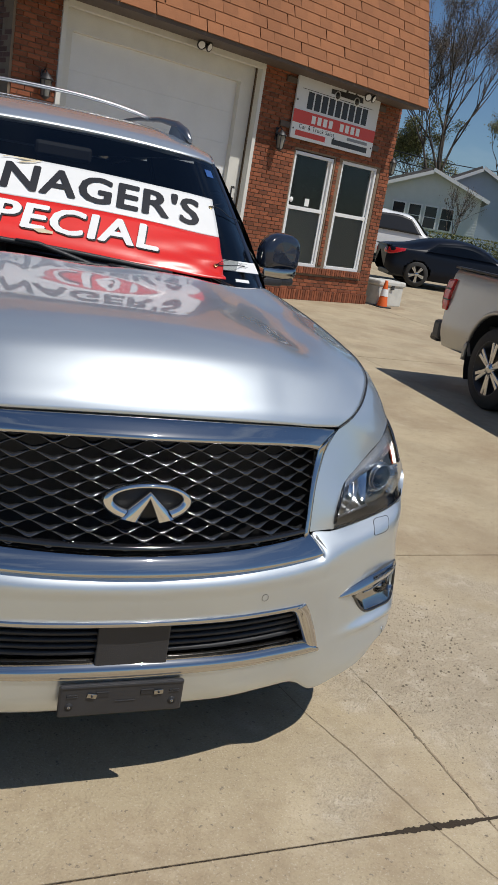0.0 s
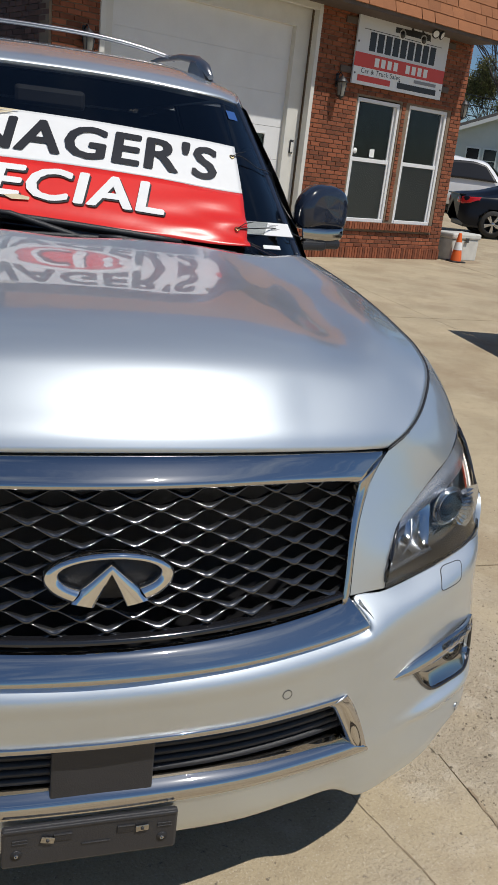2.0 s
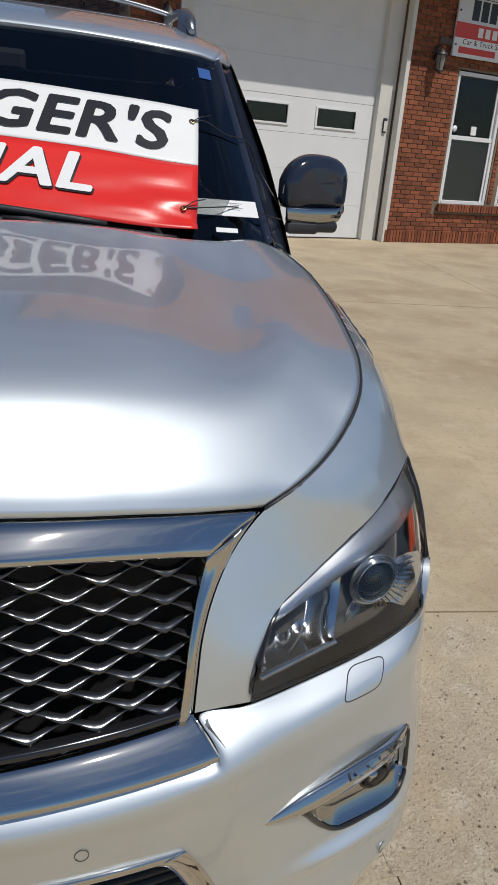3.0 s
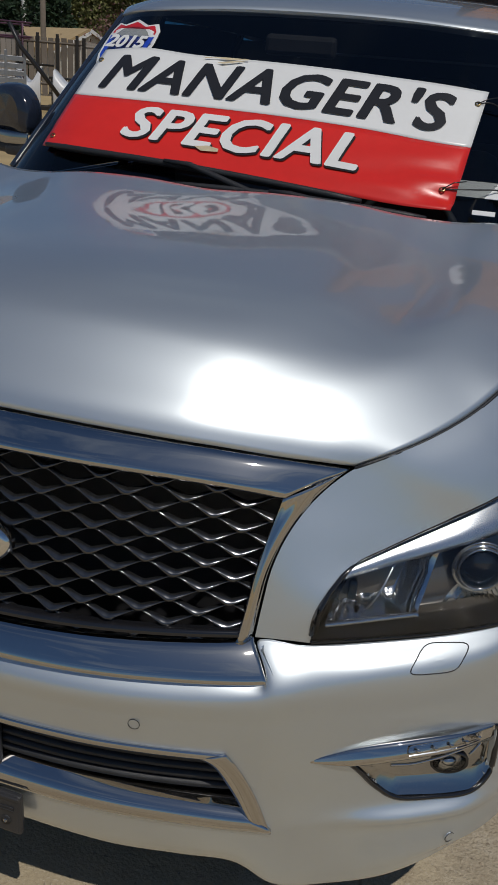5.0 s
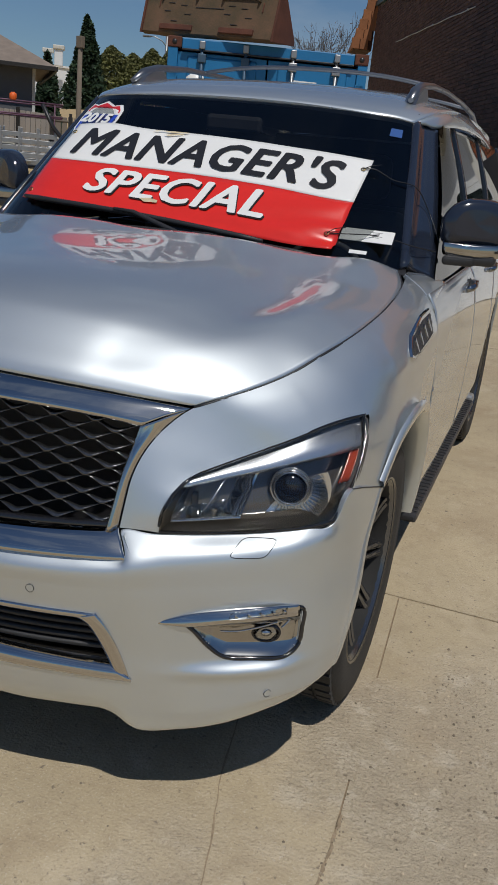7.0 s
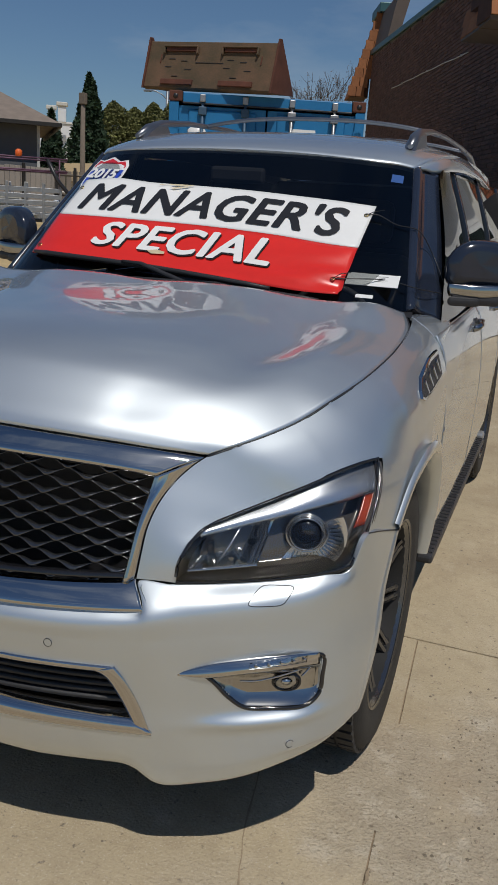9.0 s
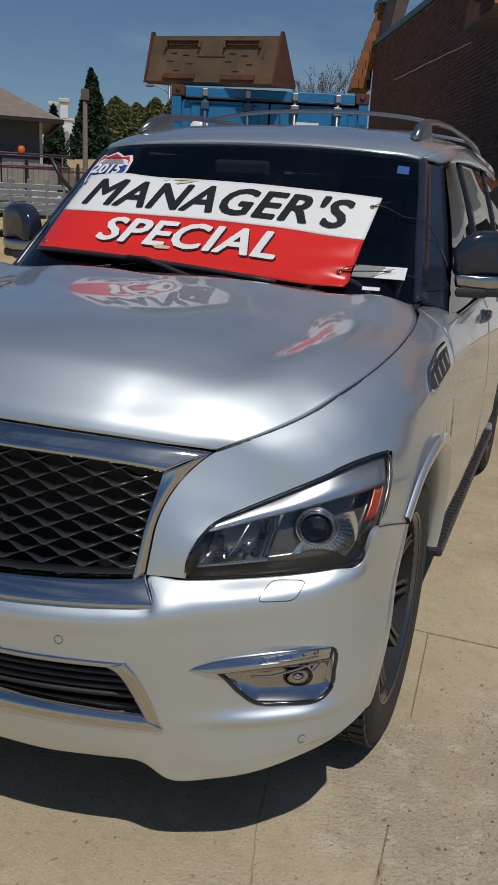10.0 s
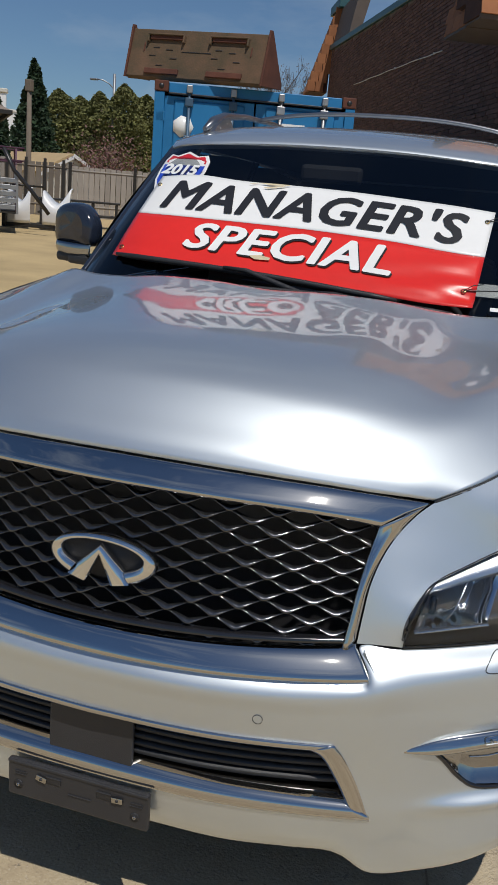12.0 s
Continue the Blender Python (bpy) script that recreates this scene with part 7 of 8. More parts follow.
def simple_wheel(parent, x, y, z, r, w, s, spokes, rim_mat):
    wh = part("wheel", bmesh.new(), RUBBER, parent)
    M = pose(x, y, z, 0, 90 * s, 0)
    part("tyre", lathe([(r * .68, -w / 2), (r * .93, -w / 2), (r, -w * .38), (r, w * .38), (r * .93, w / 2), (r * .68, w / 2)], 44, M), RUBBER, wh)
    part("barrel", lathe([(r * .68, -w / 2), (r * .68, w * .42), (r * .70, w * .5), (r * .66, w * .5), (r * .62, w * .1), (r * .2, -w * .1), (0, -w * .1)], 44, M), INK, wh)
    for k in range(spokes):
        for o in (-7, 7):
            part("spoke", prism([(r * .10, -.022), (r * .665, -.030), (r * .665, .018), (r * .10, .022)], .03, M @ pose(0, 0, w * .36, 0, 0, k * 360 / spokes + o), .006), rim_mat, wh)
    part("hub_cap", lathe([(r * .17, w * .2), (r * .17, w * .45), (r * .1, w * .52), (0, w * .52)], 20, M), rim_mat, wh)


def build_pickup():
    t = thing("pickup_truck", "grey full-size pickup parked beside the lot with chrome wheels", "truck", (5.14, 6.44, 0), 173.7)
    # near side is x = 0, the far one x = -2.0; y runs forward
    def side(s):
        x = 0 if s > 0 else -2.0
        prof = [(-.05, .45), (0, .62), (.0, .85), (-.01, 1.05), (-.02, 1.2), (-.05, 1.30), (-.09, 1.34)]
        ys = [0, .03, .2, 1.0, 2.05]
        pull = [-.05, -.015, 0, 0, 0]
        def keep(c):
            return (c[1] - 1.22) ** 2 + (c[2] - .46) ** 2 > .53 ** 2
        G = loft([[(x + s * (p + q), y, z) for y, q in zip(ys, pull)] for p, z in prof], 60, 40)
        sheet("bed_side", G, PEWTER, t, (s, 0, 0), "", .03, keep=keep)
        ys2 = np.linspace(2.08, 4.3, 12)
        G2 = loft([[(x + s * p, y, z) for y in ys2] for p, z in prof[:-1] + [(-.06, 1.34)]], 20, 30)
        sheet("cab_side", G2, PEWTER, t, (s, 0, 0), "", .03)
        fr = lambda c: (c[1] - 4.85) ** 2 + (c[2] - .46) ** 2 > .53 ** 2
        ys3 = np.linspace(4.31, 5.75, 10)
        G3 = loft([[(x + s * (p - .08 * max(0, (y - 5.2))), y, min(z, 1.2 + .02)) for y in ys3] for p, z in prof[:-1]], 40, 30)
        sheet("fender", G3, PEWTER, t, (s, 0, 0), "", .03, keep=fr)
        lamp = loft([[(x + s * .004, .02, 1.20), (x + s * .006, .17, 1.22)], [(x + s * .018, -.015, 1.05), (x + s * .018, .13, 1.05)], [(x + s * .018, -.015, .95), (x + s * .018, .12, .95)], [(x + s * .01, .0, .86), (x + s * .012, .11, .86)]], 8, 16)
        sheet("tail_lamp", lamp, REDLENS, t, (s, -.4, 0), "red tail lamp", .05)
        for dz in (.98, 1.1):
            part("lamp_divider", boxes(((x + s * .0, -.02, dz - .008), (x + s * .022, .13, dz + .008)), bevel=.003), INK, t)
        for y in (1.22, 4.85):
            simple_wheel(t, x - s * .15, y, .42, .42, .29, s, 6, RIMCHROME)
            ln = np.stack([np.stack([np.array((xx, y + .53 * math.cos(a), .46 + .53 * math.sin(a))) for a in np.linspace(-.5, math.pi + .5, 24)]) for xx in (x - s * .02, x - s * .5)])
            sheet("wheel_liner", ln, BLACKPLASTIC, t, (0, 0, -1))
        for y in (1.22, 4.85):
            bm = tube(bmesh.new(), [(x + s * .004, y + .532 * math.cos(a), .46 + .532 * math.sin(a)) for a in np.linspace(-.1, math.pi + .1, 33)], .024, 8)
            part("arch_trim", bm, PEWTER, t)
        part("bed_cap", boxes(((x - s * .16, .0, 1.335), (x - s * .05, 2.05, 1.36)), bevel=.01), BLACKPLASTIC, t)
    side(1)
    side(-1)
    part("tailgate", boxes(((-1.90, -.02, .68), (-.10, .05, 1.33)), bevel=.025), PEWTER, t)
    part("rear_bumper", boxes(((-1.98, -.19, .50), (-.02, .0, .72)), bevel=.04), GREYPLASTIC, t, "dark rear step bumper")
    part("bumper_step", boxes(((-.45, -.23, .47), (-.03, -.05, .56)), bevel=.03), BLACKPLASTIC, t)
    part("bed_floor", boxes(((-1.85, .05, .78), (-.15, 2.05, .82)), ((-1.85, 2.0, .8), (-.15, 2.06, 1.34))), BLACKPLASTIC, t)
    part("frame_rail", boxes(((-1.6, .0, .42), (-.4, 5.6, .6))), BLACKPLASTIC, t)
    cab = loft([[(-1.93, 2.1, 1.33), (-1.93, 4.35, 1.33)], [(-1.72, 2.25, 1.85), (-1.72, 3.7, 1.85)], [(-1.0, 2.22, 1.91), (-1.0, 3.68, 1.91)], [(-.28, 2.25, 1.85), (-.28, 3.7, 1.85)], [(-.07, 2.1, 1.33), (-.07, 4.35, 1.33)]], 14, 30)
    sheet("cab_roof", cab, NAVY, t, (0, 0, 1), "dark glass and grey cab roof")
    hood = loft([[(-1.95, 4.3, 1.22), (-1.0, 4.32, 1.30), (-.05, 4.3, 1.22)], [(-1.92, 5.2, 1.2), (-1.0, 5.25, 1.28), (-.08, 5.2, 1.2)], [(-1.85, 5.72, 1.1), (-1.0, 5.8, 1.15), (-.15, 5.72, 1.1)]], 20, 14)
    sheet("hood", hood, PEWTER, t, (0, 0, 1))
    part("front_end", boxes(((-1.85, 5.66, .45), (-.15, 5.78, 1.1)), bevel=.05), GREYPLASTIC, t)


RIMCHROME = mat("bright_rim", (0.55, 0.55, 0.56), 0.15, 1.0, 0.05, 10, 200)
build_pickup()


def build_car_body(name, label, paint, at, turn, L, W, H, stations, glass_z, wheel_y, wheel_r, category):
    """A parked car from stations along y: (y, half width, sill z, belt z, roof half width, roof z)."""
    c = thing(name, label, category, at, turn)
    rows = []
    for y, hw, z0, zb, rw, zr in stations:
        half = [(hw * .93, y, z0), (hw, y, z0 + .18), (hw, y, (z0 + zb) / 2 + .05), (hw * .96, y, zb), (rw + .02, y, zr - .06 if zr > zb + .15 else zb + .01), (rw * .75, y, zr), (0, y, zr + .02)]
        rows.append([(-a, b, d) for a, b, d in half] + [(a, b, d) for a, b, d in half[-2::-1]])
    keep = lambda q: min((q[1] - wy) ** 2 + (q[2] - wheel_r) ** 2 for wy in wheel_y) > (wheel_r + .05) ** 2 or abs(q[0]) < W * .36
    sheet("body", loft(rows, 60, 70), paint, c, (0, 0, 1), keep=keep)
    for row, d in ((rows[0], -1), (rows[-1], 1)):
        ring = np.array(spline(row, 60))
        mid = np.repeat(np.array([[0, ring[:, 1].mean(), ring[:, 2].mean()]]), 60, 0)
        sheet("end_panel", np.stack([ring, ring * .5 + mid * .5 + [0, d * .03, 0], mid + [0, d * .04, 0]]), paint, c, (0, d, 0))
    part("underside", boxes(((-W * .42, stations[0][0] + .15, .2), (W * .42, stations[-1][0] - .15, .35)), bevel=.03), BLACKPLASTIC, c)
    for s in (-1, 1):
        for y in wheel_y:
            simple_wheel(c, s * (W / 2 - .11), y, wheel_r, wheel_r, .23, s, 5, RIMCHROME)
    return c


# dark sedan: rear lamp end towards the shop
sed = build_car_body("sedan", "dark navy coupe parked beyond the brick shop", NAVY, (14.1, 19.2, float(rise(14.1, 19.2))), -90 - 18, 4.65, 1.85, 1.40,
                     [(-2.25, .70, .42, .95, .62, 1.02), (-2.12, .84, .30, .98, .66, 1.05), (-1.6, .91, .25, 1.0, .64, 1.12), (-.9, .92, .22, .98, .60, 1.34), (-.1, .92, .22, .96, .60, 1.40), (.5, .92, .22, .95, .60, 1.30), (1.15, .92, .22, .93, .64, 1.0), (1.9, .88, .25, .82, .62, .84), (2.3, .72, .35, .66, .5, .68)],
                     .95, (-1.35, 1.42), .34, "car")
for s in (-1, 1):
    G = loft([[(s * .52, -2.27, .93), (s * .72, -2.20, .95), (s * .86, -2.0, .97), (s * .91, -1.75, .98)], [(s * .52, -2.28, .85), (s * .74, -2.21, .83), (s * .88, -2.02, .85), (s * .925, -1.78, .93)], [(s * .55, -2.27, .80), (s * .74, -2.20, .78), (s * .88, -2.02, .82), (s * .925, -1.80, .92)]], 14, 8)
    G[..., 0] *= 1.015
    G[..., 1] -= .012
    sheet("tail_lamp", G, REDLENS, sed, (s, -.6, 0), "red wraparound tail lamp", .02)
    W2 = loft([[(s * .935, -1.2, 1.0), (s * .93, .3, .99), (s * .925, .95, .97)], [(s * .78, -.85, 1.24), (s * .76, .2, 1.30), (s * .80, .6, 1.16)]], 16, 8)
    sheet("side_window", W2, TINT, sed, (s, 0, .5))
part("boot_lip", boxes(((-.72, -2.30, .995), (.72, -2.12, 1.03)), bevel=.012), NAVY, sed)

wp = build_car_body("white_pickup", "white pickup parked beside the white house", TRUCKWHITE, (15.8, 26.2, float(rise(15.8, 26.2)) - .12), -90 - 25, 5.6, 1.95, 1.95,
                    [(-2.8, .90, .55, 1.20, .82, 1.22), (-2.6, .96, .45, 1.22, .84, 1.24), (-.95, .97, .42, 1.24, .84, 1.26), (-.85, .97, .42, 1.24, .72, 1.88), (.0, .97, .42, 1.24, .74, 1.95), (.65, .97, .42, 1.23, .72, 1.86), (1.35, .97, .42, 1.20, .80, 1.24), (2.4, .95, .45, 1.12, .80, 1.15), (2.8, .88, .5, 1.0, .7, 1.02)],
                    1.2, (-1.7, 1.85), .40, "truck")
for s in (-1, 1):
    W2 = loft([[(s * .985, -.80, 1.30), (s * .985, .3, 1.29), (s * .985, 1.05, 1.27)], [(s * .82, -.76, 1.84), (s * .81, .2, 1.87), (s * .83, .60, 1.78)]], 16, 8)
    sheet("side_window", W2, INK, wp, (s, 0, .5), "dark side glass", .01)
ws2 = loft([[(-.78, 1.30, 1.27), (0, 1.42, 1.28), (.78, 1.30, 1.27)], [(-.70, .72, 1.83), (0, .78, 1.86), (.70, .72, 1.83)]], 14, 8)
ws2[..., 1] += .03
sheet("windshield", ws2, INK, wp, (0, 1, .5))


# ---- houses ----
SIDING = mat("white_siding", (0.62, 0.64, 0.64), 0.7, 0, 0.06, 3, 40, 0.1)
BLUESIDING = mat("pale_blue_siding", (0.36, 0.42, 0.50), 0.7, 0, 0.06, 3, 40, 0.1)
DARKSTEEL = mat("dark_steel", (0.04, 0.038, 0.036), 0.55, 0.5, 0.2, 10, 100, 0.2)
GREYSIDING = mat("dark_siding", (0.10, 0.105, 0.115), 0.75, 0, 0.12, 3, 40, 0.1)
ROOFGREY = mat("asphalt_roof", (0.13, 0.12, 0.115), 0.9, 0, 0.15, 4, 60, 0.5)
ROOFBROWN = mat("weathered_roof", (0.21, 0.17, 0.14), 0.9, 0, 0.2, 3, 50, 0.5)
DARKPANE = mat("dark_pane", (0.02, 0.024, 0.03), 0.08, 0, 0.1, 5, 50)


def build_house(name, label, at, turn, w, d, eave, ridge, wall, roof, over=.4, windows=(), courses=True):
    """A gabled house; its gable faces -y."""
    h = thing(name, label, "house", at, turn)
    part("wall", prism([(-w / 2, 0), (w / 2, 0), (w / 2, eave), (0, ridge), (-w / 2, eave)], d, Matrix(((1, 0, 0, 0), (0, 0, 1, 0), (0, 1, 0, 0), (0, 0, 0, 1)))), wall, h)
    sl = math.atan2(ridge - eave, w / 2)
    run = math.hypot(w / 2 + over, (w / 2 + over) * math.tan(sl))
    for s in (-1, 1):
        part("roof_slope", boxes(((0, -over, .02), (run, d + over, .16)), bevel=.01, m=pose(0, 0, ridge, 0, math.degrees(sl), 0) if s > 0 else pose(0, d, ridge, 0, math.degrees(sl), 180)), roof, h)
        part("rake_board", boxes(((0, -over - .03, -.02), (run, -over, .15)), m=pose(0, 0, ridge, 0, math.degrees(sl) if s > 0 else 180 - math.degrees(sl), 0)), WHITE, h)
    if courses:
        bm = bmesh.new()
        for k in range(int(eave / .14)):
            box(bm, (-w / 2 - .012, -.014, .1 + k * .14), (w / 2 + .012, .0, .1 + k * .14 + .02))
        part("siding_laps", bm, wall, h)
    for x, z0, ww, hh in windows:
        wi = part("window", boxes(((x - ww / 2 - .07, -.05, z0 - .07), (x + ww / 2 + .07, .02, z0 + hh + .07)), bevel=.01), WHITE, h)
        part("pane", boxes(((x - ww / 2, -.058, z0 + hh / 2 + .02), (x + ww / 2, -.04, z0 + hh))), DARKPANE, wi)
        part("pane", boxes(((x - ww / 2, -.058, z0), (x + ww / 2, -.04, z0 + hh / 2 - .02))), DARKPANE, wi)
    return h


def aim(bearing, dist, eye=(.93, -1.42)):
    a = math.radians(bearing)
    return eye[0] + dist * math.sin(a), eye[1] + dist * math.cos(a)


E0 = (-.585, -1.846)
x, y = aim(32.2, 46, E0)
build_house("white_house", "white clapboard house with a row of four windows", (x, y, .5), -32, 5.4, 9, 3.3, 4.35, SIDING, ROOFGREY, .35, [(-1.35 + k * .83, 1.55, .58, 1.05) for k in range(4)])
x, y = aim(35.2, 51, E0)
build_house("blue_house", "pale blue gabled house wing with a grey roof", (x, y, .5), -33, 8.2, 8, 3.1, 5.2, BLUESIDING, ROOFGREY, .35, [(2.6, 1.5, .8, 1.1)])
x, y = aim(-33.3, 36.5)
gh = thing("grey_house", "dark sided house with a weathered brown hip roof behind the fence", "house", (x, y, .70), 127)
part("wall", boxes(((-4.2, .4, 0), (4.2, 13.6, 3.3))), GREYSIDING, gh)
bm = bmesh.new()
q = [bm.verts.new(p) for p in ((-4.8, -.3, 3.2), (4.8, -.3, 3.2), (4.8, 14.3, 3.2), (-4.8, 14.3, 3.2), (0, 3.6, 5.35), (0, 10.4, 5.35))]
for ids in ((0, 1, 4), (1, 2, 5, 4), (2, 3, 5), (3, 0, 4, 5), (3, 2, 1, 0)):
    bm.faces.new([q[k] for k in ids])
bmesh.ops.recalc_face_normals(bm, faces=bm.faces)
part("roof", bm, ROOFBROWN, gh)
part("gutter", boxes(((-4.86, -.36, 3.06), (-4.74, 14.3, 3.2)), ((-4.8, -.36, 3.06), (4.8, -.26, 3.2)), bevel=.01), DARKSTEEL, gh)
part("downpipe", boxes(((-4.3, .36, 0), (-4.2, .46, 3.1))), OLDWHITE, gh)
x, y = aim(-28.4, 50)
build_house("tan_shed", "low tan roofed shed behind the board fence", (x, y, .7), 62, 4.0, 6.5, 1.5, 2.5, OLDWHITE, mat("tan_roof", (0.42, 0.31, 0.17), 0.8, 0, 0.1, 3, 40), .2, (), False)
x, y = aim(-33.2, 95)
wb = thing("commercial_block", "distant pale commercial block with rooftop vents", "building", (x, y, .7), 30)
part("wall", boxes(((-3.2, 0, 0), (2.0, 8, 6.0)), ((-6, 2, 0), (-3.2, 8, 7.0))), SIDING, wb)
for dx in (-2.6, -.6):
    part("roof_vent", boxes(((dx - .25, 1, 6.0), (dx + .25, 1.5, 7.4)), ((dx - .4, .9, 7.4), (dx + .4, 1.6, 7.8))), STEEL, wb)
for k in range(3):
    part("window", boxes(((-2.6 + k * 1.5, -.05, 3.6), (-1.6 + k * 1.5, .05, 4.6))), DARKPANE, wb)


x, y = aim(-32.8, 95)
build_house("white_building", "far white commercial building with roof vents", (x, y, .7), 28, 13, 9, 7.6, 7.8, TRUCKWHITE, OLDWHITE, .1, [(-3.5, 5.2, 2.2, 1.0), (2.5, 5.2, 2.2, 1.0)], False)
for k in (-1, 1):
    rv = thing("roof_vent", "white metal roof vent on the far building", "vent", (x + 1.6 * k, y - 1.5 * k, 8.4), 28, group="roof vents")
    part("stack", boxes(((-.4, -.4, 0), (.4, .4, 1.5)), bevel=.05), TRUCKWHITE, rv)
    part("cap", boxes(((-.55, -.55, 1.5), (.55, .55, 1.9)), bevel=.08), OLDWHITE, rv)


# ---- fence, trailer and yard clutter ----
FENCEWOOD = mat("grey_boards", (0.17, 0.145, 0.12), 0.85, 0, 0.2, 3, 60, 0.3, piece=0.18)
FENCEPALE = mat("pale_boards", (0.30, 0.27, 0.24), 0.85, 0, 0.15, 3, 60, 0.3, piece=0.12)
PURPLE = mat("faded_purple_steel", (0.12, 0.06, 0.10), 0.55, 0.3, 0.2, 10, 100, 0.2)


def build_fence(b0, b1, d0, d1, height, material, label, posts):
    f = thing("fence", label, "fence", kind="structure")
    P, Q = Vector(aim(b0, d0)), Vector(aim(b1, d1))
    n = int((Q - P).length / .19)
    ang = math.degrees(math.atan2(Q.y - P.y, Q.x - P.x))
    bm = boxes(((-.088, -.012, 0), (.088, .012, height)), bevel=.004)
    me = bpy.data.meshes.new("board")
    bm.to_mesh(me)
    bm.free()
    me.materials.append(material)
    rng = random.Random(int(d0 * 10))
    for k in range(n):
        p = P.lerp(Q, k / n)
        ob = new("board", me)
        ob.parent, ob.matrix_basis = f, pose(p.x, p.y, float(rise(p.x, p.y)) - .05 + rng.uniform(-.02, .02), 0, 0, ang)
    for k in range(0, n, posts):
        p = P.lerp(Q, k / n)
        part("post", boxes(((-.05, -.10, -.1), (.05, -.02, height + .06)), bevel=.008, m=pose(p.x, p.y, float(rise(p.x, p.y)), 0, 0, ang)), DARKSTEEL, f)
    z0 = float(rise(P.x, P.y))
    for h in (.35, height - .2):
        bm = bmesh.new()
        tube(bm, [(P.x, P.y, z0 + h), (Q.x, Q.y, float(rise(Q.x, Q.y)) + h)], .04, 4)
        part("rail", bm, material, f)


build_fence(-44, -32.0, 29.5, 32, 1.85, FENCEPALE, "pale weathered board fence behind the trailer", 14)
build_fence(-32.4, -28.6, 31.5, 31.5, 1.80, FENCEWOOD, "weathered board fence with dark steel posts", 3)
build_fence(-28.6, -20.0, 31.5, 33, 1.75, FENCEPALE, "pale weathered board fence along the yard", 12)


def build_trailer():
    x, y = aim(-35.2, 23.5)
    z = float(rise(x, y))
    t = thing("utility_trailer", "open slatted utility trailer with a purple steel rack", "trailer", (x, y, z), 33)
    part("deck", boxes(((-1.75, -.7, .45), (1.35, .9, .52)), bevel=.01), DARKSTEEL, t)
    for yy in (-.72, .92):
        for k in range(5):
            part("side_slat", boxes(((-.55, yy - .015, .55 + k * .16), (1.35, yy + .015, .66 + k * .16)), bevel=.006), STEEL, t)
        for xx in (-1.7, -.55, .0, .45, .9, 1.33):
            part("stake", boxes(((xx - .03, yy - .03, .45), (xx + .03, yy + .03, 1.42)), bevel=.006), STEEL, t)
        for zz in (2.02, 1.72):
            bm = bmesh.new()
            tube(bm, [(-1.9, yy, zz), (1.5, yy, zz)], .022, 6)
            part("rack_rail", bm, PURPLE, t)
    for xx in (-1.8, -.3, 1.3):
        bm = bmesh.new()
        tube(bm, [(xx, -.72, .5), (xx, -.72, 2.02), (xx, .92, 2.02), (xx, .92, .5)], .022, 6)
        part("rack_hoop", bm, PURPLE, t)
    bm = bmesh.new()
    tube(bm, [(1.0, -.74, 2.0), (1.25, -.76, 1.5), (1.7, -.8, 1.0), (2.1, -.8, .5)], .05, 8)
    part("hose", bm, INK, t)
    part("beacon", lathe([(.07, 0), (.09, .05), (.085, .13), (.04, .17), (0, .17)], 14, pose(.30, -.72, 2.03)), ORANGE, t)
    for yy in (-.85, 1.05):
        for xx in (-.5, .35):
            simple_wheel(t, xx, yy, .30, .30, .18, 1, 5, STEEL)
        part("mudguard", boxes(((-.9, yy - .12, .62), (.75, yy + .12, .66)), bevel=.01), STEEL, t)
    rng = random.Random(8)
    for k in range(9):
        px = rng.uniform(-1.6, 1.2)
        bm = bmesh.new()
        tube(bm, [(px, rng.uniform(-.5, .7), .9 + .05 * k), (px + rng.uniform(.4, 1.1), rng.uniform(-.5, .7), .95 + .04 * k)], .028, 6)
        part("pipe_load", bm, rng.choice((OLDWHITE, STEEL, DARKSTEEL)), t)
    for k in range(26):
        px, py, pz = rng.uniform(-3.0, -.5), rng.uniform(-.6, .8), rng.uniform(.35, 1.25)
        bm = bmesh.new()
        tube(bm, [(px, py, pz), (px + rng.uniform(-.3, .9), py + rng.uniform(-.4, .4), pz + rng.uniform(-.3, .35)), (px + rng.uniform(.2, 1.2), py, pz + rng.uniform(-.4, .2))], rng.choice((.018, .03, .045)), 6)
        part("scrap_load", bm, rng.choice((OLDWHITE, STEEL, STEEL, DARKSTEEL, PURPLE)), t)
    for k in range(5):
        part("scrap_panel", boxes(((-.5, -.02, -.2), (.5, .02, .2)), bevel=.01, m=pose(rng.uniform(-2.6, -.8), rng.uniform(-.6, .6), rng.uniform(.5, 1.1), rng.uniform(-40, 40), rng.uniform(-25, 25), rng.uniform(0, 90))), rng.choice((OLDWHITE, STEEL)), t)
    for xx in (-3.1, -2.4):
        part("rack_post", tube(bmesh.new(), [(xx, -.72, .3), (xx, -.72, 1.9)], .022, 6), PURPLE, t)
    part("deck_front", boxes(((-3.2, -.7, .40), (-1.75, .9, .47)), bevel=.01), DARKSTEEL, t)
    for xx in (-3.1, -1.85):
        part("prop", boxes(((xx - .04, -.6, 0), (xx + .04, -.52, .40)), bevel=.01), DARKSTEEL, t)
    part("white_load", boxes(((-.75, -.55, .55), (.35, .3, 1.12)), bevel=.06), OLDWHITE, t)


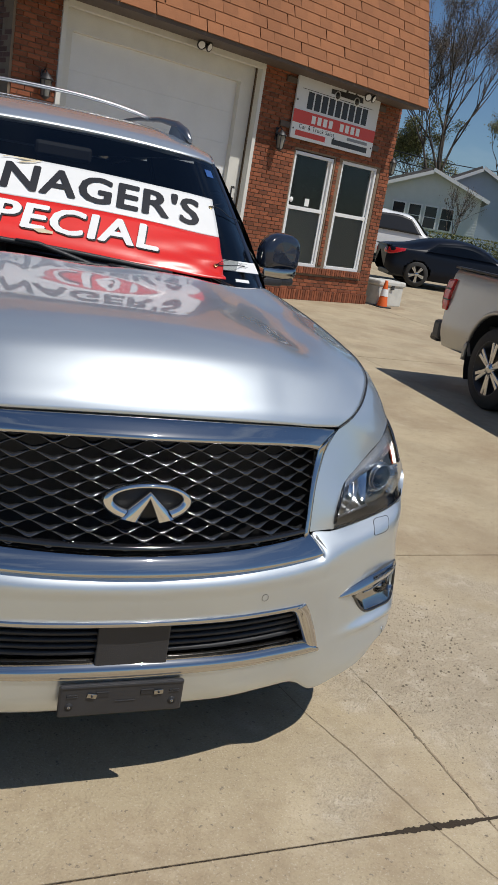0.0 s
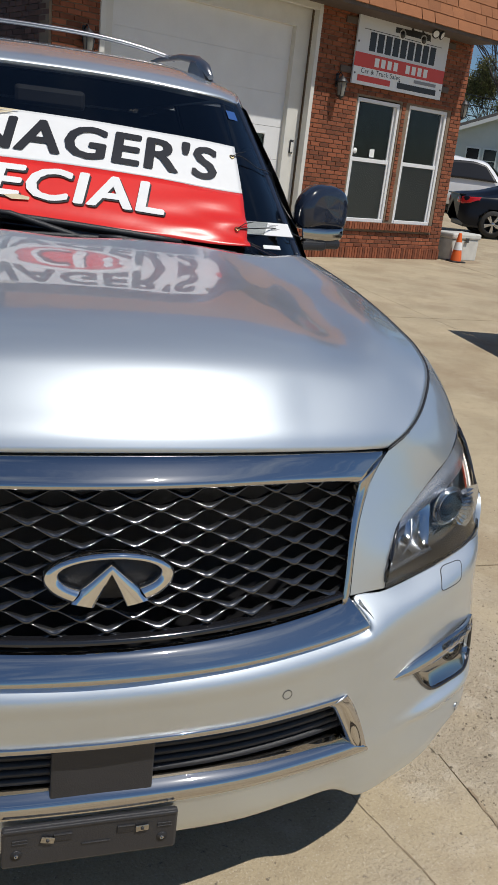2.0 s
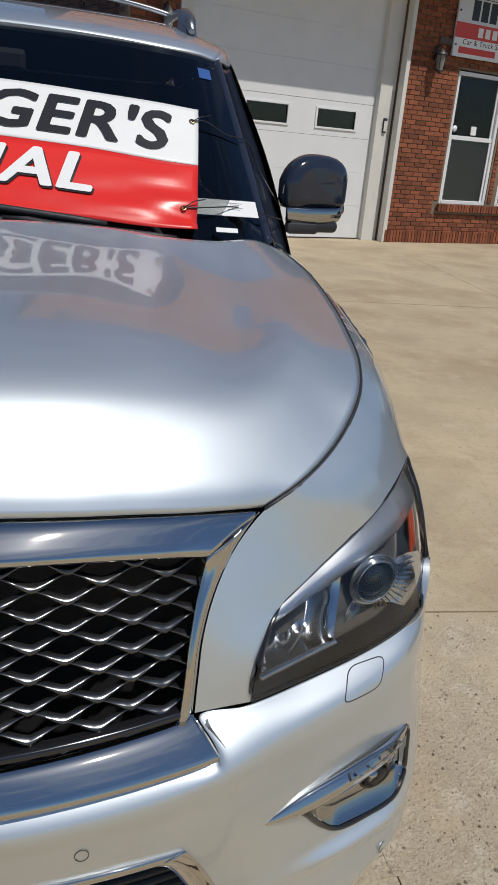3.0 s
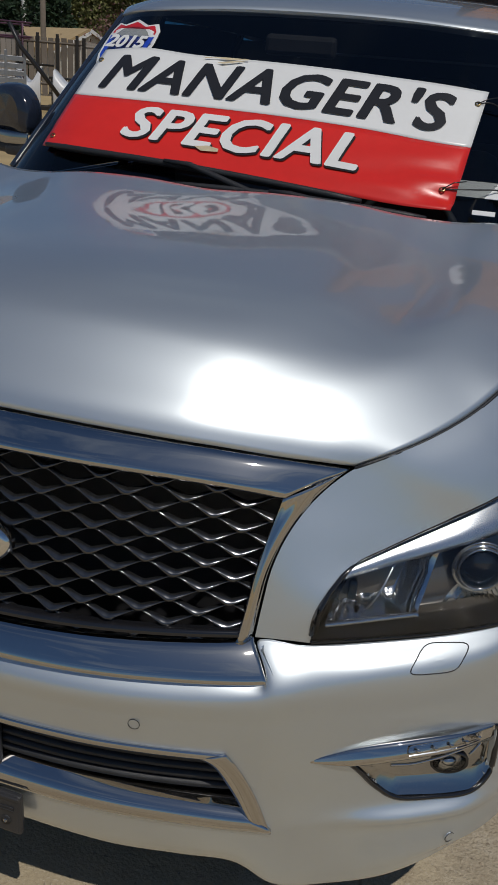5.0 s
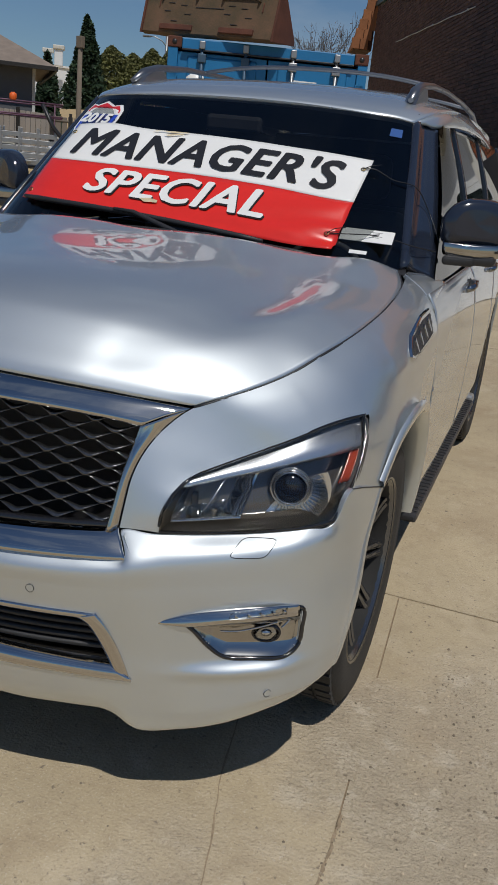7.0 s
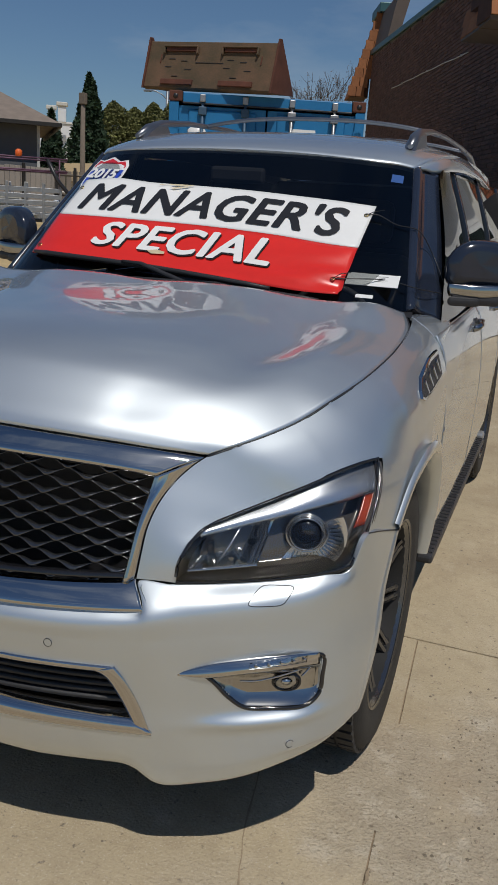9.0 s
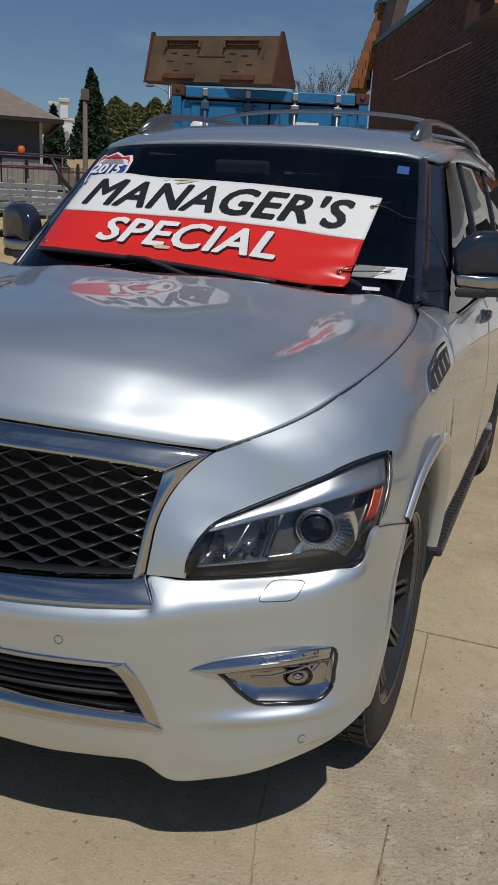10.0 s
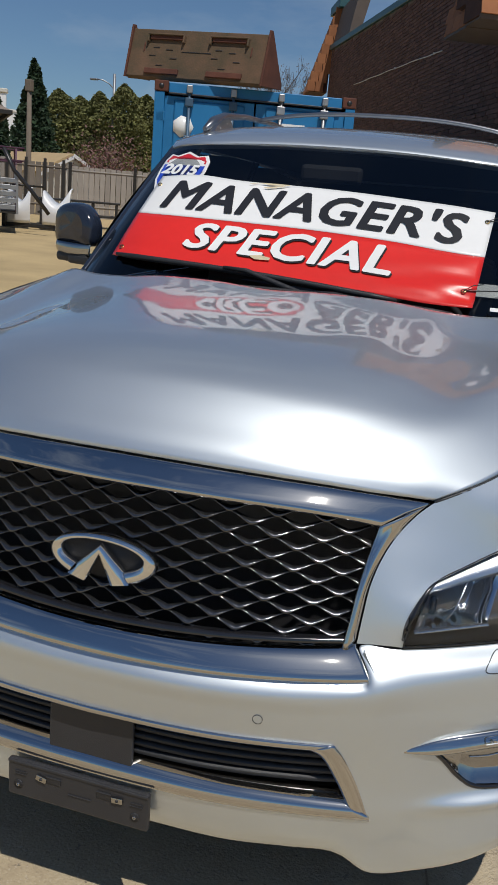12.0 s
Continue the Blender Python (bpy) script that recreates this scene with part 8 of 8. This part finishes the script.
build_trailer()
x, y = aim(-40.3, 18.3)
tt = thing("white_tote", "white plastic liquid tote standing on the gravel", "tank", (x, y, float(rise(x, y))), 38)
part("tank", boxes(((-.65, -.5, .08), (.65, .5, 1.0)), bevel=.07), TRUCKWHITE, tt)
for k in range(4):
    part("rib", boxes(((-.66, -.51, .2 + k * .2), (.66, .51, .23 + k * .2)), bevel=.01), OLDWHITE, tt)
part("pallet", boxes(((-.66, -.5, 0), (.66, .5, .08))), OLDWHITE, tt)


def build_bumper_shell():
    x, y = aim(-30.4, 25)
    b = thing("white_truck_fenders", "white plastic vehicle fenders stored on the gravel", "fender", (x, y, float(rise(x, y)) + .12), 20)
    for dx, w in ((-.55, .62), (.45, .75)):
        G = loft([[(dx - w / 2, -.3, .0), (dx, -.34, .0), (dx + w / 2, -.3, .0)], [(dx - w / 2, -.34, .45), (dx, -.4, .35), (dx + w / 2, -.34, .45)], [(dx - w / 2, -.2, .85), (dx, -.3, .52), (dx + w / 2, -.2, .95)], [(dx - w / 2, .3, .9), (dx, .2, .6), (dx + w / 2, .3, 1.0)]], 16, 14)
        sheet("shell", G, TRUCKWHITE, b, (0, -1, .3), "", .04)
    part("rack", boxes(((-1.0, -.35, -.12), (-.9, .5, .3)), ((.9, -.35, -.12), (1.0, .5, .3)), ((-1.0, -.3, -.1), (1.0, -.2, .0)), ((-1.0, .3, -.1), (1.0, .4, .0)), bevel=.01), DARKSTEEL, b)


build_bumper_shell()
x, y = aim(-28.0, 27)
rk = thing("steel_rack", "low dark steel rack on the yard", "rack", (x, y, float(rise(x, y))), 25)
for xx in (-1.1, -.4, .4, 1.1):
    part("upright", boxes(((xx - .04, -.3, 0), (xx + .04, .3, .75)), bevel=.01), DARKSTEEL, rk)
for zz in (.3, .7):
    part("bar", boxes(((-1.2, -.32, zz), (1.2, .32, zz + .06)), bevel=.01), DARKSTEEL, rk)


# ---- poles and wires ----
POLEWOOD = mat("pole_wood", (0.16, 0.13, 0.10), 0.9, 0, 0.2, 6, 80, 0.3)
x, y = aim(-31.0, 47)
p1 = thing("utility_pole", "weathered wooden pole with a box on top", "pole", (x, y, .7))
part("shaft", lathe([(.15, 0), (.11, 5.6), (0, 5.6)], 12), POLEWOOD, p1)
part("top_box", boxes(((-.17, -.15, 5.3), (.17, .15, 5.85)), bevel=.03), POLEWOOD, p1)
x, y = aim(-25.85, 58)
p2 = thing("street_lamp", "slim grey street lamp with a curved arm", "street lamp", (x, y, .7))
part("shaft", lathe([(.14, 0), (.08, 7.9), (0, 7.9)], 12), STEEL, p2)
bm = bmesh.new()
tube(bm, [(0, 0, 7.0), (-.3, -.12, 7.3), (-.7, -.27, 7.48), (-1.05, -.4, 7.5)], .04, 6)
part("arm", bm, STEEL, p2)
part("head", boxes(((-1.45, -.55, 7.42), (-.95, -.30, 7.54)), bevel=.04), STEEL, p2)
wr = thing("overhead_wires", "thin dark overhead wires", "wires")
for h0, h1 in ((6.4, 6.0), (5.8, 5.5), (5.2, 5.0)):
    a, b = aim(26, 58, E0), aim(42, 58, E0)
    bm = bmesh.new()
    tube(bm, [(a[0] + (b[0] - a[0]) * f, a[1] + (b[1] - a[1]) * f, h0 + (h1 - h0) * f - 1.2 * math.sin(math.pi * f) * .5 + .6) for f in np.linspace(0, 1, 14)], .03, 5)
    part("wire", bm, INK, wr)


# ---- trees ----
BARK = mat("bark", (0.075, 0.06, 0.048), 0.95, 0, 0.25, 6, 60, 0.5)
NEEDLE = mat("dark_needles", (0.018, 0.042, 0.016), 0.8, 0, 0.35, 2, 20, piece=0.4)
ARBOR = mat("cedar_green", (0.13, 0.135, 0.04), 0.8, 0, 0.35, 1.2, 20, piece=0.35)
SPRING = mat("spring_leaves", (0.17, 0.165, 0.06), 0.8, 0, 0.3, 2, 20, piece=0.35)
BUDS = mat("buds", (0.17, 0.14, 0.115), 0.9, 0, 0.3, 5, 20, piece=0.3)
BLOSSOM = mat("pink_brown_twigs", (0.20, 0.11, 0.10), 0.9, 0, 0.3, 5, 20, piece=0.3)


def leaf_mass(n, shape, size, seed):
    """Many small tilted leaves; shape(rng) gives a place."""
    rng = random.Random(seed)
    V, F = [], []
    for k in range(n):
        c = Vector(shape(rng))
        d = Vector((rng.gauss(0, 1), rng.gauss(0, 1), rng.gauss(0, .7))).normalized()
        e = d.cross(Vector((rng.gauss(0, 1), rng.gauss(0, 1), rng.gauss(0, 1)))).normalized()
        s = size * rng.uniform(.5, 1.3)
        b0 = len(V)
        V += [tuple(c + d * s), tuple(c + e * s * .45), tuple(c - d * s * .8), tuple(c - e * s * .45)]
        F.append((b0, b0 + 1, b0 + 2, b0 + 3))
    me = bpy.data.meshes.new("crown")
    me.from_pydata(V, [], F)
    return me


def add_mass(name, me, material, parent, label=""):
    me.materials.append(material)
    ob = new(name, me)
    ob.parent = parent
    if label:
        ob["label"] = label
    return ob


def cone_tree(name, label, at, h, r, material, seed, n=3500, full=.25, size=.20):
    t = thing(name, label, "tree", at)
    part("trunk", lathe([(.16, 0), (.10, h * .6), (.02, h * .97), (0, h * .98)], 8), BARK, t)
    rr = random.Random(seed)
    lump = [(rr.uniform(0, 6.28), rr.uniform(.05, .95), rr.uniform(.15, .40)) for _ in range(40)]
    def shape(g):
        f = g.random() ** 1.25
        rad = r * ((1 - f) ** .75 if full < .5 else (1 - f ** 3.2) ** .7 * (.75 + .25 * min(1, f * 4)))
        a = g.uniform(0, 6.283)
        bump = 1 + sum(w * math.exp(-((math.remainder(a - la, 6.283)) / .5) ** 2 - ((f - lf) / .07) ** 2) for la, lf, w in lump) - .12
        q = rad * bump * (g.random() ** .35)
        return (q * math.cos(a), q * math.sin(a), .25 + f * (h - .25))
    add_mass("crown", leaf_mass(n, shape, size, seed), material, t)
    bm = bmesh.new()
    for k in range(22):
        f = (k + 1) / 24
        a = k * 2.4
        q = r * (1 - f) * .85
        tube(bm, [(0, 0, h * f), (q * math.cos(a), q * math.sin(a), h * f + q * .15)], [.035, .01], 4)
    part("limb", bm, BARK, t)
    return t


for b, d, h, r, nm, lb, mt, sd, full in ((-30.7, 56, 8.0, 1.75, "spruce", "tall dark narrow spruce behind the yard", NEEDLE, 11, .2), (-29.2, 60, 6.9, 1.85, "arborvitae", "rounded green arborvitae in a row", ARBOR, 12, .9), (-27.9, 61, 6.7, 1.85, "arborvitae", "rounded green arborvitae in a row", ARBOR, 13, .9), (-26.7, 60, 7.0, 1.85, "arborvitae", "rounded green arborvitae in a row", ARBOR, 14, .9), (-25.2, 58, 7.4, 1.85, "arborvitae", "rounded green arborvitae in a row", ARBOR, 15, .9), (-23.8, 60, 7.1, 1.85, "arborvitae", "rounded green arborvitae in a row", ARBOR, 16, .9), (-22.4, 60, 7.0, 1.85, "arborvitae", "rounded green arborvitae in a row", ARBOR, 19, .9), (-21, 60, 7.3, 1.85, "arborvitae", "rounded green arborvitae in a row", ARBOR, 20, .9), (-32.9, 43, 4.6, .9, "spruce", "small dark spruce beside the grey house", NEEDLE, 17, .2), (-39.9, 52, 10.0, 2.2, "cedar", "dark green cedar over the grey roof", ARBOR, 18, .9)):
    x, y = aim(b, d)
    tr = cone_tree(nm, lb, (x, y, .65), h, r, mt, sd, 17000 if full > .5 else 12000, full, .13 if full > .5 else .16)
    if nm == "arborvitae":
        tr["group"] = "arborvitae row"


def bare_tree(name, label, at, h, spread, seed, bud, nb, budmat, depth=6):
    t = thing(name, label, "tree", at)
    rng = random.Random(seed)
    bm = bmesh.new()
    tips = []
    def grow(p, d, l, r, k):
        pts, rad = [p], [r]
        for i in range(3):
            d = (d + Vector((rng.gauss(0, .08), rng.gauss(0, .08), .10))).normalized()
            pts.append(pts[-1] + d * l / 3)
            rad.append(r * (1 - .12 * (i + 1)))
        tube(bm, pts, rad, 6 if k > 4 else 4 if k > 2 else 3)
        tips.extend(pts[1:] if k < 3 else [])
        if k == 0:
            return
        for i in range(rng.choice((2, 3, 3)) if k < depth else 5):
            a = rng.uniform(0, 6.28)
            side = d.cross(Vector((math.cos(a), math.sin(a), .2))).normalized()
            nd = (d + side * rng.uniform(.35, .75) * spread).normalized()
            grow(pts[rng.choice((2, 3, 3))], nd, l * rng.uniform(.62, .85), max(.012, r * .60), k - 1)
    grow(Vector((0, 0, 0)), Vector((0, 0, 1)), h * .24, h * .0085, depth)
    part("trunk", bm, BARK, t, "grey-brown trunk and limbs")
    add_mass("crown", leaf_mass(nb, lambda g: g.choice(tips) + Vector((g.gauss(0, .15), g.gauss(0, .15), g.gauss(0, .15))), bud, seed), budmat, t, "sparse buds on fine twigs")
    return t


x, y = aim(32.7, 62, E0)
bare_tree("bare_tree", "large bare spring tree behind the white house", (x, y, .5), 21, .72, 21, .045, 48000, BUDS, 7)
x, y = aim(36.2, 66, E0)
bare_tree("bare_tree", "bare spring tree with yellowish buds", (x, y, .5), 16, 1.0, 22, .07, 15000, SPRING)
x, y = aim(30.8, 66, E0)
bare_tree("budding_tree", "tree in fresh yellow-green leaf behind the shop", (x, y, .5), 11.0, 1.0, 23, .075, 22000, SPRING, 6)
x, y = aim(34.3, 40, E0)
bare_tree("young_tree", "thin bare young tree in front of the white house", (x, y, .5), 5.2, .8, 24, .04, 500, BUDS, 4)
x, y = aim(-15.9, 52)
bare_tree("bare_tree", "bare tree behind the container", (x, y, .6), 13, .85, 25, .05, 1500, BUDS, 5)
x, y = aim(-38.6, 28)
bare_tree("young_tree", "thin bare young tree in front of the dark house", (x, y, float(rise(x, y))), 6.0, .9, 27, .03, 200, BUDS, 4)
x, y = aim(-27.2, 70)
bare_tree("bare_tree", "far bare tree over the hedge", (x, y, .6), 9.0, .9, 26, .05, 1500, BUDS, 5)
x, y = aim(-26.2, 50)
sh = thing("flowering_shrub", "pinkish-brown twiggy shrub behind the fence", "shrub", (x, y, .7))
add_mass("crown", leaf_mass(2500, lambda g: (g.gauss(0, 1.0), g.gauss(0, .6), 1.6 + abs(g.gauss(0, .9))), .09, 31), BLOSSOM, sh)
bm = bmesh.new()
for k in range(14):
    a = k * 2.4
    tube(bm, [(0, 0, 0), (.5 * math.cos(a), .4 * math.sin(a), 1.4), (1.0 * math.cos(a), .7 * math.sin(a), 2.6)], [.04, .025, .01], 4)
part("limb", bm, BARK, sh)
x, y = aim(36.2, 38, E0)
hd = thing("hedge", "clipped dark green hedge beside the house", "hedge", (x, y, .5), -35)
add_mass("crown", leaf_mass(5000, lambda g: (g.uniform(-2.6, 2.6), g.uniform(-.6, .6), min(1.35, abs(g.gauss(.7, .45)))), .07, 32), ARBOR, hd)
part("limb", boxes(((-2.5, -.4, 0), (2.5, .4, .7)), bevel=.1), BARK, hd)
gr = sheet("lawn", np.stack(np.meshgrid(np.linspace(18, 60, 12), np.linspace(26, 70, 12)) + [np.full((12, 12), .62)], 2), GRASS, None, (0, 0, 1))
tagged(gr, "spring lawn round the houses", "grass", kind="structure")
